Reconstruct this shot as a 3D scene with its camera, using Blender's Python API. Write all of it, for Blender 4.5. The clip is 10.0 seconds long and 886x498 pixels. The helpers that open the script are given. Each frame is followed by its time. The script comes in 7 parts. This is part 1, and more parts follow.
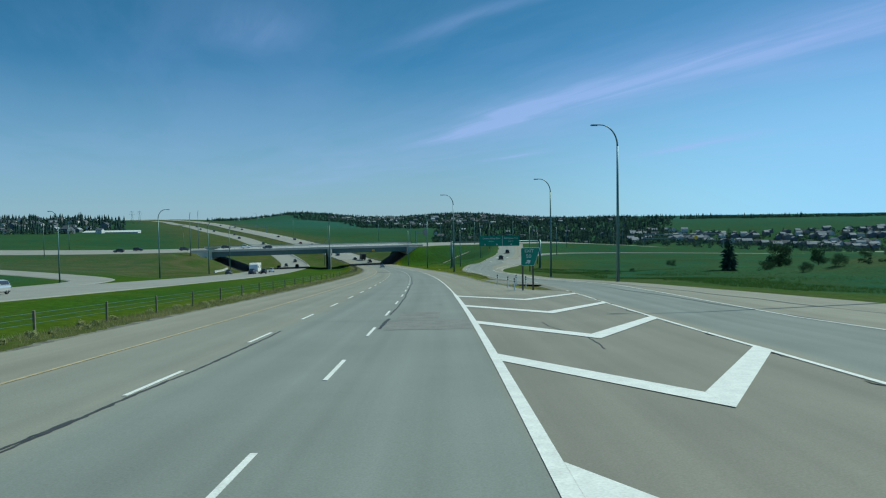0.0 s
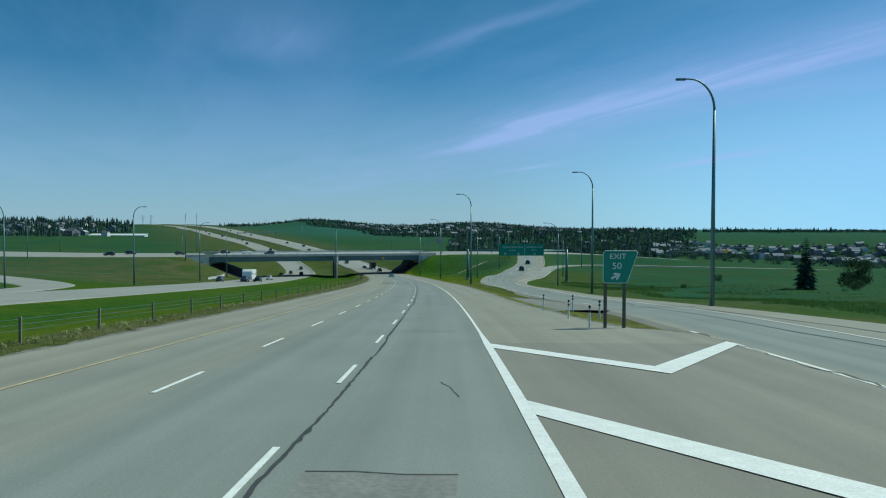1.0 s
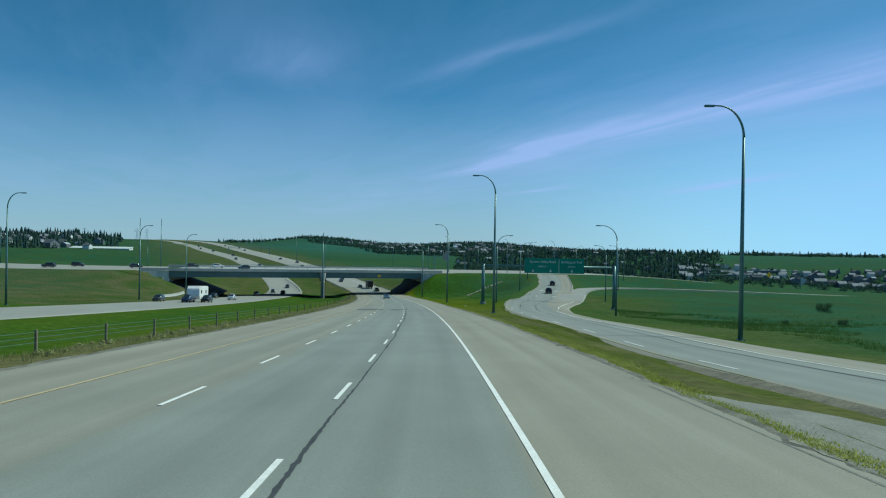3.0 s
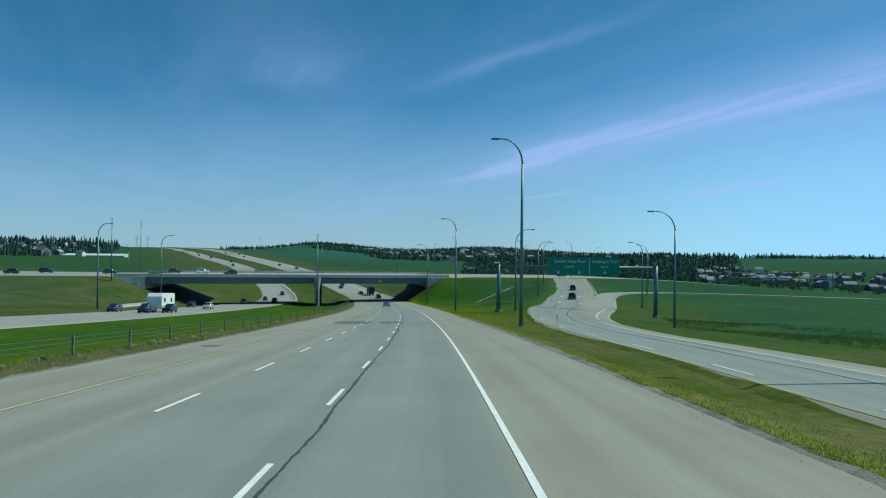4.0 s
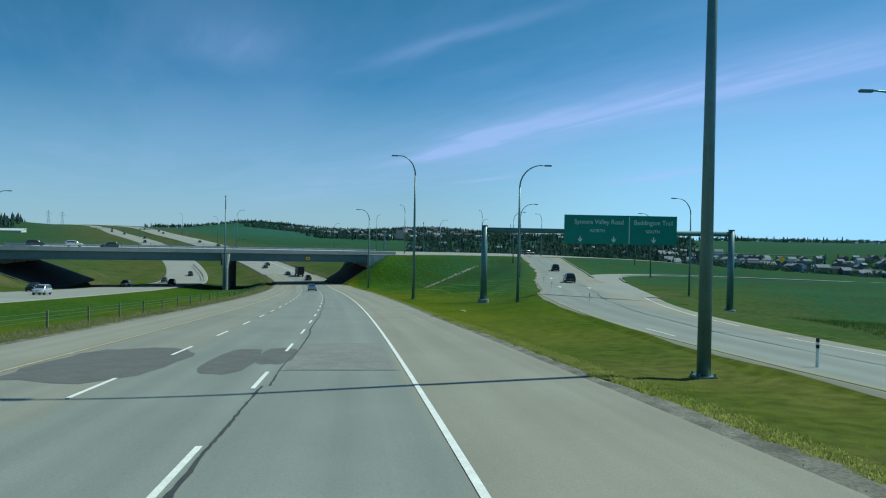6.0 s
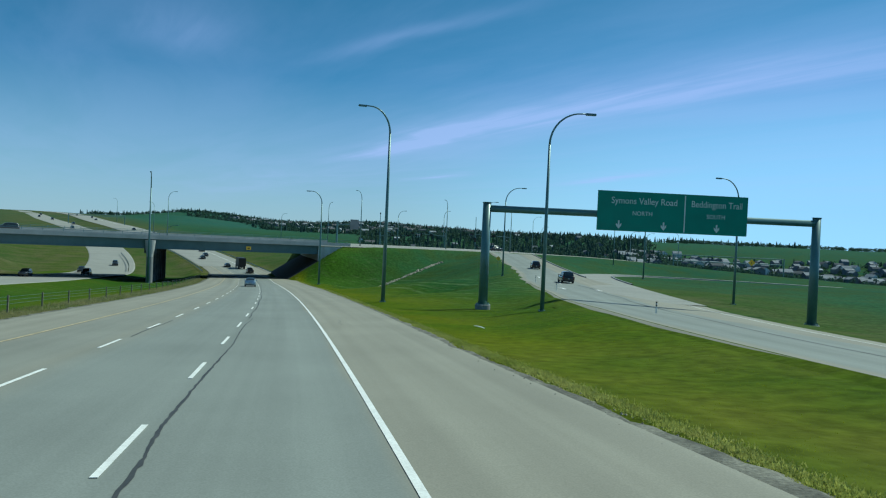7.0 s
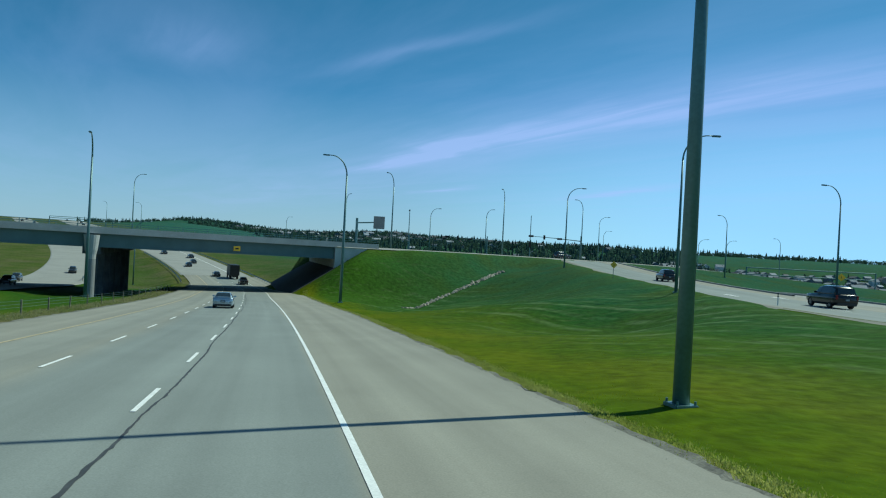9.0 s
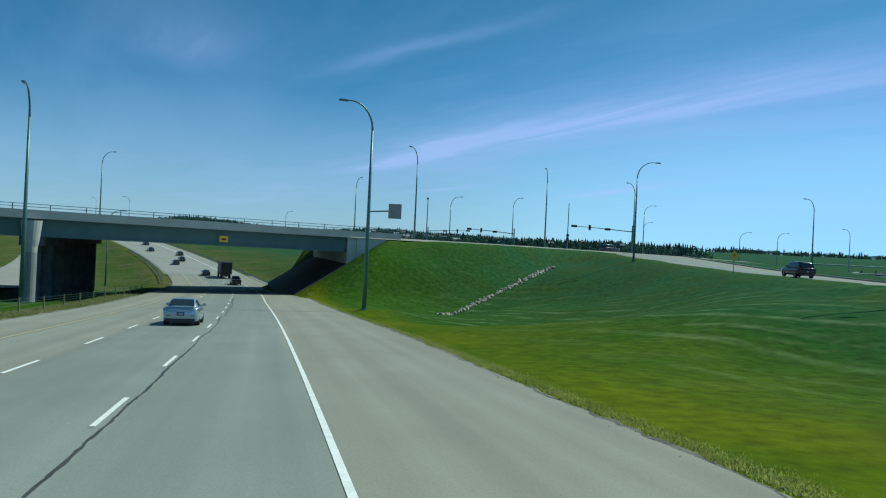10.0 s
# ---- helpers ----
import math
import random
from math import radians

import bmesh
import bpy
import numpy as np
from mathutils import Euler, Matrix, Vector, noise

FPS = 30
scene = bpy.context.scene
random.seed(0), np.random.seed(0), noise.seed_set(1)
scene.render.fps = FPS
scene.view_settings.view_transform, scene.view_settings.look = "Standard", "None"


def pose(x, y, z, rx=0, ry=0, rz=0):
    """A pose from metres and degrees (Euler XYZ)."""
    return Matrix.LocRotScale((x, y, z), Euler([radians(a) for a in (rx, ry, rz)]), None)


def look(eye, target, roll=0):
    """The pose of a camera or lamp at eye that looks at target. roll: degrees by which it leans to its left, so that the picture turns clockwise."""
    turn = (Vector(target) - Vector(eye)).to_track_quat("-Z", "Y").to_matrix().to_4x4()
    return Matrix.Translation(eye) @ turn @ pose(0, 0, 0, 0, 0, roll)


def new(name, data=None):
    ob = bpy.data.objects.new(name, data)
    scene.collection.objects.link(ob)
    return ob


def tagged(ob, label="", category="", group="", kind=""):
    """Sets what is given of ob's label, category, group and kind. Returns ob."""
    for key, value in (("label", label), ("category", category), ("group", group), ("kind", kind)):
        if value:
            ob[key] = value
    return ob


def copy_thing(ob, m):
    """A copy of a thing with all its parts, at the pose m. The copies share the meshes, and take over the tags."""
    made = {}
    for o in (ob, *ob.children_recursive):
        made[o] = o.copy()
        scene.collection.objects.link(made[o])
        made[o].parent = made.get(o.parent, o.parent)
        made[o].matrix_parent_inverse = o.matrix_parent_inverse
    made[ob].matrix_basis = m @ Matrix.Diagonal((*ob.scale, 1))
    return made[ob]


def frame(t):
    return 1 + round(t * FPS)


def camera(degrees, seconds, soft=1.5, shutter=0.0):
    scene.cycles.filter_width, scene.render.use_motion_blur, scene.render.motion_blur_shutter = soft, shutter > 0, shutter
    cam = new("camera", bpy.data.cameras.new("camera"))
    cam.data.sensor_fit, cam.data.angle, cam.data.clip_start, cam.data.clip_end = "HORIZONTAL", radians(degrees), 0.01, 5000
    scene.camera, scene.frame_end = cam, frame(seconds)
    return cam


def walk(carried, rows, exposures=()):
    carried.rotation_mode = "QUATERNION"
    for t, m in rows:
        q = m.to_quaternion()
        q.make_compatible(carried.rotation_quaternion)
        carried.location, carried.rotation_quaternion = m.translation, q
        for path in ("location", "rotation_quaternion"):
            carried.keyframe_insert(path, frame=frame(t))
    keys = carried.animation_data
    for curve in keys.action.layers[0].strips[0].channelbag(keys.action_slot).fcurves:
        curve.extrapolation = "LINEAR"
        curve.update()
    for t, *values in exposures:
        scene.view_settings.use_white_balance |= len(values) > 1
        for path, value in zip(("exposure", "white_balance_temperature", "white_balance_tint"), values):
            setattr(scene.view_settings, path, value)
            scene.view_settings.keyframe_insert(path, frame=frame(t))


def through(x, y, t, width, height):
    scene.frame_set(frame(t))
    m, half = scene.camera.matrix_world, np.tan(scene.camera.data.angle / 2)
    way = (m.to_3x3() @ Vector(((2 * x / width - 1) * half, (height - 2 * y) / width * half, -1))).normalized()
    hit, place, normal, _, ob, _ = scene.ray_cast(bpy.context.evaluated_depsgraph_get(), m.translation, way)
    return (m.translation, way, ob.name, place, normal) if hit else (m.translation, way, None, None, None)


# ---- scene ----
cam = camera(62.0, 10.0, soft=1.15)
# seconds, eye x, y, z, yaw, pitch, roll
ROWS = [
    (0, 1.900, 4.000, 16.059, 1.085, -2.466, 0.902),
    (0.5, 1.560, 16.968, 15.307, 1.708, -2.122, 0.438),
    (1, 1.212, 30.451, 14.518, 2.256, -1.679, -0.086),
    (1.5, 0.777, 44.165, 13.708, 2.616, -1.233, -0.645),
    (2, 0.151, 57.613, 12.908, 2.733, -0.880, -0.736),
    (2.5, -0.506, 71.017, 12.106, 2.665, -0.474, -0.973),
    (4, -2.70, 112.10, 9.622, 3.30, 0.454, -0.559),
    (4.5, -3.58, 126.10, 8.775, 3.41, 0.321, -0.215),
    (5, -4.666, 139.763, 7.946, 2.650, 0.009, -0.326),
    (5.5, -5.810, 152.812, 7.155, 1.094, -0.421, -0.331),
    (6, -7.225, 166.771, 6.310, -1.311, -0.833, -1.090),
    (6.2, -7.839, 172.372, 5.972, -2.477, -0.995, -1.506),
    (7.3, -10.627, 200.358, 4.291, -5.598, -0.890, -2.818),
    (7.5, -11.307, 206.234, 3.941, -5.607, -0.756, -3.025),
    (8, -12.773, 220.078, 3.120, -5.365, -0.392, -3.209),
    (8.5, -14.300, 233.624, 2.322, -4.989, -0.091, -3.148),
    (9, -15.971, 247.690, 1.503, -4.802, 0.056, -3.044),
    (9.5, -17.746, 261.752, 0.692, -4.875, 0.058, -2.920),
    (10, -19.601, 275.755, -0.105, -4.863, -0.013, -2.752),
]
walk(cam, [(t, pose(x, y, z, 90 + pitch, roll, yaw)) for t, x, y, z, yaw, pitch, roll in ROWS],
     [(0.0, -0.10, 6300, -12), (3.0, -0.03, 6300, -12), (10.0, 0.06, 6300, -12)])

# ---------------------------------------------------------------- sky and sun
SUN_AZ, SUN_EL = 66.8, 51.0        # degrees right of +y, above the horizon
world = bpy.data.worlds.new("sky")
scene.world = world
world.use_nodes = True
wn, wl = world.node_tree.nodes, world.node_tree.links
wn.clear()
w_out = wn.new("ShaderNodeOutputWorld")
w_bg = wn.new("ShaderNodeBackground")
w_sky = wn.new("ShaderNodeTexSky")
w_sky.sky_type = "NISHITA"
w_sky.sun_disc = False
w_sky.sun_elevation, w_sky.sun_rotation = radians(SUN_EL), radians(SUN_AZ)
w_sky.altitude, w_sky.air_density, w_sky.dust_density, w_sky.ozone_density = 1100, 1.0, 0.15, 4.0
w_bg.inputs["Strength"].default_value = 0.085
# thin cirrus streaks laid out on a high plane
w_tc = wn.new("ShaderNodeTexCoord")
w_sep = wn.new("ShaderNodeSeparateXYZ")
wl.new(w_tc.outputs["Generated"], w_sep.inputs[0])


def wmath(op, a, b=None, c=None):
    n = wn.new("ShaderNodeMath")
    n.operation = op
    for i, v in enumerate((a, b, c)):
        if v is None:
            continue
        if isinstance(v, (int, float)):
            n.inputs[i].default_value = v
        else:
            wl.new(v, n.inputs[i])
    return n.outputs[0]


w_up = wmath("MAXIMUM", w_sep.outputs[2], 0.02)
w_px = wmath("DIVIDE", w_sep.outputs[0], w_up)
w_py = wmath("DIVIDE", w_sep.outputs[1], w_up)
# along and across the wind
w_al = wmath("ADD", wmath("MULTIPLY", w_px, 0.367), wmath("MULTIPLY", w_py, -0.930))
w_ac = wmath("ADD", wmath("MULTIPLY", w_px, 0.930), wmath("MULTIPLY", w_py, 0.367))


def wstreak(sx, sy, detail, lo, hi, shift=0.0):
    cb = wn.new("ShaderNodeCombineXYZ")
    wl.new(wmath("MULTIPLY_ADD", w_al, sx, shift), cb.inputs[0])
    wl.new(wmath("MULTIPLY_ADD", w_ac, sy, shift * 2), cb.inputs[1])
    no = wn.new("ShaderNodeTexNoise")
    no.inputs["Scale"].default_value = 1.0
    no.inputs["Detail"].default_value = detail
    no.inputs["Roughness"].default_value = 0.6
    no.inputs["Distortion"].default_value = 0.5
    wl.new(cb.outputs[0], no.inputs["Vector"])
    mr = wn.new("ShaderNodeMapRange")
    mr.interpolation_type = "SMOOTHSTEP"
    mr.inputs["From Min"].default_value, mr.inputs["From Max"].default_value = lo, hi
    wl.new(no.outputs["Fac"], mr.inputs["Value"])
    return mr.outputs[0]


def wband(v, centre, width):
    d = wmath("DIVIDE", wmath("SUBTRACT", v, centre), width)
    return wmath("POWER", 2.718, wmath("MULTIPLY", wmath("MULTIPLY", d, d), -1.0))


w_soft = wstreak(0.22, 0.9, 6, 0.30, 0.72)
w_thin = wstreak(0.5, 5.0, 7, 0.30, 0.70, 4.3)
w_bend = wmath("MULTIPLY", wmath("SUBTRACT", wstreak(0.5, 0.5, 3, 0.2, 0.8, 2.7), 0.5), 0.30)
w_acb = wmath("ADD", w_ac, w_bend)


def wcloud(ac, width, al, length, strength, slope=0.0, ragged=0.6):
    """One streak: its place across and along the wind, feathered by the fine noise."""
    v = wmath("MULTIPLY_ADD", wmath("SUBTRACT", w_al, al), -slope, w_acb)
    g = wmath("MULTIPLY", wband(v, ac, width), wband(w_al, al, length))
    return wmath("MULTIPLY", g, wmath("MULTIPLY_ADD", w_thin, strength * ragged, strength * (1 - ragged)))


w_long = wmath("ADD", wcloud(3.28, 0.17, -7.0, 1.8, 1.5), wcloud(3.40, 0.42, -4.6, 3.4, 0.80, 0.06))
w_veil = wn.new("ShaderNodeMapRange")      # thin haze towards the sun
w_veil.interpolation_type = "SMOOTHSTEP"
for k, v in (("From Min", -0.05), ("From Max", 0.62), ("To Min", 0.0), ("To Max", 0.92)):
    w_veil.inputs[k].default_value = v
wl.new(w_sep.outputs[0], w_veil.inputs["Value"])
w_halo = wmath("ADD", wmath("MULTIPLY", wband(w_ac, 3.7, 1.3), wmath("MULTIPLY_ADD", w_soft, 0.20, 0.16)), wmath("MULTIPLY", w_veil.outputs[0], 0.12))
w_down = wn.new("ShaderNodeMapRange")
for k, v in (("From Min", 0.05), ("From Max", 0.30), ("To Min", 1.0), ("To Max", 0.16)):
    w_down.inputs[k].default_value = v
wl.new(w_sep.outputs[2], w_down.inputs["Value"])
w_halo = wmath("MULTIPLY", w_halo, w_down.outputs[0])
w_short = wmath("ADD", wcloud(7.3, 0.24, -9.0, 1.3, 1.0, -0.2, 0.4), wcloud(5.42, 0.16, -11.2, 1.1, 0.8))
w_wisp = wmath("ADD", wmath("ADD", wcloud(1.47, 0.08, -3.4, 0.8, 0.30, 0.18, 0.4), wcloud(0.55, 0.28, -4.0, 0.5, 0.28)), wmath("MULTIPLY", w_soft, 0.17))
w_fade = wn.new("ShaderNodeMapRange")
w_fade.inputs["From Min"].default_value, w_fade.inputs["From Max"].default_value = 0.02, 0.07
wl.new(w_sep.outputs[2], w_fade.inputs["Value"])
w_low = wn.new("ShaderNodeMapRange")       # pale haze along the horizon
for k, v in (("From Min", 0.0), ("From Max", 0.20), ("To Min", 0.70), ("To Max", 0.0)):
    w_low.inputs[k].default_value = v
wl.new(w_sep.outputs[2], w_low.inputs["Value"])
w_sum = wmath("ADD", wmath("ADD", w_long, w_halo), wmath("ADD", w_short, w_wisp))
w_cloud = wmath("MULTIPLY", wmath("MINIMUM", w_sum, 1.0), wmath("MULTIPLY", w_fade.outputs[0], 0.66))
w_haze = wmath("MULTIPLY", wmath("MULTIPLY", w_veil.outputs[0], w_down.outputs[0]), 0.72)
# a clear northern sky: little red overhead, paler low down
w_el = wn.new("ShaderNodeMapRange")
w_el.inputs["From Min"].default_value, w_el.inputs["From Max"].default_value = 0.0, 0.36
wl.new(w_sep.outputs[2], w_el.inputs["Value"])
w_tint = wn.new("ShaderNodeMix")
w_tint.data_type = "RGBA"
w_tint.inputs["A"].default_value = (0.66, 0.88, 1.22, 1)
w_tint.inputs["B"].default_value = (0.238, 0.735, 0.85, 1)
wl.new(w_el.outputs[0], w_tint.inputs["Factor"])
w_mul = wn.new("ShaderNodeMix")
w_mul.data_type = "RGBA"
w_mul.blend_type = "MULTIPLY"
w_mul.inputs["Factor"].default_value = 1.0
wl.new(w_sky.outputs[0], w_mul.inputs["A"])
wl.new(w_tint.outputs["Result"], w_mul.inputs["B"])
w_mix = wn.new("ShaderNodeMix")
w_mix.data_type = "RGBA"
wl.new(w_cloud, w_mix.inputs["Factor"])
w_air = wn.new("ShaderNodeMix")
w_air.data_type = "RGBA"
wl.new(w_haze, w_air.inputs["Factor"])
w_dust = wn.new("ShaderNodeMix")
w_dust.data_type = "RGBA"
wl.new(w_low.outputs[0], w_dust.inputs["Factor"])
wl.new(w_mul.outputs["Result"], w_dust.inputs["A"])
w_dustc = wn.new("ShaderNodeMix")
w_dustc.data_type = "RGBA"
wl.new(w_veil.outputs[0], w_dustc.inputs["Factor"])
w_dustc.inputs["A"].default_value = (4.02, 5.52, 7.70, 1)
w_dustc.inputs["B"].default_value = (8.0, 14.2, 17.0, 1)
wl.new(w_dustc.outputs["Result"], w_dust.inputs["B"])
wl.new(w_dust.outputs["Result"], w_air.inputs["A"])
w_air.inputs["B"].default_value = (3.3, 6.0, 12.2, 1)
wl.new(w_air.outputs["Result"], w_mix.inputs["A"])
w_mix.inputs["B"].default_value = (5.2, 6.2, 12.0, 1)
wl.new(w_mix.outputs["Result"], w_bg.inputs["Color"])
wl.new(w_bg.outputs[0], w_out.inputs[0])

sun = new("sun", bpy.data.lights.new("sun", "SUN"))
sun.data.energy, sun.data.angle, sun.data.color = 3.9, radians(0.55), (0.98, 0.955, 0.875)
sun.matrix_world = look((0, 0, 300), (-math.sin(radians(SUN_AZ)) * 100, -math.cos(radians(SUN_AZ)) * 100, 300 - 100 * math.tan(radians(SUN_EL))))

# ---------------------------------------------------------------- materials


def material(name, base, rough=0.7, metal=0.0, var=0.25, scale=1.0, fine=0.15, fine_scale=12.0, bump=0.0, tint=None, coords="Position",
             per_object=0.0, stretch=(1, 1, 1), coat=0.0, spec=0.5):
    """Principled surface with variation at two scales (metres), an optional second colour and relief."""
    m = bpy.data.materials.new(name)
    m.use_nodes = True
    nt = m.node_tree
    n, l = nt.nodes, nt.links
    p = n["Principled BSDF"]
    p.inputs["Roughness"].default_value = rough
    p.inputs["Metallic"].default_value = metal
    p.inputs["Specular IOR Level"].default_value = spec
    p.inputs["Coat Weight"].default_value = coat
    if coords == "Position":
        src = n.new("ShaderNodeNewGeometry").outputs["Position"]
    else:
        src = n.new("ShaderNodeTexCoord").outputs[coords]
    mp = n.new("ShaderNodeMapping")
    mp.inputs["Scale"].default_value = stretch
    l.new(src, mp.inputs[0])
    big, small = n.new("ShaderNodeTexNoise"), n.new("ShaderNodeTexNoise")
    for t, s, d in ((big, scale, 5), (small, fine_scale, 4)):
        t.inputs["Scale"].default_value = s
        t.inputs["Detail"].default_value = d
        l.new(mp.outputs[0], t.inputs["Vector"])
    mixc = n.new("ShaderNodeMix")
    mixc.data_type = "RGBA"
    b2 = tint if tint else tuple(min(1, c * (1 + var)) for c in base)
    b1 = base if tint else tuple(c * (1 - var) for c in base)
    mixc.inputs["A"].default_value = (*b1, 1)
    mixc.inputs["B"].default_value = (*b2, 1)
    mr = n.new("ShaderNodeMapRange")
    mr.inputs["From Min"].default_value, mr.inputs["From Max"].default_value = 0.32, 0.68
    l.new(big.outputs["Fac"], mr.inputs["Value"])
    l.new(mr.outputs[0], mixc.inputs["Factor"])
    fm = n.new("ShaderNodeMapRange")
    fm.inputs["From Min"].default_value, fm.inputs["From Max"].default_value = 0.3, 0.7
    fm.inputs["To Min"].default_value, fm.inputs["To Max"].default_value = 1 - fine, 1 + fine
    l.new(small.outputs["Fac"], fm.inputs["Value"])
    val = fm.outputs[0]
    if per_object:
        oi = n.new("ShaderNodeObjectInfo")
        om = n.new("ShaderNodeMapRange")
        om.inputs["To Min"].default_value, om.inputs["To Max"].default_value = 1 - per_object, 1 + per_object
        l.new(oi.outputs["Random"], om.inputs["Value"])
        mu = n.new("ShaderNodeMath")
        mu.operation = "MULTIPLY"
        l.new(val, mu.inputs[0])
        l.new(om.outputs[0], mu.inputs[1])
        val = mu.outputs[0]
    sc = n.new("ShaderNodeVectorMath")
    sc.operation = "SCALE"
    l.new(mixc.outputs["Result"], sc.inputs[0])
    l.new(val, sc.inputs["Scale"])
    l.new(sc.outputs[0], p.inputs["Base Color"])
    if bump:
        bu = n.new("ShaderNodeBump")
        bu.inputs["Strength"].default_value = min(1.0, bump)
        bu.inputs["Distance"].default_value = 0.05
        l.new(small.outputs["Fac"], bu.inputs["Height"])
        l.new(bu.outputs[0], p.inputs["Normal"])
    return m


def road_material(name="road_asphalt", exit_ramp=False, worn=(0.260, 0.252, 0.208)):
    """Asphalt laid out by (metres right of the edge line, metres along): grey driven lanes with wheel tracks, pale sandy shoulders."""
    m = bpy.data.materials.new(name)
    m.use_nodes = True
    n, l = m.node_tree.nodes, m.node_tree.links
    p = n["Principled BSDF"]
    p.inputs["Roughness"].default_value = 0.85
    p.inputs["Specular IOR Level"].default_value = 0.35
    uv = n.new("ShaderNodeUVMap")
    uv.uv_map = "lay"
    sep = n.new("ShaderNodeSeparateXYZ")
    l.new(uv.outputs[0], sep.inputs[0])
    pos = n.new("ShaderNodeNewGeometry").outputs["Position"]

    def noi(vec, stretch, detail, lo, hi, a, b):
        mp = n.new("ShaderNodeMapping")
        mp.inputs["Scale"].default_value = stretch
        l.new(vec, mp.inputs[0])
        t = n.new("ShaderNodeTexNoise")
        t.inputs["Scale"].default_value = 1.0
        t.inputs["Detail"].default_value = detail
        l.new(mp.outputs[0], t.inputs["Vector"])
        r = n.new("ShaderNodeMapRange")
        for k, v in (("From Min", lo), ("From Max", hi), ("To Min", a), ("To Max", b)):
            r.inputs[k].default_value = v
        l.new(t.outputs["Fac"], r.inputs["Value"])
        return r.outputs[0], t

    def ramp(lo, hi):
        r = n.new("ShaderNodeMapRange")
        r.interpolation_type = "SMOOTHSTEP"
        r.inputs["From Min"].default_value, r.inputs["From Max"].default_value = lo, hi
        l.new(wob.outputs[0], r.inputs["Value"])
        return r.outputs[0]

    def calc(op, a, b):
        x = n.new("ShaderNodeMath")
        x.operation = op
        for i, v in enumerate((a, b)):
            if isinstance(v, float):
                x.inputs[i].default_value = v
            else:
                l.new(v, x.inputs[i])
        return x.outputs[0]

    wander, _ = noi(uv.outputs[0], (0.0, 0.05, 1), 3, 0.3, 0.7, -0.25, 0.25)
    wob = n.new("ShaderNodeMath")
    wob.operation = "ADD"
    l.new(sep.outputs[0], wob.inputs[0])
    l.new(wander, wob.inputs[1])
    driven = calc("MULTIPLY", ramp(-8.2, -6.4), calc("SUBTRACT", 1.0, ramp(-0.35, 0.1)))
    left = calc("MULTIPLY", calc("MULTIPLY", ramp(-11.3, -10.0), calc("SUBTRACT", 1.0, ramp(-8.4, -7.0))), 0.45)
    driven = calc("MAXIMUM", driven, left)
    if exit_ramp:
        driven = calc("MULTIPLY", ramp(0.2, 0.9), calc("SUBTRACT", 1.0, ramp(5.75, 6.2)))
    mix = n.new("ShaderNodeMix")
    mix.data_type = "RGBA"
    mix.inputs["A"].default_value = (*worn, 1)
    mix.inputs["B"].default_value = (0.216, 0.236, 0.219, 1)
    l.new(driven, mix.inputs["Factor"])
    track, _ = noi(uv.outputs[0], (1.05, 0.012, 1), 4, 0.30, 0.70, 0.88, 1.12)
    blot, _ = noi(pos, (0.35, 0.22, 0.35), 5, 0.3, 0.7, 0.93, 1.07)
    grit, tg = noi(pos, (34, 34, 34), 3, 0.3, 0.7, 0.88, 1.12)
    val = calc("MULTIPLY", calc("MULTIPLY", track, blot), grit)
    sc = n.new("ShaderNodeVectorMath")
    sc.operation = "SCALE"
    l.new(mix.outputs["Result"], sc.inputs[0])
    l.new(val, sc.inputs["Scale"])
    l.new(sc.outputs[0], p.inputs["Base Color"])
    return m


M_ROAD = road_material()
M_RAMP = road_material("ramp_asphalt", True)
M_GORE = road_material("gore_asphalt", worn=(0.226, 0.218, 0.186))
M_FARROAD = material("far_asphalt", (0.272, 0.274, 0.248), 0.9, var=0.08, scale=0.15, fine=0.10, fine_scale=3)
M_TAR = material("tar_seal", (0.050, 0.050, 0.048), 0.6, var=0.2, scale=2)
M_PATCH = material("patch_asphalt", (0.115, 0.117, 0.112), 0.85, var=0.12, scale=1.5, fine=0.15)
M_PATCH_L = material("pale_patch_asphalt", (0.205, 0.207, 0.192), 0.85, var=0.12, scale=1.5, fine=0.15)
M_DIRT = material("bare_dirt", (0.135, 0.125, 0.090), 0.95, var=0.3, scale=1.2, fine=0.35, fine_scale=10, bump=0.4)
M_WHITE = material("white_paint", (0.74, 0.75, 0.73), 0.7, var=0.08, scale=3, fine=0.12, fine_scale=25)
M_YELLOW = material("yellow_paint", (0.47, 0.385, 0.23), 0.7, var=0.18, scale=2, fine=0.2, fine_scale=20)
M_GRAVEL = material("gravel", (0.150, 0.146, 0.118), 0.95, var=0.42, scale=1.1, fine=0.34, fine_scale=14, bump=0.6)
M_CONC = material("concrete", (0.40, 0.41, 0.40), 0.85, var=0.10, scale=0.4, fine=0.08, fine_scale=6)
M_WING = material("pale_concrete", (0.54, 0.54, 0.50), 0.85, var=0.10, scale=0.4, fine=0.08, fine_scale=6)
M_CONC_D = material("dark_concrete", (0.23, 0.245, 0.25), 0.85, var=0.12, scale=0.4, fine=0.08, fine_scale=5)
# base colour blackened to carry the deep shade below the bridge deck
M_PAVING = material("shade_dark_paving", (0.050, 0.055, 0.056), 0.9, var=0.25, scale=0.6, fine=0.15, fine_scale=4)
# concrete of the pier, with the darkness of the shaded interior in its colour
M_PIER = material("shade_dark_concrete", (0.085, 0.095, 0.098), 0.9, var=0.3, scale=0.5, fine=0.1, fine_scale=4)
M_GIRDER = material("painted_girder", (0.105, 0.165, 0.168), 0.6, var=0.10, scale=0.5, fine=0.06)
M_GALV = material("galvanised_steel", (0.105, 0.196, 0.200), 0.40, metal=0.25, var=0.12, scale=1.0, fine=0.1, coords="Object")
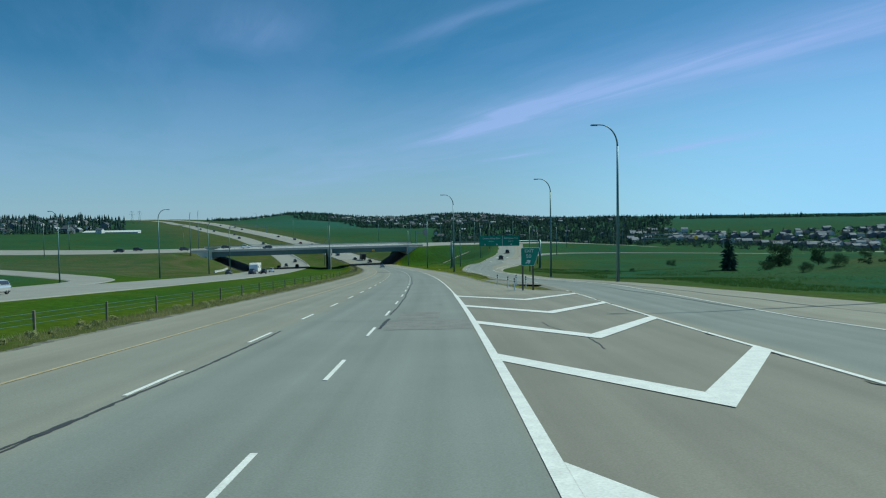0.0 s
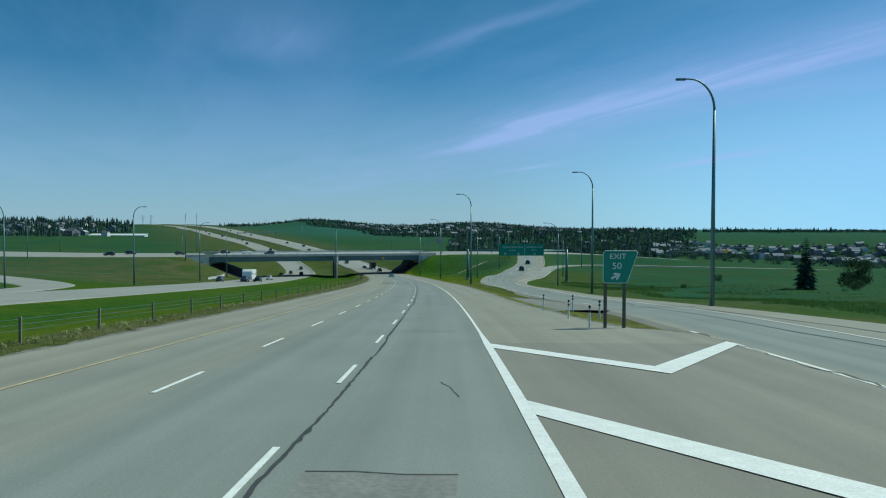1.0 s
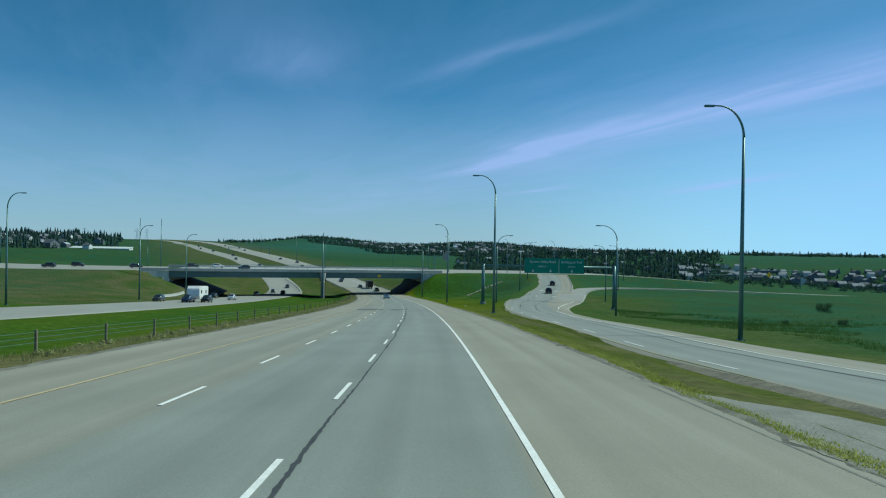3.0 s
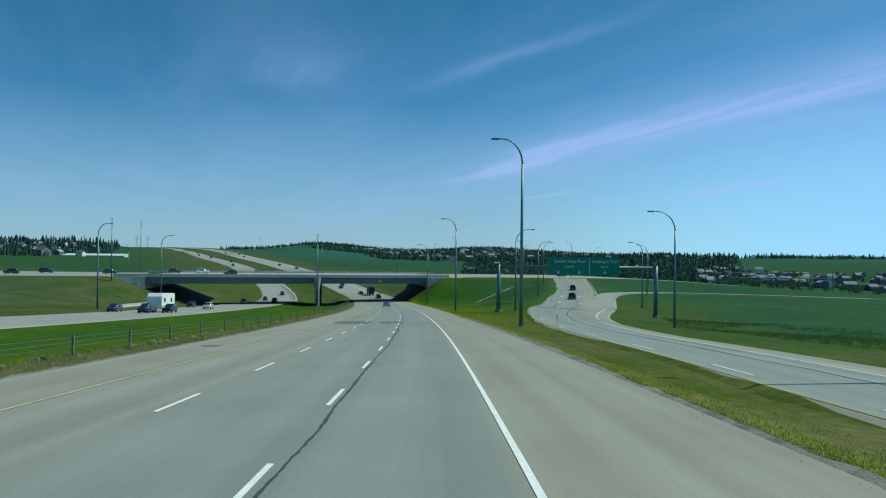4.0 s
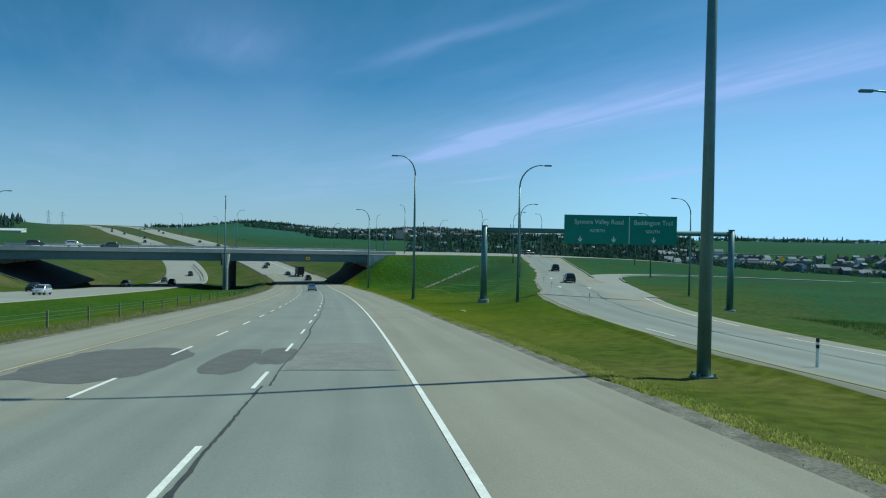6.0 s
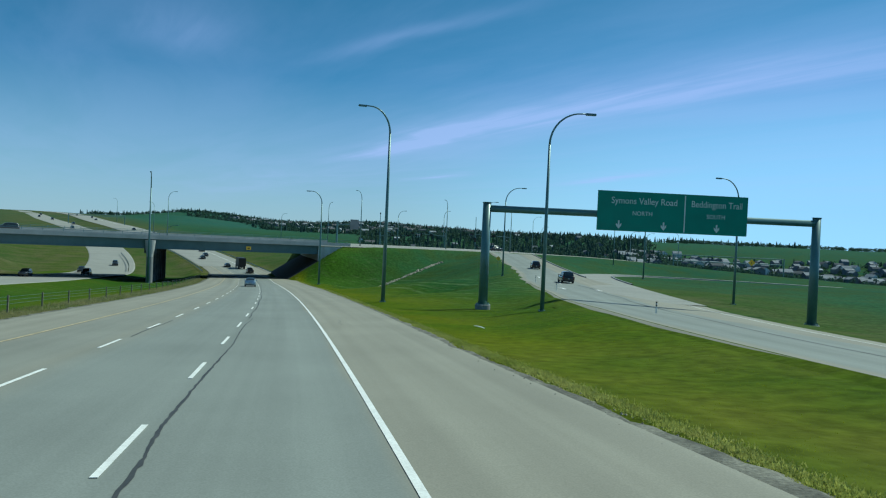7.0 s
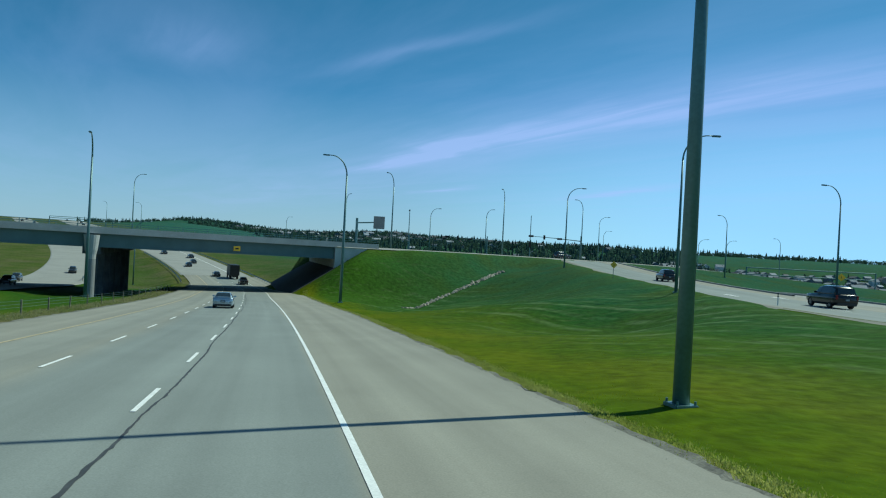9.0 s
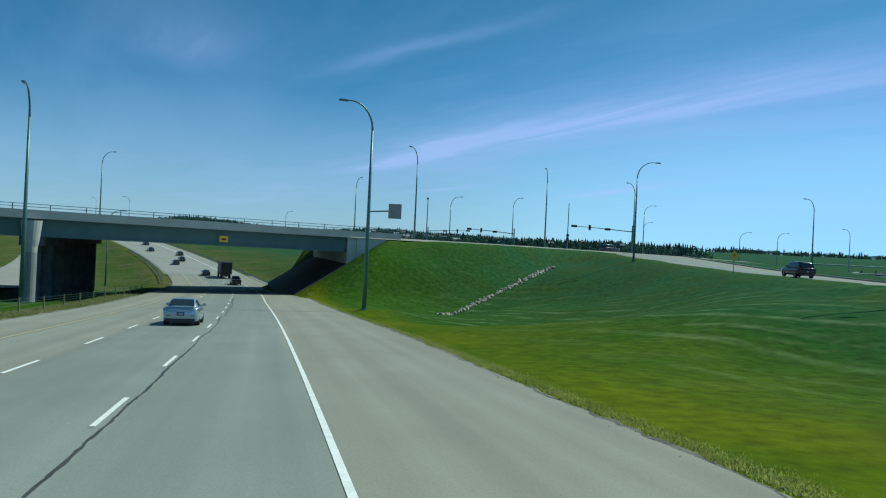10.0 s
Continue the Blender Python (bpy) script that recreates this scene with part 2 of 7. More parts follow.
M_GREENSIGN = material("green_sheeting", (0.010, 0.215, 0.150), 0.5, var=0.08, scale=0.7, fine=0.03, coords="Object")
M_SIGNWHITE = material("white_sheeting", (0.62, 0.68, 0.66), 0.5, var=0.04, coords="Object")
M_SIGNYELLOW = material("yellow_sheeting", (0.75, 0.46, 0.03), 0.5, var=0.05, coords="Object")
M_WOODPOST = material("treated_post", (0.10, 0.10, 0.085), 0.85, var=0.2, scale=3, coords="Object")
M_BLACK = material("black_rubber", (0.018, 0.018, 0.019), 0.75, var=0.2, scale=5, coords="Object")


def grass_material():
    m = bpy.data.materials.new("grass")
    m.use_nodes = True
    n, l = m.node_tree.nodes, m.node_tree.links
    p = n["Principled BSDF"]
    p.inputs["Roughness"].default_value = 0.95
    p.inputs["Specular IOR Level"].default_value = 0.03
    pos = n.new("ShaderNodeNewGeometry").outputs["Position"]

    def noi(scale, detail, lo, hi, stretch=(1, 1, 1)):
        mp = n.new("ShaderNodeMapping")
        mp.inputs["Scale"].default_value = stretch
        l.new(pos, mp.inputs[0])
        t = n.new("ShaderNodeTexNoise")
        t.inputs["Scale"].default_value = scale
        t.inputs["Detail"].default_value = detail
        l.new(mp.outputs[0], t.inputs["Vector"])
        r = n.new("ShaderNodeMapRange")
        r.inputs["From Min"].default_value, r.inputs["From Max"].default_value = lo, hi
        l.new(t.outputs["Fac"], r.inputs["Value"])
        return r.outputs[0], t

    def mix(f, a, b):
        x = n.new("ShaderNodeMix")
        x.data_type = "RGBA"
        if isinstance(f, float):
            x.inputs["Factor"].default_value = f
        else:
            l.new(f, x.inputs["Factor"])
        for k, v in (("A", a), ("B", b)):
            if isinstance(v, tuple):
                x.inputs[k].default_value = (*v, 1)
            else:
                l.new(v, x.inputs[k])
        return x.outputs["Result"]

    at = n.new("ShaderNodeAttribute")
    at.attribute_name = "dry"
    f1, _ = noi(0.018, 6, 0.38, 0.62)
    f2, _ = noi(0.13, 6, 0.36, 0.66)
    f3, t3 = noi(1.7, 5, 0.3, 0.7)
    mown = n.new("ShaderNodeAttribute")
    mown.attribute_name = "mown"
    # distant grass takes a teal tint: the blue of haze put into its colour
    far = mix(f1, (0.020, 0.078, 0.042), (0.034, 0.094, 0.040))
    far = mix(f2, far, (0.038, 0.074, 0.024))
    hazed_pasture = n.new("ShaderNodeAttribute")
    hazed_pasture.attribute_name = "hazed_pasture"
    far = mix(hazed_pasture.outputs["Fac"], far, mix(f2, (0.028, 0.098, 0.074), (0.040, 0.104, 0.074)))
    bank = mix(f1, (0.018, 0.070, 0.010), (0.036, 0.086, 0.007))
    bank = mix(f2, bank, (0.032, 0.078, 0.009))
    streak, ts = noi(0.42, 3, 0.54, 0.72, (0.28, 1.0, 1.0))
    ts.inputs["Distortion"].default_value = 3.2
    damp = n.new("ShaderNodeMath")
    damp.operation = "MULTIPLY"
    damp.use_clamp = True
    damp.inputs[1].default_value = 0.5
    l.new(streak, damp.inputs[0])
    bank = mix(damp.outputs[0], bank, (0.088, 0.125, 0.042))
    # curved swaths of clippings left by the mower
    hay = n.new("ShaderNodeAttribute")
    hay.attribute_name = "hay"
    wave = n.new("ShaderNodeTexWave")
    wave.wave_type, wave.bands_direction, wave.wave_profile = "BANDS", "DIAGONAL", "SIN"
    for key, v in (("Scale", 0.13), ("Distortion", 14.0), ("Detail", 2.0), ("Detail Scale", 0.28), ("Detail Roughness", 0.55)):
        wave.inputs[key].default_value = v
    l.new(pos, wave.inputs["Vector"])
    thin = n.new("ShaderNodeMapRange")
    thin.interpolation_type = "SMOOTHSTEP"
    thin.inputs["From Min"].default_value, thin.inputs["From Max"].default_value = 0.62, 1.0
    l.new(wave.outputs["Fac"], thin.inputs["Value"])
    patchy, _ = noi(0.30, 4, 0.40, 0.62)
    for k in (patchy, hay.outputs["Fac"]):
        mu = n.new("ShaderNodeMath")
        mu.operation = "MULTIPLY"
        l.new(thin.outputs[0] if k is patchy else both, mu.inputs[0])
        l.new(k, mu.inputs[1])
        both = mu.outputs[0]
    bank = mix(both, bank, (0.105, 0.165, 0.065))
    lush = mix(mown.outputs["Fac"], far, bank)
    dry = mix(f2, (0.060, 0.100, 0.003), (0.104, 0.124, 0.005))
    col = mix(at.outputs["Fac"], lush, dry)
    bare = n.new("ShaderNodeAttribute")
    bare.attribute_name = "bare"
    col = mix(bare.outputs["Fac"], col, mix(f2, (0.062, 0.078, 0.022), (0.115, 0.105, 0.060)))
    mr = n.new("ShaderNodeMapRange")
    mr.inputs["To Min"].default_value, mr.inputs["To Max"].default_value = 0.72, 1.28
    l.new(f3, mr.inputs["Value"])
    sc = n.new("ShaderNodeVectorMath")
    sc.operation = "SCALE"
    l.new(col, sc.inputs[0])
    l.new(mr.outputs[0], sc.inputs["Scale"])
    l.new(sc.outputs[0], p.inputs["Base Color"])
    bu = n.new("ShaderNodeBump")
    bu.inputs["Strength"].default_value, bu.inputs["Distance"].default_value = 0.6, 0.15
    l.new(t3.outputs["Fac"], bu.inputs["Height"])
    l.new(bu.outputs[0], p.inputs["Normal"])
    return m


M_GRASS = grass_material()


def foliage(name, base, tint, scale=0.3, through=0.45, per_object=0.0):
    """Leaves and blades: matt, and let light through."""
    m = material(name, base, 0.9, var=0.3, scale=scale, fine=0.25, fine_scale=3, tint=tint, spec=0.08, per_object=per_object)
    n, l = m.node_tree.nodes, m.node_tree.links
    p = n["Principled BSDF"]
    src = p.inputs["Base Color"].links[0].from_socket
    tr = n.new("ShaderNodeBsdfTranslucent")
    l.new(src, tr.inputs["Color"])
    mx = n.new("ShaderNodeMixShader")
    mx.inputs[0].default_value = through
    l.new(p.outputs[0], mx.inputs[1])
    l.new(tr.outputs[0], mx.inputs[2])
    l.new(mx.outputs[0], n["Material Output"].inputs["Surface"])
    return m


# ---------------------------------------------------------------- mesh helpers


def part(name, bm, mat, parent=None, label="", smooth=False):
    me = bpy.data.meshes.new(name)
    bm.normal_update()
    bm.to_mesh(me)
    bm.free()
    if smooth:
        for f in me.polygons:
            f.use_smooth = True
    me.materials.append(mat)
    ob = new(name, me)
    if parent:
        ob.parent = parent
    if label:
        ob["label"] = label
    return ob


def raw(name, verts, faces, mat, parent=None, smooth=False):
    me = bpy.data.meshes.new(name)
    me.from_pydata([tuple(map(float, v)) for v in verts], [], faces)
    me.update()
    if smooth:
        me.polygons.foreach_set("use_smooth", [True] * len(me.polygons))
    me.materials.append(mat)
    ob = new(name, me)
    if parent:
        ob.parent = parent
    return ob


def box(bm, x0, x1, y0, y1, z0, z1, bevel=0.0, at=None):
    r = bmesh.ops.create_cube(bm, size=1.0)
    m = Matrix.Translation(((x0 + x1) / 2, (y0 + y1) / 2, (z0 + z1) / 2)) @ Matrix.Diagonal((x1 - x0, y1 - y0, z1 - z0, 1))
    bmesh.ops.transform(bm, matrix=(at @ m) if at else m, verts=r["verts"])
    if bevel:
        es = list({e for v in r["verts"] for e in v.link_edges})
        bmesh.ops.bevel(bm, geom=es, offset=bevel, segments=2, affect="EDGES")
    return bm


def tube(bm, pts, radii, seg=10, caps=True):
    """A round bar swept along pts, with a radius at each point."""
    pts = [Vector(p) for p in pts]
    if isinstance(radii, (int, float)):
        radii = [radii] * len(pts)
    rings = []
    side = None
    for i, p in enumerate(pts):
        d = (pts[min(i + 1, len(pts) - 1)] - pts[max(i - 1, 0)]).normalized()
        if side is None:
            side = d.orthogonal().normalized()
        side = (side - d * side.dot(d)).normalized()
        up = d.cross(side)
        rings.append([bm.verts.new(p + radii[i] * (math.cos(a) * side + math.sin(a) * up)) for a in (2 * math.pi * k / seg for k in range(seg))])
    for a, b in zip(rings, rings[1:]):
        for k in range(seg):
            bm.faces.new((a[k], a[(k + 1) % seg], b[(k + 1) % seg], b[k]))
    if caps:
        bm.faces.new(list(reversed(rings[0])))
        bm.faces.new(rings[-1])
    return bm


def prism(bm, outline, y0, y1):
    """An outline in x, z drawn out from y0 to y1."""
    a = [bm.verts.new((x, y0, z)) for x, z in outline]
    b = [bm.verts.new((x, y1, z)) for x, z in outline]
    n = len(outline)
    bm.faces.new(a)
    bm.faces.new(list(reversed(b)))
    for i in range(n):
        bm.faces.new((a[i], b[i], b[(i + 1) % n], a[(i + 1) % n]))
    bmesh.ops.recalc_face_normals(bm, faces=bm.faces[:])
    return bm


# ---------------------------------------------------------------- alignment


def smooth_path(pts, step=4.0):
    """A Catmull-Rom curve through pts, sampled about every step metres."""
    P = [np.array(p, float) for p in pts]
    P = [2 * P[0] - P[1]] + P + [2 * P[-1] - P[-2]]
    out = []
    for i in range(1, len(P) - 2):
        n = max(2, int(np.linalg.norm(P[i + 1][:2] - P[i][:2]) / step))
        for k in range(n):
            t = k / n
            a, b, c, d = P[i - 1], P[i], P[i + 1], P[i + 2]
            out.append(0.5 * (2 * b + (c - a) * t + (2 * a - 5 * b + 4 * c - d) * t * t + (3 * b - a - 3 * c + d) * t ** 3))
    out.append(P[-2])
    return np.array(out)


def road_z(y):
    u = (y - 150) / 150
    return 4.827 - 0.0606 * (y - 150) + 0.0906 * u * u + 0.2184 * u ** 3


def road_x(y):
    u = (y - 150) / 150
    return -4.160 - 0.0848 * (y - 150) - 5.2475 * u * u + 0.0329 * u ** 3


# the right-hand edge line of the highway, its reference line
MAIN = smooth_path([(road_x(y), y, road_z(y)) for y in range(-80, 341, 20)] +
                   [(road_x(360), 360, -7.02), (-36.5, 384, -7.92), (-46.5, 430, -9.70), (-63, 480, -8.95), (-86, 535, -6.6), (-117, 596, -3.0), (-170, 700, 1.4), (-231, 815, 5.6),
                    (-294, 950, 9.5), (-358, 1087, 12.2), (-405, 1190, 13.5), (-488, 1370, 15.8), (-680, 1720, 20.6), (-760, 1850, 21.6)], 4.0)


def frame_of(path):
    d = np.gradient(path[:, :2], axis=0)
    d /= np.linalg.norm(d, axis=1)[:, None]
    return np.stack([d[:, 1], -d[:, 0]], 1)     # to the right


MAIN_N = frame_of(MAIN)
MAIN_S = np.concatenate([[0], np.cumsum(np.linalg.norm(np.diff(MAIN[:, :2], axis=0), axis=1))])
S0 = float(np.interp(0, MAIN[:, 1], MAIN_S))


def on_main(s, lat, dz=0.0):
    """A point of the highway, s metres past y = 0, lat metres right of the edge line."""
    q = s + S0
    p = [np.interp(q, MAIN_S, MAIN[:, k]) for k in range(3)]
    n = [np.interp(q, MAIN_S, MAIN_N[:, k]) for k in range(2)]
    return Vector((p[0] + lat * n[0], p[1] + lat * n[1], p[2] + dz))


def offset(path, lat, dz=0.0):
    n = frame_of(path)
    lat = np.broadcast_to(lat, (len(path),))
    return np.column_stack([path[:, 0] + lat * n[:, 0], path[:, 1] + lat * n[:, 1], path[:, 2] + dz])


def ribbon(name, left, right, mat, parent=None, skirt=0.0, cols=1, lats=None, along=None):
    """A sheet between two lines, its edges running out and down by skirt. lats and along lay the road's metres on it."""
    left, right = np.asarray(left), np.asarray(right)
    n = len(left)
    lines = [left + (right - left) * (k / cols) for k in range(cols + 1)]
    if skirt:
        w = right - left
        w[:, 2] = 0
        w /= np.linalg.norm(w, axis=1)[:, None]
        lines = [left - w * skirt * 3 - [0, 0, skirt]] + lines + [right + w * skirt * 3 - [0, 0, skirt]]
    m = len(lines)
    verts = np.concatenate(lines)
    faces = [(j * n + i, (j + 1) * n + i, (j + 1) * n + i + 1, j * n + i + 1) for j in range(m - 1) for i in range(n - 1)]
    ob = raw(name, verts, faces, mat, parent)
    if lats is not None:
        la = [np.broadcast_to(np.asarray(lats[0]) + (np.asarray(lats[1]) - np.asarray(lats[0])) * (k / cols), (n,)) for k in range(cols + 1)]
        if skirt:
            la = [la[0] - 0.7] + la + [la[-1] + 0.7]
        uvs = np.column_stack([np.concatenate(la), np.tile(along, m)])
        lay = ob.data.uv_layers.new(name="lay")
        idx = np.empty(len(ob.data.loops), dtype=np.int32)
        ob.data.loops.foreach_get("vertex_index", idx)
        lay.data.foreach_set("uv", uvs[idx].astype(np.float32).ravel())
    return ob

# ---------------------------------------------------------------- the ground
RAMP_L = smooth_path([(road_x(y) + lat, y, road_z(y) + dz) for y, lat, dz in ((-80, 6.4, 0), (0, 6.6, 0), (34, 7.4, 0), (62, 8.9, -0.02), (80, 10.3, -0.2), (100, 11.0, -0.45), (125, 10.2, -0.5))] +
                     [(6.1, 150, 4.65), (3.7, 175, 3.42), (3.1, 200, 2.1), (3.8, 222, 1.15), (5.0, 240, 0.5), (6.4, 255, -0.1), (9.2, 270, -0.75), (11.7, 290, -1.25), (14.2, 310, -1.45),
                      (17.6, 330, -1.5), (20.3, 350, -1.4), (22.5, 375, -0.85), (25, 412, 0.6)], 4.0)
RAMP_W = np.interp(RAMP_L[:, 1], [-80, 0, 34, 62, 100, 150, 200, 222, 240, 255, 270, 290, 310, 330, 412], [15.4, 15.2, 14.2, 11.7, 9.6, 10.4, 10.4, 11.4, 13.3, 15.0, 15.2, 15.5, 13.0, 11.5, 12.5])
RAMP_R = offset(RAMP_L, RAMP_W, np.interp(RAMP_L[:, 1], [62, 100, 125, 150, 175, 200, 222, 240, 255, 270, 290, 310], [0, 0.1, -0.1, -0.4, -0.55, -0.5, -0.5, -0.65, -0.65, -0.4, -0.15, 0]))
RAMP_C = (RAMP_L + RAMP_R) / 2
TURN_C = smooth_path([(19.8, 264, -1.0), (24.2, 290, -1.38), (27.6, 310, -1.55), (32, 330, -1.8), (39, 352, -2.3), (50, 372, -2.9), (67, 386, -3.5), (98, 393, -4.3), (180, 398, -6.2), (330, 404, -9.5)], 4.0)
# the crossing road, from its near edge: left of the bridge, over it, right of it
CROSS = smooth_path([(-420, 352, 6.0), (-300, 337, 3.8), (-210, 328, 2.6), (-158, 328, 2.2), (-112, 343, 1.95), (-62, 369, 1.6), (-24.5, 388.5, 1.25), (10, 406.5, 1.05),
                     (60, 431, 0.2), (100, 450, -2.2), (160, 478, -7), (260, 522, -13.5), (420, 600, -19)], 4.0)
LOOP = smooth_path([(-60, 70, 8.6), (-66, 105, 6.6), (-71, 135, 4.9), (-77, 158, 3.6), (-88, 182, 2.3), (-106, 201, 1.8), (-132, 217, 2.1), (-165, 232, 2.7), (-205, 247, 3.3), (-260, 262, 4.2)], 4.0)
BRIDGE_V = Vector((-0.20, 0.98, 0)).normalized()
LEFT_END, RIGHT_END = Vector((-112, 343, 0)), Vector((-24.5, 388.5, 0))


def land_lines():
    """The lines that the ground keeps to: points, half width, and how far below them it lies."""
    return [(offset(MAIN, -5.0), 11.2, 0.13), (offset(MAIN, -27.5), 4.0, 1.3), (offset(MAIN, -52.0), 11.8, 0.62), (RAMP_C, 4.0, 0.22), (RAMP_L, 0.7, 0.14), (RAMP_R, 1.0, 0.14), (TURN_C, 4.2, 0.16),
            *[(offset(CROSS, o)[k], h, 0.15) for o, h in ((-3.5, 4.2), (-21.5, 9.0), (-39.5, 4.2)) for k in (CROSS[:, 0] < -119, CROSS[:, 0] > -17)], (LOOP, 5.0, 0.14),
            (smooth_path([(-9.6, 373.5, -8.7), (0, 383.6, -5.4), (8.9, 394.8, -2.2)]), 0.5, 0.0),
            (offset(RAMP_L, -1.6, np.interp(RAMP_L[:, 1], [285, 310, 380, 400], [-0.1, 0.35, 0.35, -0.1]))[(RAMP_L[:, 1] > 285) & (RAMP_L[:, 1] < 400)], 0.6, 0.0)]


def nearest(path, xy):
    """Distance from each point of xy to the path, and the path's height there."""
    best, z = np.full(len(xy), 1e9), np.zeros(len(xy))
    for a, b in zip(path[:-1], path[1:]):
        d = b[:2] - a[:2]
        t = np.clip(((xy - a[:2]) @ d) / (d @ d), 0, 1)
        r = np.hypot(xy[:, 0] - a[0] - t * d[0], xy[:, 1] - a[1] - t * d[1])
        k = r < best
        best[k], z[k] = r[k], (a[2] + t * (b[2] - a[2]))[k]
    return best, z


FAR_LAND = [(20.9, 91.6, 8.26), (19.6, 144, 4.3), (1.0, 188.2, 2.26), (-8.8, 264.4, -1.76), (-20.8, 342.6, -5.75), (22.1, 210.4, -0.1), (2.7, 246.4, -0.5), (-0.3, 255.6, -1.5), (30, 255.7, -2.15), (59.5, 161.5, 3.7), (-900, 400, 12), (-4, 249, -1.3), (-4, 256, -1.75), (-4, 263, -2.0), (0, 262, -1.9), (1, 251, -1.0), (32, 252, -2.1), (33, 262, -2.4), (-22, 362, -7.9), (-10, 373, -8.6), (10, 392, -2.6), (14, 399, -2.0), (-600, 300, 15), (-500, 620, 8), (-500, 930, 20), (-430, 900, 17), (-400, 730, 6), (-300, 600, 4), (-620, 950, 21), (-420, 960, 14), (-250, 1100, 16), (-100, 1000, 3), (20, 760, -13),
            (-120, 760, -3), (70, 980, 8), (125, 945, 8.5), (190, 940, 9.5), (260, 945, 9.5), (-10, 1150, 16), (60, 1060, 12), (0, 1400, 20), (-300, 1400, 26), (-700, 1420, 21), (300, 720, -21), (620, 740, -22), (320, 1400, 9),
            (720, 1400, 8), (1250, 1400, 8), (1250, 740, -21), (900, 740, -21), (260, 470, -12), (520, 470, -18), (150, 300, -2.5), (300, 220, 1), (150, 100, 8),
            (80, 130, 6.4), (84, 122, 8.6), (98, 134, 8.4), (112, 150, 7.6), (70, 200, 1.5), (420, 0, 10), (150, -80, 13), (-220, 0, 13), (-220, 140, 7), (-420, 100, 13), (-140, 230, 1.5), (-230, 250, 3.2),
            (-90, 240, -2.2), (-8, 340, -6.7), (-2, 300, -4.2), (-2, 360, -6.4), (-30, 480, -6), (30, 520, -6), (-20, 600, -8), (100, 600, -14.5), (-170, 480, -4),
            (-130, 420, -6), (-260, 470, 2), (-90, 620, -5), (0, 2100, 0), (900, 2100, 0), (-900, 2100, 5), (1800, 1300, 8), (-1600, 900, 20), (1800, 500, -5), (-1600, 0, 15),
            (-13, 369.5, -9.0), (-12.5, 350, -7.3), (-13.5, 340, -6.9), (-11.5, 360, -8.0), (11.7, 314.6, -2.2), (14, 320, -2.3), (8, 310, -2.6)]
# the ridge that closes the valley
FAR_LAND += [(x, 950 - 0.02 * x, 10.0 - 0.001 * x) for x in range(330, 1900, 70)]


def land_height(xy):
    """Heights of the ground, which keeps to the roads' levels and runs between them, and the distance to the nearest road."""
    top, low, near = np.zeros(len(xy)), np.zeros(len(xy)), np.full(len(xy), 1e9)
    for path, half, drop in land_lines():
        r, z = nearest(path, xy)
        r = r - half
        if 0 < drop < 1:
            near = np.minimum(near, r)
        w = (60.0 if half > 0.8 else 25.0) / np.maximum(r, 0.12) ** 2.4
        top, low = top + w * (z - drop), low + w
    for k, (x, y, z) in enumerate(FAR_LAND):
        w = 60.0 / np.maximum(np.hypot(xy[:, 0] - x, xy[:, 1] - y), 1.2 if k < 10 else 4.0) ** 2.4
        top, low = top + w * z, low + w
    return top / low, near


def axis(parts):
    v = [parts[0][0]]
    for a, b, step in parts:
        n = max(1, round((b - a) / step))
        v += [a + (b - a) * (k + 1) / n for k in range(n)]
    return np.array(v)


GX = axis([(-3200, -900, 230), (-900, -320, 40), (-320, -130, 10), (-130, -36, 2.0), (-36, 4, 1.25), (4, 70, 2.0), (70, 200, 8), (200, 700, 28), (700, 1500, 60), (1500, 3800, 230)])
GY = axis([(-300, -60, 30), (-60, 364, 2.6), (364, 402, 1.3), (402, 430, 2.6), (430, 640, 6), (640, 1500, 20), (1500, 2200, 70), (2200, 4600, 300)])


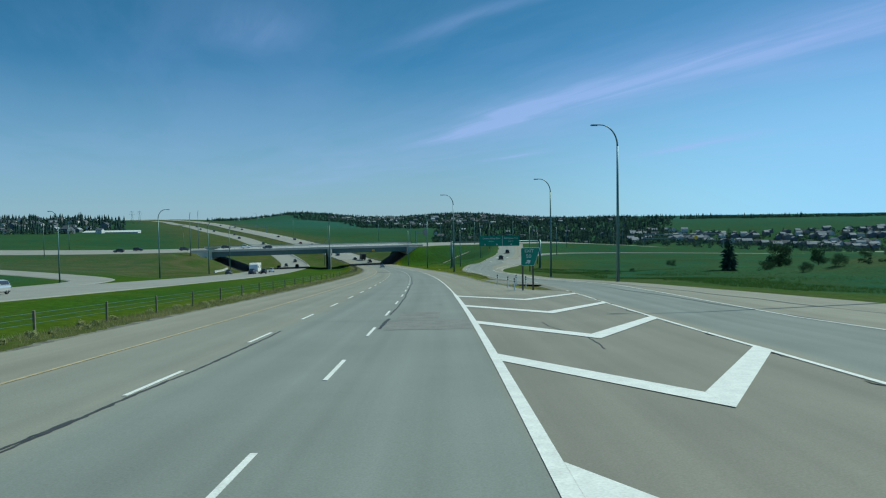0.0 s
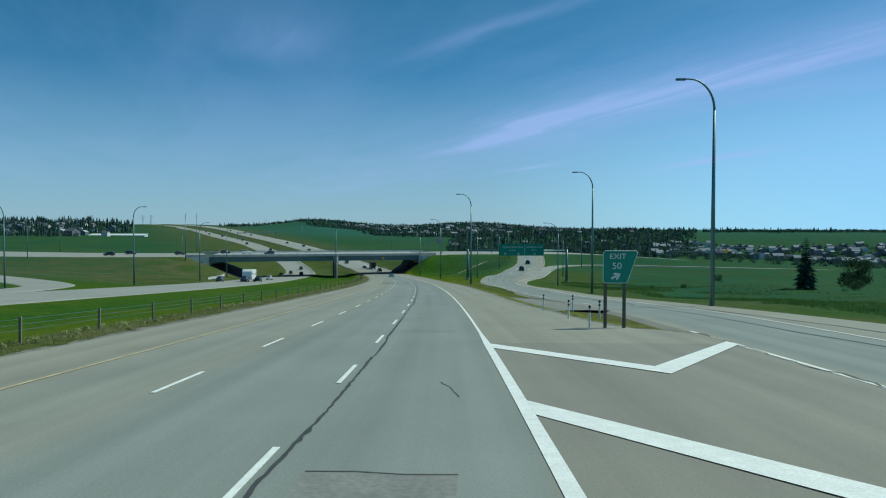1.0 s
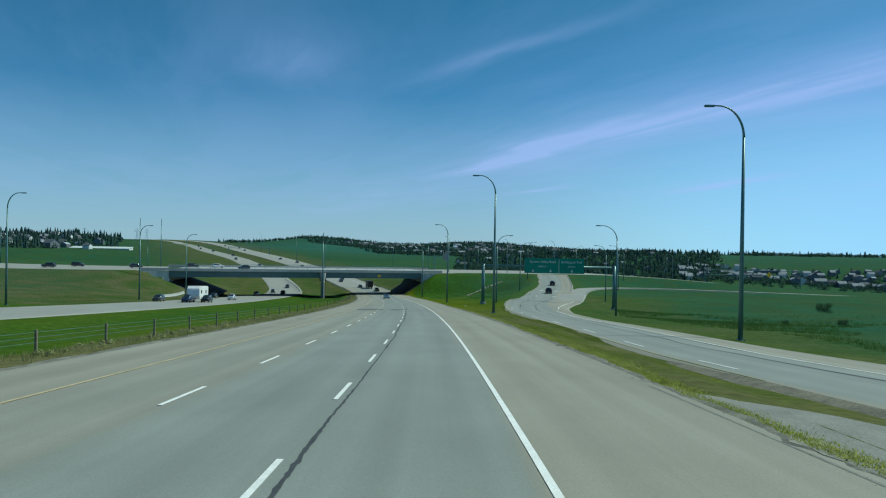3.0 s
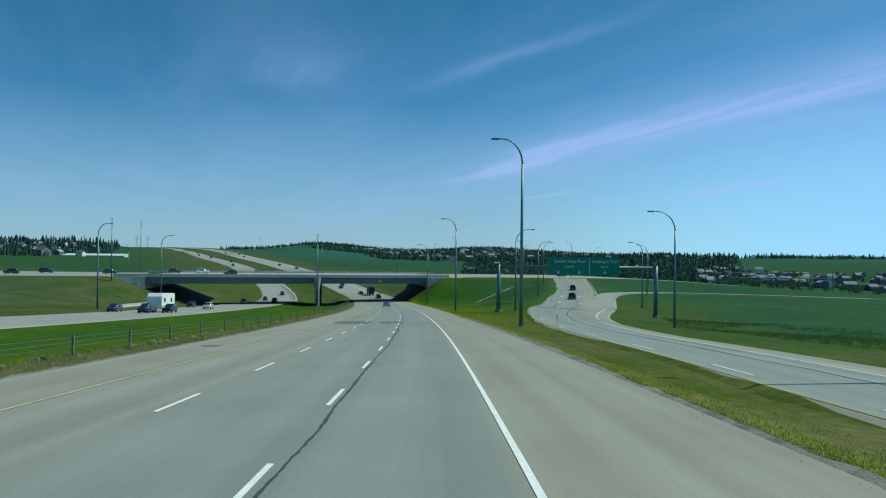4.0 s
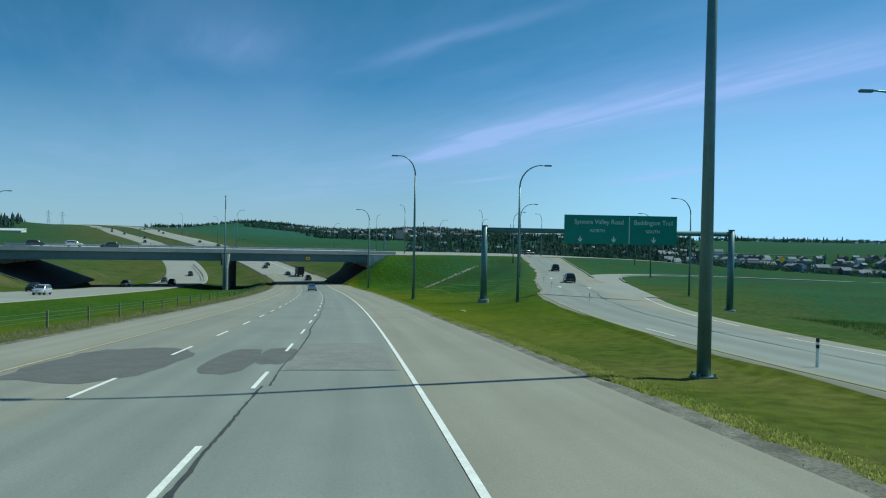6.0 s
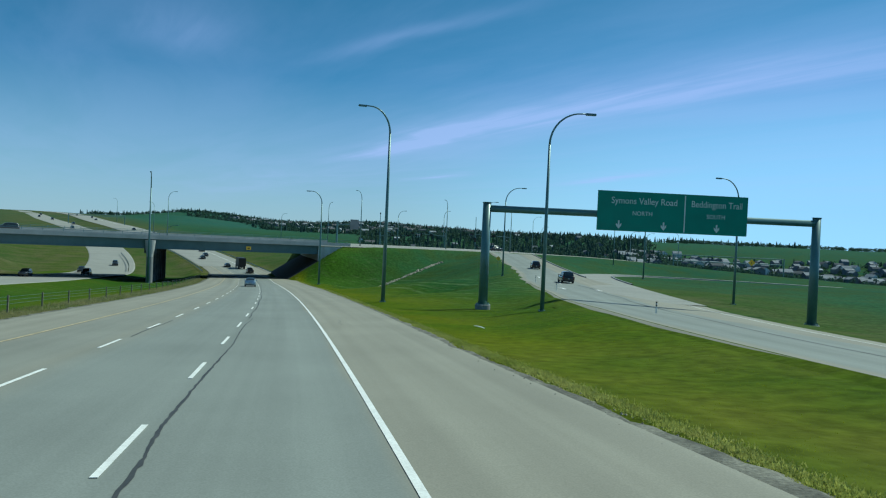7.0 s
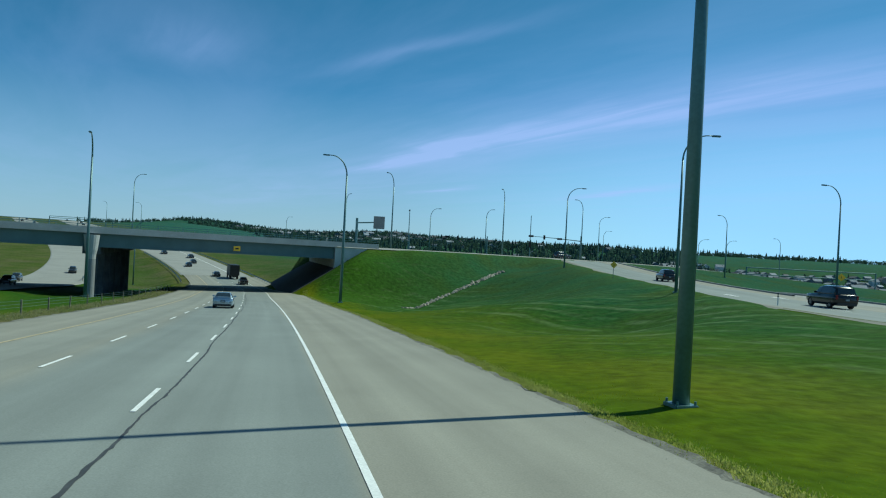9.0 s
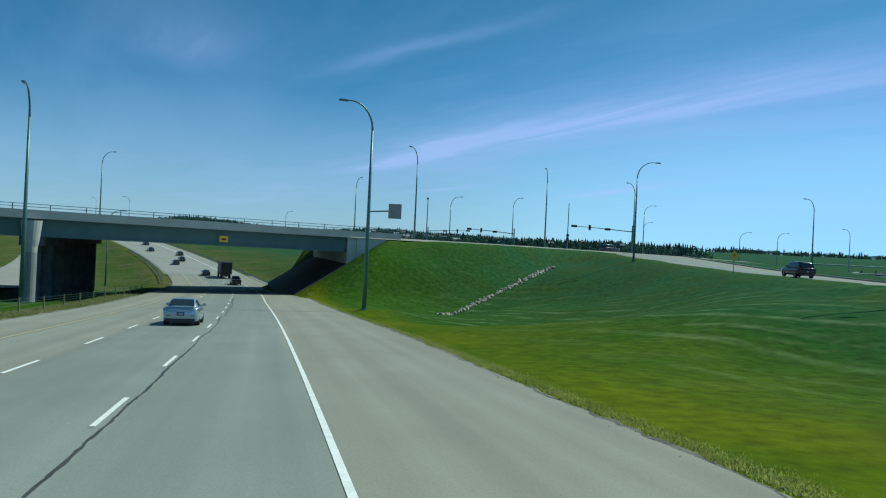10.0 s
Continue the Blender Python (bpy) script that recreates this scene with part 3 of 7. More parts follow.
def build_ground():
    X, Y = np.meshgrid(GX, GY)
    xy = np.column_stack([X.ravel(), Y.ravel()])
    z, dist = land_height(xy)
    # small unevenness away from the roads
    rough = np.array([noise.noise(Vector((x * 0.05, y * 0.05, 0))) + 0.4 * noise.noise(Vector((x * 0.21, y * 0.21, 3))) for x, y in xy])
    z += rough * 0.5 * np.clip((dist - 2) / 12, 0, 1)
    # a rough hummock in the field
    hx, hy = (xy[:, 0] - 108) / 38, (xy[:, 1] - 138) / 17
    z += (1.7 + 0.9 * rough) * np.exp(-(hx * hx + hy * hy) * 1.2)
    # cut out the space below the bridge, down to its paved slopes
    bu = (LEFT_END - RIGHT_END).normalized()
    span = (LEFT_END - RIGHT_END).length
    det = bu.x * BRIDGE_V.y - bu.y * BRIDGE_V.x
    dx, dy = xy[:, 0] - RIGHT_END.x, xy[:, 1] - RIGHT_END.y
    u, v = (dx * BRIDGE_V.y - dy * BRIDGE_V.x) / det, (bu.x * dy - bu.y * dx) / det
    r1, z1 = nearest(offset(MAIN, -5.0), xy)
    r2, z2 = nearest(offset(MAIN, -52.0, -0.5), xy)
    floor = np.where(r1 < r2, z1, z2) - 0.4
    for w, slope in ((u, 0.60), (span - u, 0.40)):
        bank = np.minimum(np.minimum(0.95, -3.0 - slope * w), 0.95 + 0.42 * np.minimum(v + 0.6, 0)) + 0.007 * u
        bank = np.maximum(bank, floor) - 0.3 * ((w > 0.1) & (v > -0.6) & (bank > floor))
        f = np.clip((v + 12) / 6, 0, 1) * np.clip((47 - v) / 2, 0, 1) * np.clip((w + 16) / 5, 0, 1) * (w < 24)
        f = np.where((v > 0) & (w < -1.5), 0, f)
        z = z + (bank - z) * f
    inside = (u > 12) & (u < span - 12) & (v > -3) & (v < 47)
    z = np.where(inside, np.minimum(z, floor), z)
    nx, ny = len(GX), len(GY)
    faces = [(j * nx + i, j * nx + i + 1, (j + 1) * nx + i + 1, (j + 1) * nx + i) for j in range(ny - 1) for i in range(nx - 1)]
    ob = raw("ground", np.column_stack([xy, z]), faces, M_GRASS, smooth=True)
    at = ob.data.attributes.new("dry", "FLOAT", "POINT")
    close = np.clip((680 - xy[:, 1]) / 150, 0, 1)
    dry = np.clip(1.0 - (r1 - 12.0) / np.interp(xy[:, 1], [318, 340, 362], [17.0, 6.0, 2.0]), 0, 1) * 0.95 * close + np.clip(1.0 - (r2 - 10.0) / 40.0, 0, 1) * 0.22 * close + np.clip(1.0 - dist / 5.0, 0, 1) * 0.25
    at.data.foreach_set("value", dry.astype(np.float32))
    at = ob.data.attributes.new("mown", "FLOAT", "POINT")
    r3, _ = nearest(RAMP_R, xy)
    cut = np.array([noise.noise(Vector((x * 0.06, y * 0.06, 11))) for x, y in xy])
    beside = np.clip(1.5 - (r3 - 5 - 4 * cut) / np.interp(xy[:, 1], [60, 130, 200, 260], [5, 7, 11, 16]), 0, 1)
    inner = (xy[:, 0] < np.interp(xy[:, 1], RAMP_R[:, 1], RAMP_R[:, 0]) + 1) | (xy[:, 1] > 300)
    mown_f = np.where(inner, np.clip(1.25 - np.minimum(r1 - 11, r2 - 11) / 36.0, 0, 1), beside * 0.9) * close
    at.data.foreach_set("value", mown_f.astype(np.float32))
    at = ob.data.attributes.new("hay", "FLOAT", "POINT")
    side = xy[:, 0] - np.interp(xy[:, 1], MAIN[:, 1], MAIN[:, 0])
    at.data.foreach_set("value", (np.clip((xy[:, 1] - 255) / 30, 0, 1) * np.clip((372 - xy[:, 1] + 0.7 * (side - 11)) / 10, 0, 1) * np.clip((side - 10) / 5, 0, 1) * np.clip((44 - side) / 8, 0, 1)).astype(np.float32))
    # share of the painted haze tint, growing with distance up the far slopes
    at = ob.data.attributes.new("hazed_pasture", "FLOAT", "POINT")
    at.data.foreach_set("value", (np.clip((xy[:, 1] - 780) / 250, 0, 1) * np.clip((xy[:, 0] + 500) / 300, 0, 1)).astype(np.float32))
    lat = xy[:, 0] - np.interp(xy[:, 1], MAIN[:, 1], MAIN[:, 0])
    wild = np.array([0.5 + 0.8 * noise.noise(Vector((x * 0.16, y * 0.08, 7))) for x, y in xy])
    bare = np.clip((225 - xy[:, 1]) / 60, 0, 1) * np.clip((xy[:, 1] - 50) / 20, 0, 1) * (lat > 0) * np.clip(1.0 - (lat - 13) / 3, 0, 1) * (0.5 + 0.5 * wild)
    bare = np.maximum(bare, (lat > 4) * (lat < 13) * np.clip(1.3 - np.abs(xy[:, 1] - 106) / 20, 0, 1) * (0.55 + 0.4 * wild))
    bare = np.maximum(bare, (lat < -62) * np.clip((xy[:, 1] - 200) / 40, 0, 1) * np.clip((470 - xy[:, 1]) / 40, 0, 1) * np.clip(1.0 - (-lat - 62) / 170, 0, 1) * (0.35 + 0.65 * wild) * 1.05)
    bare = np.maximum(bare, (lat < -13) * np.clip(1.0 - (-lat - 16.5) / 3, 0, 1) * 0.8 * close)
    bare = np.maximum(bare, np.clip(1.6 - np.hypot((xy[:, 0] - 97) / 26, (xy[:, 1] - 134) / 18), 0, 1) * 0.8 * wild)
    bare = np.maximum(bare, (xy[:, 1] > 420) * np.clip(1.0 - (np.minimum(r1, r2) - 14) / 45, 0, 1) * (0.3 + 0.6 * wild))
    bare = np.maximum(bare, np.where(inner, 0, beside) * 0.42 * (0.4 + wild))
    at = ob.data.attributes.new("bare", "FLOAT", "POINT")
    at.data.foreach_set("value", np.clip(bare, 0, 1).astype(np.float32))
    return tagged(ob, "mown green roadside grass with dry yellowish verges", "grass", kind="structure"), z.reshape(ny, nx)


ground, GZ = build_ground()


def ground_z(x, y):
    i = int(np.clip(np.searchsorted(GX, x) - 1, 0, len(GX) - 2))
    j = int(np.clip(np.searchsorted(GY, y) - 1, 0, len(GY) - 2))
    a, b = (x - GX[i]) / (GX[i + 1] - GX[i]), (y - GY[j]) / (GY[j + 1] - GY[j])
    return float((GZ[j, i] * (1 - a) + GZ[j, i + 1] * a) * (1 - b) + (GZ[j + 1, i] * (1 - a) + GZ[j + 1, i + 1] * a) * b)


# ---------------------------------------------------------------- roads
sel = MAIN_S - S0
near_main = MAIN[sel < 470]
far_main = MAIN[sel >= 466]
near_s = sel[sel < 470]
road_eb = tagged(ribbon("road", offset(near_main, -11.2), offset(near_main, 0.0), M_ROAD, cols=3, lats=(-11.2, 0.0), along=near_s),
                 "three grey asphalt highway lanes with worn wheel tracks", "road", kind="structure")
tagged(ribbon("road_shoulder", offset(near_main, -14.3, -0.01), offset(near_main, -11.2), M_ROAD, lats=(-14.3, -11.2), along=near_s),
       "pale sandy asphalt inner shoulder", "shoulder", kind="structure")
SH = np.interp(near_main[:, 1], [-90, 60, 64, 90, 220, 310], [6.5, 6.5, 6.0, 4.8, 4.5, 6.0])
gore = np.interp(near_main[:, 1], [-90, 0, 34, 62, 64, 66], [6.4, 6.6, 7.4, 8.9, 6.4, 5.9])
sh_out = np.where(near_main[:, 1] < 66, gore, SH)
for keep, mat, label in ((near_main[:, 1] < 60, M_GORE, "grey asphalt gore between the highway and the exit ramp"), (near_main[:, 1] > 55.5, M_ROAD, "pale sandy asphalt outer shoulder beside the edge line")):
    w = sh_out[keep]
    tagged(ribbon("road_shoulder", offset(near_main, 0.0)[keep], offset(near_main, sh_out, -0.01)[keep], mat, cols=2, lats=(0.0, w), along=near_s[keep]), label, "shoulder", kind="structure")


EDGE_S = np.arange(-60, 440, 0.5)
EDGE = np.array([on_main(q, 0) for q in EDGE_S])


def ragged(rnd, n, scales):
    """A wandering line of n values: random steps smoothed over the given numbers of samples."""
    out = np.zeros(n)
    for k, a in scales:
        v = rnd.uniform(-1, 1, n // k + 3)
        out += a * np.interp(np.arange(n) / k, np.arange(len(v)), v)
    return out


def verge(inner, width, seed):
    """Loose gravel along a paved edge, with a ragged outer side that dips under the grass."""
    rnd = np.random.RandomState(seed)
    side = 1 if np.mean(width) > 0 else -1
    inn = np.interp(EDGE_S, near_s, inner) - side * np.abs(ragged(rnd, len(EDGE_S), ((9, 0.20), (3, 0.16), (1, 0.12))))
    out = np.interp(EDGE_S, near_s, inner) + np.interp(EDGE_S, near_s, np.broadcast_to(width, near_s.shape)) + side * ragged(rnd, len(EDGE_S), ((14, 0.30), (3, 0.24), (1, 0.22)))
    a, b, c = offset(EDGE, inn, -0.022), offset(EDGE, inn + (out - inn) * 0.5, 0.004 + ragged(rnd, len(EDGE_S), ((3, 0.010),))), offset(EDGE, out, -0.17)
    for p, q in ((a, b), (b, c)):
        l, r = (p, q) if side > 0 else (q, p)
        yield ribbon("gravel_verge", l, r, M_GRAVEL)


gap = np.interp(near_main[:, 1], [60, 66, 76, 80, 104, 114, 150, 190, 225, 260], [0.3, 0.7, 0.9, 0.3, 0.3, 0.7, 0.7, 0.9, 0.5, 0.32])
for inner, width, seed in ((sh_out, gap, 1), (np.full(len(near_main), -14.3), -0.7, 2)):
    for ob in verge(inner, width, seed):
        tagged(ob, "loose grey gravel verge between asphalt and grass", "gravel", kind="structure")


def chips(n, seed):
    """Broken asphalt and stones strewn along the outer edge."""
    rnd = random.Random(seed)
    v, f = [], []
    for _ in range(n):
        q = rnd.uniform(58, 400)
        lat = float(np.interp(q, near_s, sh_out)) + rnd.uniform(-0.4, 0.75 * float(np.interp(q, near_s, gap)))
        p = on_main(q, lat, -0.03)
        r = 0.014 + 0.035 * rnd.random() ** 3
        i = len(v)
        v += [(p.x + r * rnd.uniform(0.7, 1.4) * a, p.y + r * rnd.uniform(0.7, 1.4) * b, p.z + r * rnd.uniform(0.6, 1.0) * c) for a, b, c in ((1, 0, 0), (0, 1, 0), (-1, 0, 0), (0, -1, 0), (0, 0, 1))]
        f += [(i, i + 1, i + 4), (i + 1, i + 2, i + 4), (i + 2, i + 3, i + 4), (i + 3, i, i + 4)]
    return tagged(raw("loose_stones", v, f, M_GRAVEL), "loose stones and asphalt crumbs along the shoulder", "stones", kind="stuff")


chips(4200, 3)
# worn gravel that fills the nose between highway and ramp
fill_y = np.arange(77.0, 106.0, 0.5)
fill_l = offset(EDGE, np.interp(EDGE_S, near_s, sh_out) - 0.3, 0.0)
fill_a = np.column_stack([np.interp(fill_y, fill_l[:, 1], fill_l[:, j]) for j in range(3)]) + [0, 0, -0.004]
fill_b = np.column_stack([np.interp(fill_y, RAMP_L[:, 1], RAMP_L[:, j]) for j in range(3)]) + [0.15, 0, 0.0]
fill_f = np.clip(np.interp(fill_y, [77, 83, 97, 105], [0.12, 1.0, 1.0, 0.12]) + ragged(np.random.RandomState(4), len(fill_y), ((5, 0.05), (1, 0.04))), 0.05, 1.0)
M_FILL = material("worn_gravel", (0.188, 0.190, 0.168), 0.95, var=0.16, scale=0.7, fine=0.22, fine_scale=16, bump=0.4)
tagged(ribbon("gravel_verge", fill_a, fill_a + (fill_b - fill_a) * fill_f[:, None] + np.column_stack([0 * fill_f, 0 * fill_f, 0.05 * np.sin(np.pi * fill_f)]), M_FILL, cols=4),
       "flat worn grey gravel between the highway and the ramp", "gravel", kind="structure")
k = (RAMP_L[:, 1] > 80) & (RAMP_L[:, 1] < 122)
rr = np.random.RandomState(8)
rag = 0.65 + ragged(rr, int(k.sum()), ((3, 0.25), (1, 0.2)))
out_w = ((RAMP_R - RAMP_L) / RAMP_W[:, None])
tagged(ribbon("gravel_verge", RAMP_L[k] - out_w[k] * rag[:, None] - [0, 0, 0.14], RAMP_L[k] + out_w[k] * (0.75 - 0.8 * rag[:, None]) + [0, 0, 0.010], M_DIRT),
       "bare brown dirt along the edge of the exit ramp", "gravel", kind="structure")
k = (RAMP_L[:, 1] > 112) & (RAMP_L[:, 1] < 300)
inn = 0.12 + ragged(rr, int(k.sum()), ((2, 0.08), (1, 0.06)))
turf = ribbon("verge_turf", RAMP_L[k] - out_w[k] * 1.7 - [0, 0, 0.5], RAMP_L[k] + out_w[k] * inn[:, None] + [0, 0, 0.018], M_GRASS, cols=3)
ty = np.array([v.co.y for v in turf.data.vertices])
for name, v in (("mown", np.ones(len(ty))), ("dry", np.interp(ty, [200, 260], [0.85, 0.45])), ("bare", np.interp(ty, [150, 220], [0.45, 0.05]))):
    turf.data.attributes.new(name, "FLOAT", "POINT").data.foreach_set("value", v.astype(np.float32))
tagged(turf, "mown grass sloping up to the edge of the exit ramp", "grass", kind="structure")
tagged(ribbon("road", offset(far_main, -14.4, 0.02), offset(far_main, 4.5, 0.02), M_FARROAD, skirt=0.16), "distant pale highway climbing the hill", "road", kind="structure")
OPP_S = [330, 400, 460, 700, 1000, 1200]
tagged(ribbon("road", offset(MAIN, np.interp(MAIN_S - S0, OPP_S, [-62.5, -55, -51, -43.5, -51, -58]), -0.5), offset(MAIN, np.interp(MAIN_S - S0, OPP_S, [-41.8, -38.5, -36.5, -29.5, -37, -44]), -0.5), M_FARROAD, skirt=0.16, cols=2), "pale opposing carriageway of the highway", "road", kind="structure")
RAMP_EDGE = np.interp(RAMP_L[:, 1], [-80, 27, 34, 51, 81, 100, 125, 150, 200], [6.0, 6.0, 5.6, 6.0, 6.7, 6.3, 6.6, 7.6, 8.4])
ramp = tagged(ribbon("road", RAMP_L, RAMP_R, M_RAMP, skirt=0.16, cols=4, lats=(0.0, RAMP_W * 6.0 / RAMP_EDGE), along=np.arange(len(RAMP_L)) * 4.0), "pale asphalt exit ramp climbing to the crossing", "road", kind="structure")
tagged(ribbon("road", offset(TURN_C, -3.8, 0.03), offset(TURN_C, 3.8, 0.03), M_FARROAD, skirt=0.16), "pale turning lane that leaves the ramp", "road", kind="structure")
tagged(ribbon("road", offset(LOOP, -4.5, 0.02), offset(LOOP, 4.5, 0.02), M_FARROAD, skirt=0.16), "curved loop ramp joining the far carriageway", "road", kind="structure")
for keep in (CROSS[:, 0] < -111, CROSS[:, 0] > -26):
    c = CROSS[keep]
    tagged(ribbon("road", offset(c, -43.0), offset(c, 0.0), M_FARROAD, skirt=0.3, cols=2), "pale crossing road on its embankment", "road", kind="structure")

# painted lines
def line_strip(name, path, lat, width, mat, parent, dz=0.012):
    width = np.asarray(width)
    return ribbon(name, offset(path, np.asarray(lat) - width / 2, dz), offset(path, np.asarray(lat) + width / 2, dz), mat, parent)


ln_w = np.interp(near_s, [56, 60], [0.24, 0.125])
line_strip("edge_line", near_main, -0.02, ln_w, M_WHITE, road_eb)
line_strip("edge_line", near_main, -10.78, 0.12, M_YELLOW, road_eb)
line_strip("edge_line", far_main, 0.0, 0.25, M_WHITE, road_eb, 0.04)


def dash(s, lat, mesh, parent):
    a, b = on_main(s - 1.5, lat), on_main(s + 1.5, lat)
    d = (b - a).normalized()
    ob = new("lane_dash", mesh)
    x = Vector((d.y, -d.x, 0)).normalized()
    m = Matrix((x, d, x.cross(d))).transposed().to_4x4()
    m.translation = (a + b) / 2 + Vector((0, 0, 0.012))
    ob.matrix_world = m
    ob.parent = parent


bmd = bmesh.new()
box(bmd, -0.05, 0.05, -1.58, 1.58, -0.004, 0.004)
dash_mesh = bpy.data.meshes.new("lane_dash")
bmd.to_mesh(dash_mesh)
bmd.free()
dash_mesh.materials.append(M_WHITE)
for k in range(-4, 50):
    s = 9.0 * k + np.interp(9.0 * k, [16, 85, 140, 160, 190, 236, 300], [2.95, 3.85, 5.6, 5.8, 6.2, 4.1, 3.7])
    dash(s, -3.84, dash_mesh, road_eb)
    dash(s + np.interp(s, [16, 140, 190, 240, 300], [-1.45, -1.1, -1.2, -2.0, -1.8]), -7.43, dash_mesh, road_eb)


def patch(name, pts, mat, parent, dz=0.014):
    """A flat painted or sealed shape on the highway, from (s, lat) corners."""
    v = [on_main(s, lat, dz) for s, lat in pts]
    return raw(name, v, [tuple(range(len(v)))], mat, parent)


def chevron(s, w=1.5):
    """A gore chevron whose left end starts at the edge line, s metres along."""
    r = np.interp(s, [0, 34, 62], [6.75, 7.5, 8.9]) + 0.05
    m = r * 0.47
    patch("chevron_bar", [(s, 0.1), (s - 5.95, m), (s - 5.95 + w, m), (s + w, 0.1)], M_WHITE, road_eb)
    patch("chevron_bar", [(s - 5.95, m), (s + 1.25, r), (s + 1.25 + w * 0.78, r), (s - 5.95 + w, m)], M_WHITE, road_eb, 0.015)


for s in (1.0, 11.5, 21.9, 32.5, 43.2, 54.3):
    chevron(s, 1.4)


def on_ramp(lat, keep, dz):
    """A line on the ramp, lat metres right of its near edge (or, when negative, left of its far edge)."""
    lat = np.broadcast_to(lat, (len(RAMP_L),))
    f = (np.where(lat < 0, RAMP_W + lat, lat) / RAMP_W)[:, None]
    return (RAMP_L + (RAMP_R - RAMP_L) * f + [0, 0, dz])[keep]


def ramp_line(lat, y0, y1, width, mat):
    keep = (RAMP_L[:, 1] >= y0) & (RAMP_L[:, 1] <= y1)
    lat = np.broadcast_to(lat, (len(RAMP_L),))
    return ribbon("edge_line", on_ramp(lat - width / 2, keep, 0.014), on_ramp(lat + width / 2, keep, 0.014), mat, ramp)


ramp_line(0.09, -80, 64, 0.16, M_WHITE)
ramp_line(RAMP_EDGE, -80, 205, 0.13, M_WHITE)
for y in range(92, 204, 12):
    ramp_line(1.1, y, y + 8, 0.12, M_WHITE)
ramp_line(-1.6, 210, 296, 0.13, M_WHITE)
# dashes and turn arrows where the ramp opens into lanes
for y in range(262, 400, 9):
    ramp_line(RAMP_W * (0.40 if y > 300 else 0.34), y, y + 4.5, 0.12, M_WHITE)
for y, f in ((284, 0.22), (284, 0.52), (318, 0.25), (318, 0.62)):
    k = int(np.argmin(abs(RAMP_L[:, 1] - y)))
    c = Vector(RAMP_L[k] + (RAMP_R[k] - RAMP_L[k]) * f) + Vector((0, 0, 0.02))
    d = Vector(RAMP_L[k + 1] - RAMP_L[k]).normalized()
    w = Vector(RAMP_R[k] - RAMP_L[k]).normalized()
    out = [(-0.09, -2.0), (0.09, -2.0), (0.09, 0.7), (0.42, 0.7), (0, 2.0), (-0.42, 0.7), (-0.09, 0.7)]
    raw("turn_arrow", [c + w * a * 1.6 + d * b for a, b in out], [tuple(range(7))], M_WHITE, ramp)


def kerb(path, label="low concrete kerb along the ramp"):
    """A low kerb on the right of a line."""
    l, r = offset(path, 0.0, 0.17), offset(path, 0.28, 0.17)
    ob = ribbon("kerb", l, r, M_CONC_D, cols=1)
    for a, b in ((l - [0, 0, 0.45], l), (r, r - [0, 0, 0.45])):
        ribbon("kerb_face", a, b, M_CONC_D, ob)
    return tagged(ob, label, "kerb", kind="structure")


kerb(offset(TURN_C, 3.85, 0.03)[10:60])
kerb(RAMP_R[RAMP_R[:, 1] > 322])
def seam(path, lat, s0, s1, width, seed, name="tar_seam", parent=None, dz=0.007, wander=0.045):
    """A tar-sealed crack that wanders along a road, with ragged sides and worn gaps."""
    rnd = random.Random(seed)
    pts, s, o, g, thick = [], s0, 0.0, 0.0, 1.0
    while s < s1:
        pts.append((s, o + rnd.uniform(-0.012, 0.012), max(0.3, thick * rnd.uniform(0.78, 1.15))))
        s += rnd.uniform(0.12, 0.32)
        g += rnd.uniform(-wander, wander) * 0.10
        g *= 0.93
        o = max(-wander * 1.6, min(wander * 1.6, o * 0.985 + g))
        thick = max(0.5, min(1.45, thick + rnd.uniform(-0.10, 0.10)))
    q = [(on_main(s, lat + o, dz), width * k) for s, o, k in pts]
    l = [p - Vector((w * rnd.uniform(0.3, 0.7), 0, 0)) for p, w in q]
    r = [p + Vector((w * rnd.uniform(0.3, 0.7), 0, 0)) for p, w in q]
    return ribbon(name, [tuple(p) for p in l], [tuple(p) for p in r], M_TAR, parent)


for k, (lat, s0, s1, w) in enumerate(((-7.24, 0, 31, 0.10), (-7.4, 12, 16, 0.07), (-3.62, 31, 36, 0.22), (-3.65, 38, 52, 0.14), (-3.55, 52, 118, 0.11), (-3.62, 118, 185, 0.15), (-3.5, 185, 235, 0.10),
                                      (-3.62, 235, 330, 0.13), (-3.5, 330, 372, 0.10), (-7.3, 222, 232, 0.08))):
    seam(None, lat, s0, s1, w * 0.62, k + 1, parent=road_eb)
for k, (lat, s0, s1, w) in enumerate(((3.1, 24, 33, 0.03), (2.4, 78, 81, 0.03), (1.2, 231, 235, 0.025), (2.6, 252, 255, 0.02), (-1.2, 45, 47, 0.03))):
    seam(None, lat, s0, s1, w, k + 40, parent=road_eb, wander=0.3)


def cross_seam(s, lat0, lat1, width, seed):
    rnd = random.Random(seed)
    n = max(3, int((lat1 - lat0) / 0.6))
    c = [(s + rnd.uniform(-0.08, 0.08), lat0 + (lat1 - lat0) * k / n) for k in range(n + 1)]
    a = [tuple(on_main(q - width / 2, o, 0.009)) for q, o in c]
    b = [tuple(on_main(q + width / 2, o, 0.009)) for q, o in c]
    return ribbon("tar_seam", b, a, M_TAR, road_eb)


for k, (s, a, b, w) in enumerate(((30.5, -3.45, -0.2, 0.035), (34.7, -7.0, -0.12, 0.03), (39.5, -3.2, -1.3, 0.03), (35.5, -3.2, -1.45, 0.02), (188.0, -3.6, -0.2, 0.05), (60.8, -3.3, -1.0, 0.05))):
    cross_seam(s, a, b, w, k)


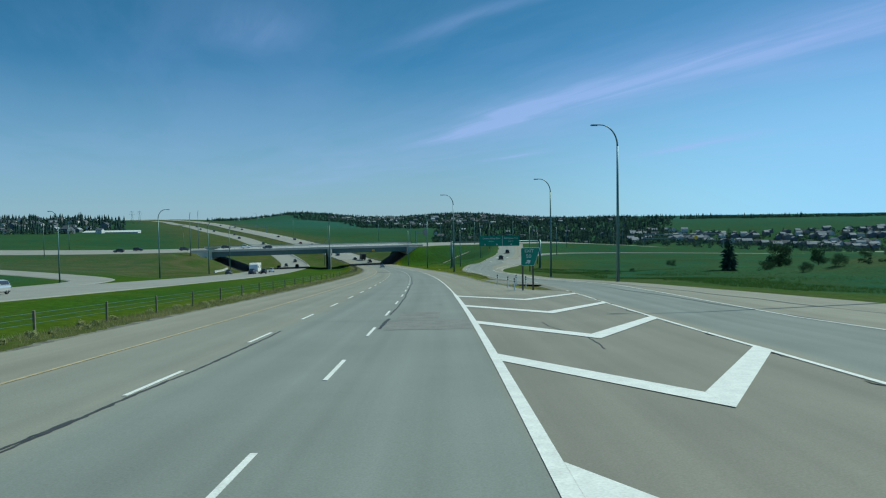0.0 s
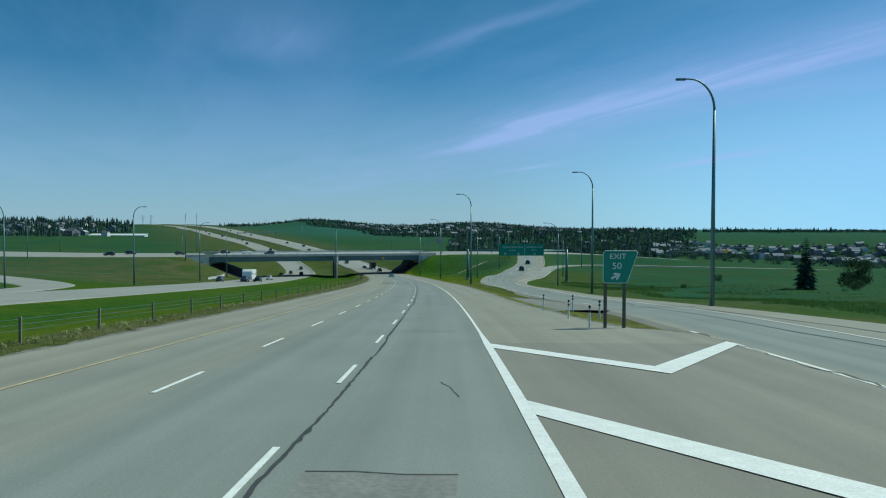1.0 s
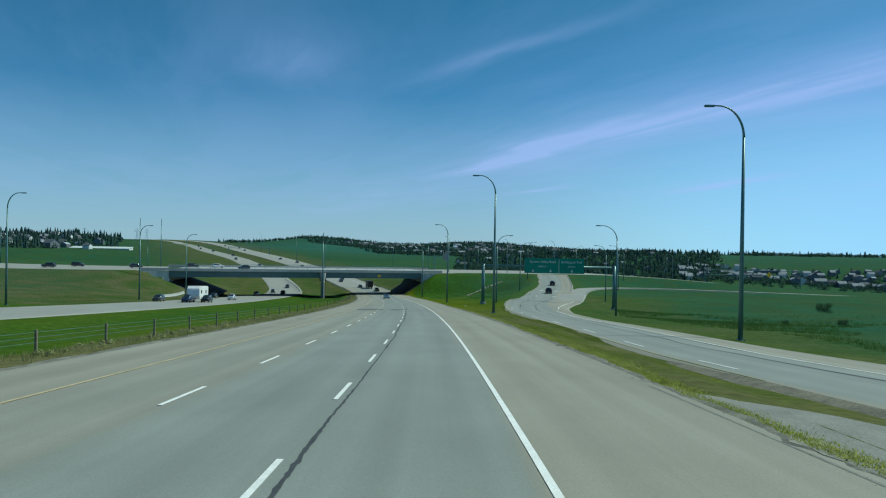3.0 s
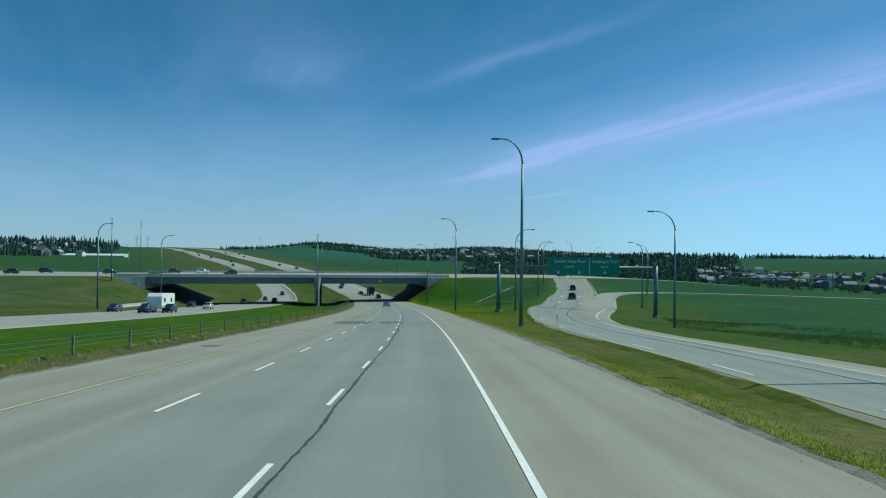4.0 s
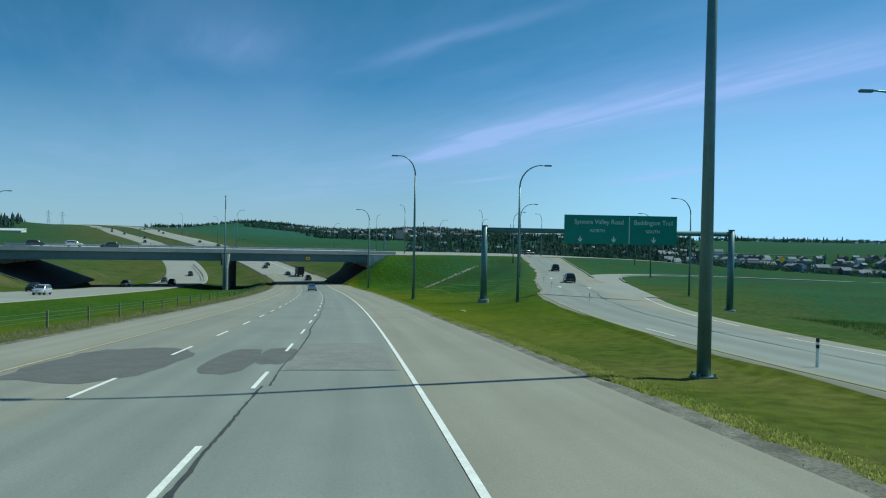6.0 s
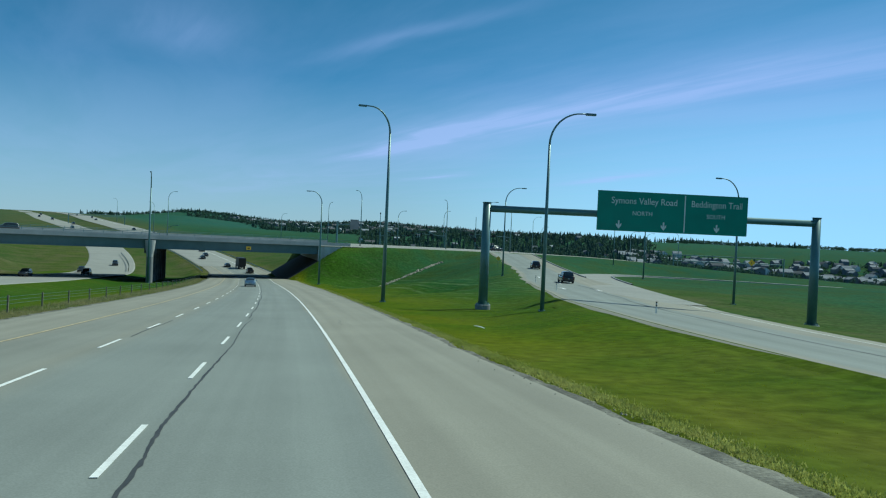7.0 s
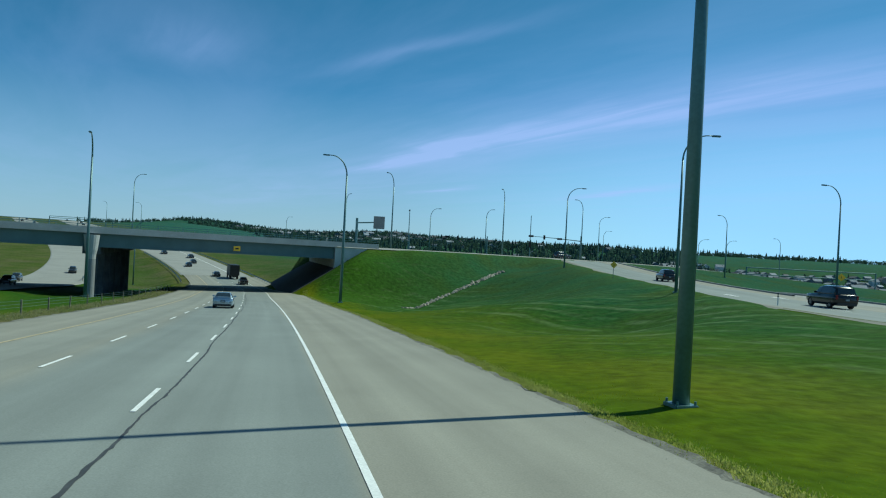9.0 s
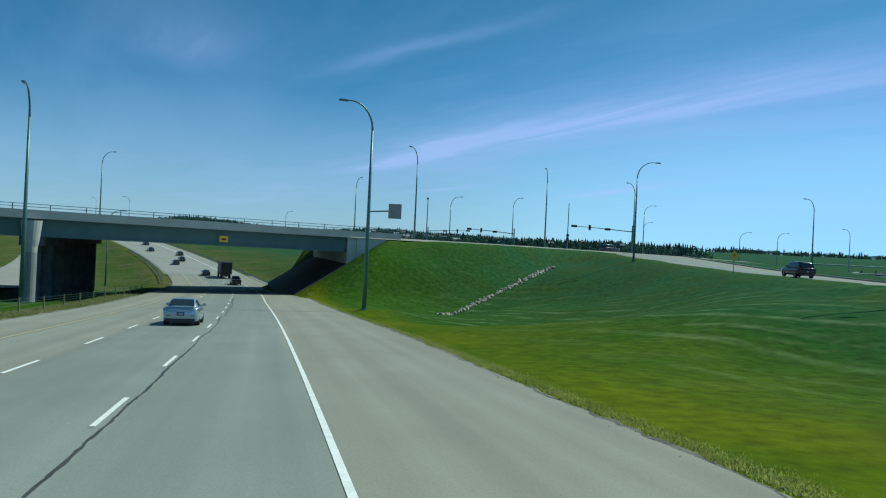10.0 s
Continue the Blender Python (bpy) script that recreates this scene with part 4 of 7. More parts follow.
def blob(s0, s1, lat0, lat1, seed, mat=None):
    """An asphalt repair with uneven edges."""
    rnd = random.Random(seed)
    v = []
    n = 28
    for k in range(n):
        a = 2 * math.pi * k / n
        cx, cy = math.cos(a), math.sin(a)
        e = 0.72
        x, y = math.copysign(abs(cx) ** e, cx), math.copysign(abs(cy) ** e, cy)
        j = rnd.uniform(0.92, 1.06)
        v.append(on_main((s0 + s1) / 2 + y * j * (s1 - s0) / 2, (lat0 + lat1) / 2 + x * j * (lat1 - lat0) / 2, 0.005))
    return raw("asphalt_patch", v, [tuple(range(n))], mat or M_PATCH, road_eb)


blob(185.6, 195, -10.6, -6.7, 1)
blob(187, 194.5, -5.9, -4.5, 2)
blob(189.5, 195, -4.6, -3.4, 3)
patch("asphalt_patch", [(35.5, -3.25), (35.5, -1.45), (39.5, -1.3), (39.5, -3.2)][::-1], M_PATCH_L, road_eb, 0.004)
patch("asphalt_patch", [(30.5, -3.45), (30.6, -0.2), (34.7, -0.12), (34.6, -3.5)][::-1], M_PATCH_L, road_eb, 0.004)
patch("asphalt_patch", [(188.2, -3.4), (188.2, -0.4), (197, -0.4), (197, -3.4)][::-1], M_PATCH_L, road_eb, 0.0045)
blob(150.5, 151.6, -13.2, -12.2, 8)


def ramp_seam(f, s0, s1, width, seed):
    rnd = random.Random(seed)
    k = (RAMP_C[:, 1] > s0) & (RAMP_C[:, 1] < s1)
    p = (RAMP_L + (RAMP_R - RAMP_L) * f)[k]
    p = p + np.column_stack([[rnd.uniform(-0.2, 0.2) for _ in p], np.zeros(len(p)), np.full(len(p), 0.012)])
    w = np.array([width * rnd.uniform(0.4, 1.3) for _ in p])
    return ribbon("tar_seam", p - np.column_stack([w / 2, 0 * w, 0 * w]), p + np.column_stack([w / 2, 0 * w, 0 * w]), M_TAR, ramp)


for k, (f, a, b, w) in enumerate(((0.40, -40, 110, 0.10), (0.50, 95, 300, 0.15), (0.66, 100, 175, 0.07), (0.7, 20, 100, 0.14))):
    ramp_seam(f, a, b, w, k)

# ---------------------------------------------------------------- the bridge
BU = (LEFT_END - RIGHT_END).normalized()
BLEN = (LEFT_END - RIGHT_END).length
BWID = 44.0


def bp(u, v, z):
    """u metres from the right abutment towards the left one, v metres back from the near face."""
    p = RIGHT_END + BU * u + BRIDGE_V * v
    return Vector((p.x, p.y, z + 0.007 * u))


def bslab(bm, u0, u1, v0, v1, z0, z1, lean=0.0):
    c = [bp(u, v, z) for u, v in ((u0, v0), (u1, v0), (u1, v1), (u0, v1)) for z in (z0, z1)]
    vs = [bm.verts.new(x) for x in c]
    for f in ((0, 2, 3, 1), (2, 4, 5, 3), (4, 6, 7, 5), (6, 0, 1, 7), (1, 3, 5, 7), (0, 6, 4, 2)):
        bm.faces.new([vs[i] for i in f])
    return bm


SOF = -1.30       # underside of the girders
bridge = tagged(new("bridge"), "concrete road overpass with dark girders, wall pier and steel railing", "bridge")
bridge["kind"] = "structure"


def bpart(name, mat, slabs, label=""):
    bm = bmesh.new()
    for a in slabs:
        bslab(bm, *a)
    bmesh.ops.recalc_face_normals(bm, faces=bm.faces[:])
    return part(name, bm, mat, bridge, label)


bpart("deck", M_CONC, [(-1, BLEN + 1, -0.6, BWID + 0.6, 1.02, 1.28)], "pale concrete deck slab")
for v in [0.25 + k * (BWID - 1.2) / 11 for k in range(12)]:
    bpart("girder", M_GIRDER, [(0.2, BLEN - 0.2, v, v + 0.35, SOF + 0.2, 1.02), (0.2, BLEN - 0.2, v - 0.2, v + 0.55, SOF, SOF + 0.2)], "dark grey-green girder")
bpart("parapet", M_CONC, [(-9, BLEN + 9, -0.62, -0.30, 0.90, 1.95)], "pale concrete parapet")
bpart("parapet", M_CONC, [(-9, BLEN + 9, BWID + 0.30, BWID + 0.62, 0.90, 1.95)], "pale concrete parapet")
for v0 in (-0.5, BWID + 0.42):
    for z in (2.25, 2.60):
        bpart("rail", M_GALV, [(-9, BLEN + 9, v0, v0 + 0.08, z, z + 0.07)])
    k = 0.0
    while k < BLEN:
        bpart("rail_post", M_GALV, [(k, k + 0.10, v0 - 0.02, v0 + 0.1, 1.95, 2.66)])
        k += 4.0
# wall pier: a row of columns under a cap, in the median
PU = 42.0
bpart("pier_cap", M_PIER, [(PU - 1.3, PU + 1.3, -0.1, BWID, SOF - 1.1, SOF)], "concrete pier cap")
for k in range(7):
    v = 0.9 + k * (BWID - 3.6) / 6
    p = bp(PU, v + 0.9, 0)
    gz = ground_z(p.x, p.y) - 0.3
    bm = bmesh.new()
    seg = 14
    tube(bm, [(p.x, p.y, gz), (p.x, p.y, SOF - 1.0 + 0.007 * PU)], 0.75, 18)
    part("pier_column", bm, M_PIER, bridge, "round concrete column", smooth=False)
bm = bmesh.new()
p = bp(PU, -0.25, 0)
tube(bm, [(p.x, p.y, SOF - 1.6), (p.x, p.y, SOF - 0.9), (p.x, p.y, SOF - 0.1), (p.x, p.y, 0.4), (p.x, p.y, 0.95)], [0.74, 0.78, 0.95, 1.15, 1.2], 18)
part("pier_end", bm, M_CONC, bridge, "pale rounded and flared end of the pier")
bm = bmesh.new()
tube(bm, [(p.x, p.y, ground_z(p.x, p.y) - 0.3), (p.x, p.y, SOF - 1.6)], 0.74, 18)
part("pier_column", bm, M_CONC_D, bridge, "round concrete column")
# abutments, wing walls and the paved slopes below them
for u0, u1, w0, w1 in ((-1.4, 0.15, -9.5, -1.4), (BLEN - 0.15, BLEN + 1.4, BLEN + 1.4, BLEN + 9.5)):
    bpart("abutment", M_WING, [(u0, u1, -0.3, BWID + 0.3, -4.4, 1.0)], "concrete abutment wall")
    bm = bmesh.new()
    near, far = (w1, w0) if u0 < 5 else (w0, w1)
    outline = [(near, -4.4), (near, 0.92), (far, 0.92), (far, 0.3)]
    a = [bm.verts.new(bp(u, -0.62, z)) for u, z in outline]
    b = [bm.verts.new(bp(u, -0.20, z)) for u, z in outline]
    bm.faces.new(a)
    bm.faces.new(b[::-1])
    for i in range(4):
        bm.faces.new((a[i], a[(i + 1) % 4], b[(i + 1) % 4], b[i]))
    bmesh.ops.recalc_face_normals(bm, faces=bm.faces[:])
    part("wing_wall", bm, M_WING, bridge, "pale concrete wing wall")
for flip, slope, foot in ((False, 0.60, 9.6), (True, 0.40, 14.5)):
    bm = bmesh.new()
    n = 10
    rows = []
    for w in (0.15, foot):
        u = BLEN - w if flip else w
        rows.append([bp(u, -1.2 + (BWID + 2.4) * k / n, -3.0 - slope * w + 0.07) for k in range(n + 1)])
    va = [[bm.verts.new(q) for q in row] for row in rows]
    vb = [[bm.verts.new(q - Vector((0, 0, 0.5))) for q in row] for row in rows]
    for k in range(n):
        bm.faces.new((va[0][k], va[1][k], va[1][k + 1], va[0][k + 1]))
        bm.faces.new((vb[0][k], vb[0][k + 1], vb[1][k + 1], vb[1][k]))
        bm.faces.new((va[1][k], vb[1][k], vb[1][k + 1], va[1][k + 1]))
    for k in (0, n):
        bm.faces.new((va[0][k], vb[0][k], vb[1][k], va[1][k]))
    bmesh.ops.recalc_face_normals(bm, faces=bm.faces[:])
    part("slope_paving", bm, M_PAVING, bridge, "concrete slope paving coloured dark for the shade below the deck")

# ---------------------------------------------------------------- street lamps


def lamp(height, reach, r0, label, rise=2.5):
    """Tapered davit pole on a base plate, with a curved arm along -x and a flat luminaire."""
    t = tagged(new("street_lamp"), label, "street lamp", "highway lamps")
    bm = bmesh.new()
    tube(bm, [(0, 0, 0.0), (0, 0, height * 0.5), (0, 0, height)], [r0, r0 * 0.78, r0 * 0.52], 12)
    part("pole", bm, M_GALV, t, smooth=True)
    bm = bmesh.new()
    pts = [(-reach * (1 - math.cos(a)), 0, height + rise * math.sin(a)) for a in (k / 12 * math.pi / 2 for k in range(13))]
    pts += [(-reach - 0.35, 0, height + rise + 0.01)]
    tube(bm, pts, [r0 * 0.52 - k * r0 * 0.017 for k in range(len(pts))], 10)
    part("arm", bm, M_GALV, t, smooth=True)
    bm = bmesh.new()
    box(bm, -reach - 1.15, -reach - 0.3, -0.16, 0.16, height + rise - 0.10, height + rise + 0.07, bevel=0.05)
    part("luminaire", bm, M_GALV, t, "flat grey luminaire")
    bm = bmesh.new()
    box(bm, -r0 * 1.45, r0 * 1.45, -r0 * 1.45, r0 * 1.45, -0.25, 0.04, bevel=0.012)
    part("base_plate", bm, M_GALV, t)
    for sx in (-1, 1):
        for sy in (-1, 1):
            bm = bmesh.new()
            tube(bm, [(sx * r0 * 1.15, sy * r0 * 1.15, 0.0), (sx * r0 * 1.15, sy * r0 * 1.15, 0.13)], 0.03, 6)
            part("bolt", bm, M_GALV, t)
    return t


def stand(t, x, y, turn=0.0, z=None):
    return pose(x, y, ground_z(x, y) + 0.02 if z is None else z, 0, 0, turn)


tall = lamp(16.15, 2.0, 0.20, "tall grey steel davit lamp beside the highway")
tall.matrix_world = stand(tall, 20.9, 91.6)
for x, y, turn, k in ((19.6, 144.0, 0, 0.995), (1.0, 188.2, 5, 1.03), (-8.8, 264.4, 9, 1.013), (-20.8, 342.6, 12, 1.0), (25.2, 42.5, 0, 1.0)):
    copy_thing(tall, stand(tall, x, y, turn) @ Matrix.Scale(k, 4))
mid = lamp(12.8, 2.4, 0.17, "grey steel davit lamp beside the exit ramp")
mid.matrix_world = stand(mid, 22.1, 210.4) @ Matrix.Scale(1.022, 4)
for x, y, turn in ((2.78, 246.2, 180), (11.7, 314.6, 175)):
    copy_thing(mid, stand(mid, x, y, turn) @ Matrix.Scale(0.945, 4))

# ---------------------------------------------------------------- overhead sign gantry
G0, G1 = Vector((-0.08, 256.9, 0)), Vector((30.0, 255.9, 0))
GTOP = 7.45
gantry = tagged(new("sign_gantry"), "grey steel overhead gantry across the exit ramp", "gantry")
for p in (G0, G1):
    z = ground_z(p.x, p.y)
    bm = bmesh.new()
    tube(bm, [(p.x, p.y, z), (p.x, p.y, GTOP + 0.5)], [0.42, 0.36], 18)
    post = part("post", bm, M_GALV, gantry, smooth=True)
    bm = bmesh.new()
    tube(bm, [(p.x, p.y, z - 0.4), (p.x, p.y, z + 0.42), (p.x, p.y, z + 0.46)], [0.68, 0.68, 0.64], 24)
    part("footing", bm, M_CONC_D, gantry, "round concrete footing")
    bm = bmesh.new()
    tube(bm, [(p.x, p.y, z + 0.46), (p.x, p.y, z + 0.52)], 0.60, 20)
    part("base_flange", bm, M_GALV, gantry)
    for k in range(8):
        c, d = 0.52 * math.cos(k * math.pi / 4), 0.52 * math.sin(k * math.pi / 4)
        bm = bmesh.new()
        tube(bm, [(p.x + c, p.y + d, z + 0.52), (p.x + c, p.y + d, z + 0.68)], 0.03, 6)
        part("bolt", bm, M_GALV, gantry)
    bm = bmesh.new()
    tube(bm, [(p.x, p.y, GTOP + 0.5), (p.x, p.y, GTOP + 0.56)], 0.42, 18)
    part("cap", bm, M_GALV, gantry)
bm = bmesh.new()
tube(bm, [(G0.x, G0.y, GTOP), (G1.x, G1.y, GTOP)], 0.30, 16)
part("beam", bm, M_GALV, gantry, smooth=True)

# ---------------------------------------------------------------- signs


def lettering(text, size, m, mat, parent, name="lettering", squeeze=1.0):
    """Raised sheet letters in the built-in font, centred, upright in the x, z plane, facing -y."""
    cu = bpy.data.curves.new("letters", "FONT")
    cu.body, cu.size, cu.align_x, cu.align_y, cu.extrude = text, size, "CENTER", "CENTER", 0.004
    tmp = bpy.data.objects.new("letters", cu)
    scene.collection.objects.link(tmp)
    dg = bpy.context.evaluated_depsgraph_get()
    me = bpy.data.meshes.new_from_object(tmp.evaluated_get(dg))
    bpy.data.objects.remove(tmp)
    bpy.data.curves.remove(cu)
    me.transform(m @ pose(0, 0, 0, 90) @ Matrix.Diagonal((squeeze, 1, 1, 1)))
    me.materials.clear()
    me.materials.append(mat)
    ob = new(name, me)
    ob.parent = parent
    return ob


def sheet(name, outline, y0, y1, mat, parent, label=""):
    bm = bmesh.new()
    prism(bm, outline, y0, y1)
    return part(name, bm, mat, parent, label)


def arrow(name, x, y, z, size, turn, mat, parent):
    c, s = math.cos(radians(turn)), math.sin(radians(turn))
    out = [(-0.10, 0.5), (0.10, 0.5), (0.10, -0.02), (0.34, 0.18), (0.34, -0.10), (0.0, -0.5), (-0.34, -0.10), (-0.34, 0.18), (-0.10, -0.02)]
    pts = [(x + size * (a * c - b * s), z + size * (a * s + b * c)) for a, b in out]
    return sheet(name, pts, y, y - 0.01, mat, parent)


panel = tagged(new("overhead_sign"), "wide green overhead direction sign with white lettering", "road sign")
PX0, PX1, PZ0, PZ1, PY = 9.36, 23.0, 5.98, 9.45, 255.1
sheet("panel", [(PX0, PZ0), (PX1, PZ0), (PX1, PZ1), (PX0, PZ1)], PY, PY + 0.09, M_GREENSIGN, panel)
sheet("divider", [(17.18, PZ0 + 0.12), (17.28, PZ0 + 0.12), (17.28, PZ1 - 0.12), (17.18, PZ1 - 0.12)], PY - 0.012, PY, M_SIGNWHITE, panel, "thin white dividing line")
lettering("Symons Valley Road", 0.80, Matrix.Translation((13.55, PY - 0.008, 8.62)), M_SIGNWHITE, panel, squeeze=0.92)
lettering("NORTH", 0.52, Matrix.Translation((13.4, PY - 0.008, 7.55)), M_SIGNWHITE, panel)
lettering("Beddington Trail", 0.80, Matrix.Translation((20.15, PY - 0.008, 8.60)), M_SIGNWHITE, panel, squeeze=0.88)
lettering("SOUTH", 0.52, Matrix.Translation((20.1, PY - 0.008, 7.55)), M_SIGNWHITE, panel)
for x in (11.3, 15.35, 20.2):
    arrow("down_arrow", x, PY - 0.004, 6.53, 0.72, 0, M_SIGNWHITE, panel)
for x in (10.4, 13.8, 17.2, 20.4, 22.2):
    bm = bmesh.new()
    box(bm, x - 0.06, x + 0.06, PY + 0.09, 256.25, PZ0 + 0.15, PZ1 - 0.1)
    part("hanger", bm, M_GALV, panel)

exit_sign = tagged(new("exit_sign"), "green exit sign with sloping side on two dark posts", "road sign")
EX, EY = 7.5, 63.2
gz = ground_z(EX, EY)
SIGN = [(7.08, 12.08), (7.98, 12.08), (8.06, 12.13), (8.50, 13.40), (8.44, 13.50), (7.08, 13.50), (7.00, 13.42), (7.00, 12.16)]
sheet("panel", SIGN, EY, EY + 0.05, M_GREENSIGN, exit_sign)
for a, b in zip(SIGN, SIGN[1:] + SIGN[:1]):
    bm = bmesh.new()
    tube(bm, [(a[0], EY - 0.006, a[1]), (b[0], EY - 0.006, b[1])], 0.014, 6)
    part("border", bm, M_SIGNWHITE, exit_sign)
lettering("EXIT", 0.34, Matrix.Translation((7.64, EY - 0.006, 13.24)), M_SIGNWHITE, exit_sign, squeeze=1.05)
lettering("50", 0.40, Matrix.Translation((7.60, EY - 0.006, 12.82)), M_SIGNWHITE, exit_sign, squeeze=1.1)
arrow("exit_arrow", 7.56, EY - 0.004, 12.38, 0.46, 118, M_SIGNWHITE, exit_sign)
for x in (7.12, 7.95):
    bm = bmesh.new()
    box(bm, x - 0.065, x + 0.065, EY + 0.05, EY + 0.2, gz - 0.4, 13.2, bevel=0.01)
    part("post", bm, M_WOODPOST, exit_sign, "dark timber post")


def delineator():
    t = tagged(new("delineator_post"), "white flexible marker post with two black bands", "marker post", "ramp marker posts")
    bm = bmesh.new()
    tube(bm, [(0, 0, -0.2), (0, 0, 1.10)], 0.048, 10)
    part("stem", bm, M_SIGNWHITE, t)
    for z0, z1 in ((0.80, 0.91), (0.99, 1.11)):
        bm = bmesh.new()
        tube(bm, [(0, 0, z0), (0, 0, z1)], 0.053, 10)
        part("band", bm, M_BLACK, t, "black band")
    return t


spots = [(6.45, 63.4), (6.37, 69.9), (7.92, 69.4), (5.92, 79.0), (7.82, 78.95), (4.75, 188.9), (9.3, 240.5), (12.3, 280), (14.6, 302)]
d0 = delineator()
d0.matrix_world = pose(*spots[0], ground_z(*spots[0]))
for x, y in spots[1:]:
    copy_thing(d0, pose(x, y, ground_z(x, y), 0, 0, 20 * x))

# a cantilever sign up on the crossing road, seen from behind
cs = tagged(new("cantilever_sign"), "dark square sign on a grey cantilever post", "road sign")
cx, cy = -22.4, 436.0
cz = ground_z(cx, cy)
bm = bmesh.new()
tube(bm, [(cx, cy, cz), (cx, cy, 8.4)], 0.32, 12)
part("post", bm, M_GALV, cs)
bm = bmesh.new()
tube(bm, [(cx, cy, 7.2), (cx + 4.4, cy, 7.5)], 0.17, 10)
part("arm", bm, M_GALV, cs)
bm = bmesh.new()
box(bm, cx + 4.2, cx + 7.0, cy - 0.2, cy - 0.1, 5.9, 9.1, bevel=0.03)
part("panel", bm, M_CONC_D, cs, "dark grey back of the panel")

# yellow clearance plate on the girder
cl = tagged(new("clearance_sign"), "small yellow clearance plate fixed to the girder", "road sign")
q = bp(18.8, -0.55, -0.35)
bm = bmesh.new()
box(bm, -0.6, 0.6, -0.05, 0.0, -0.42, 0.42, bevel=0.02)
plate = part("plate", bm, M_SIGNYELLOW, cl)
bm = bmesh.new()
box(bm, -0.3, 0.3, -0.065, -0.052, -0.12, 0.12)
part("marking", bm, M_BLACK, cl, "black bar marking")
cl.matrix_world = Matrix.Translation(q) @ pose(0, 0, 0, 0, 0, math.degrees(math.atan2(-BU.y, -BU.x)))

# ---------------------------------------------------------------- traffic signals and lamps of the crossing


def signal(reach, label):
    t = tagged(new("traffic_signal"), label, "traffic signal", "crossing signals")
    bm = bmesh.new()
    tube(bm, [(0, 0, 0), (0, 0, 6.6)], [0.2, 0.16], 12)
    part("pole", bm, M_GALV, t)
    bm = bmesh.new()
    tube(bm, [(0, 0, 5.3), (-reach * 0.5, 0, 5.7), (-reach, 0, 5.95)], [0.12, 0.09, 0.06], 10)
    part("mast_arm", bm, M_GALV, t)
    for k, fx in enumerate((0.98, 0.72, 0.42)):
        bm = bmesh.new()
        flat = k != 1
        w, h = (0.62, 0.24) if flat else (0.24, 0.55)
        box(bm, -reach * fx - w, -reach * fx + w, -0.16, 0.16, 5.3 + 0.65 * fx - h, 5.3 + 0.65 * fx + h, bevel=0.05)
        part("signal_head", bm, M_BLACK, t, "dark signal head")
    return t


sig = signal(13.0, "grey steel mast-arm traffic signal at the crossing")
sig.matrix_world = pose(33.9, 429.4, ground_z(33.9, 429.4) - 0.4)
copy_thing(sig, pose(17.0, 477, ground_z(17.0, 477), 0, 0, 6) @ Matrix.Diagonal((1, 1, 1.14, 1)))
copy_thing(sig, pose(-8.0, 458.8, ground_z(-8.0, 458.8) + 0.4, 0, 0, 176) @ Matrix.Scale(0.78, 4))
ped = tagged(new("signal_post"), "short signal post with dark heads at the crossing", "traffic signal")
bm = bmesh.new()
tube(bm, [(0, 0, 0), (0, 0, 11.8)], [0.14, 0.09], 8)
part("pole", bm, M_GALV, ped)
for z in (3.2, 4.0):
    bm = bmesh.new()
    box(bm, -0.3, 0.3, -0.2, 0.2, z - 0.35, z + 0.35, bevel=0.05)
    part("signal_head", bm, M_BLACK, ped)
ped.matrix_world = pose(25.3, 450.7, ground_z(25.3, 450.7))
camera_mast = tagged(new("signal_mast"), "thin grey mast with a small dark box beside the signal", "mast")
bm = bmesh.new()
tube(bm, [(0, 0, 0), (0, 0, 13.0)], [0.16, 0.09], 8)
part("pole", bm, M_GALV, camera_mast)
bm = bmesh.new()
box(bm, -0.28, 0.16, -0.15, 0.15, 12.5, 12.95, bevel=0.04)
part("housing", bm, M_BLACK, camera_mast, "small dark housing")
camera_mast.matrix_world = pose(-8.3, 459.4, ground_z(-8.3, 459.4))

for x, y, turn in ((-1.5, 470.7, 145), (16.3, 476, 125), (-76, 434, 180), (-85.6, 164, 90), (-175, 316, 90), (-196, 376, 90), (-148, 405, 95), (47.8, 346, 15), (-250, 320, 90)):
    copy_thing(mid, stand(mid, x, y, turn))
for x, y, turn, k in ((30.9, 272.4, 15, 0.90), (-14.0, 400, 65, 0.985), (-25.4, 437, 115, 0.855), (11.5, 414, 70, 0.95), (33.9, 428.9, 40, 0.96), (18.6, 384.4, 180, 0.965), (48.3, 462.3, 180, 0.877), (61.9, 409, 25, 0.89),
                      (57.2, 486.7, 180, 0.75), (113, 539, 150, 1.12), (107, 502, 150, 0.93), (104.0, 461, 20, 0.83)):
    copy_thing(mid, stand(mid, x, y, turn) @ Matrix.Scale(k, 4))
copy_thing(mid, stand(mid, -70.0, 412.9, 160, 1.55) @ Matrix.Scale(0.82, 4))
copy_thing(tall, stand(tall, -61.0, 365.5, 104) @ Matrix.Scale(1.34, 4))
for x, y, turn in ( (-79.3, 203, 182), (-140, 640, 20), (-215, 800, 25), (-66, 640, 200)):
    copy_thing(tall, stand(tall, x, y, turn))

for x, y, turn, k in ((-89.6, 273, 185, 1.04), (-97, 322, 188, 1.09), (-119.0, 335.5, 117, 1.04), (-131, 380, 115, 1.04)):
    copy_thing(tall, stand(tall, x, y, turn) @ Matrix.Scale(k, 4))

# warning signs: a large one far off in the valley, a small one beside the ramp


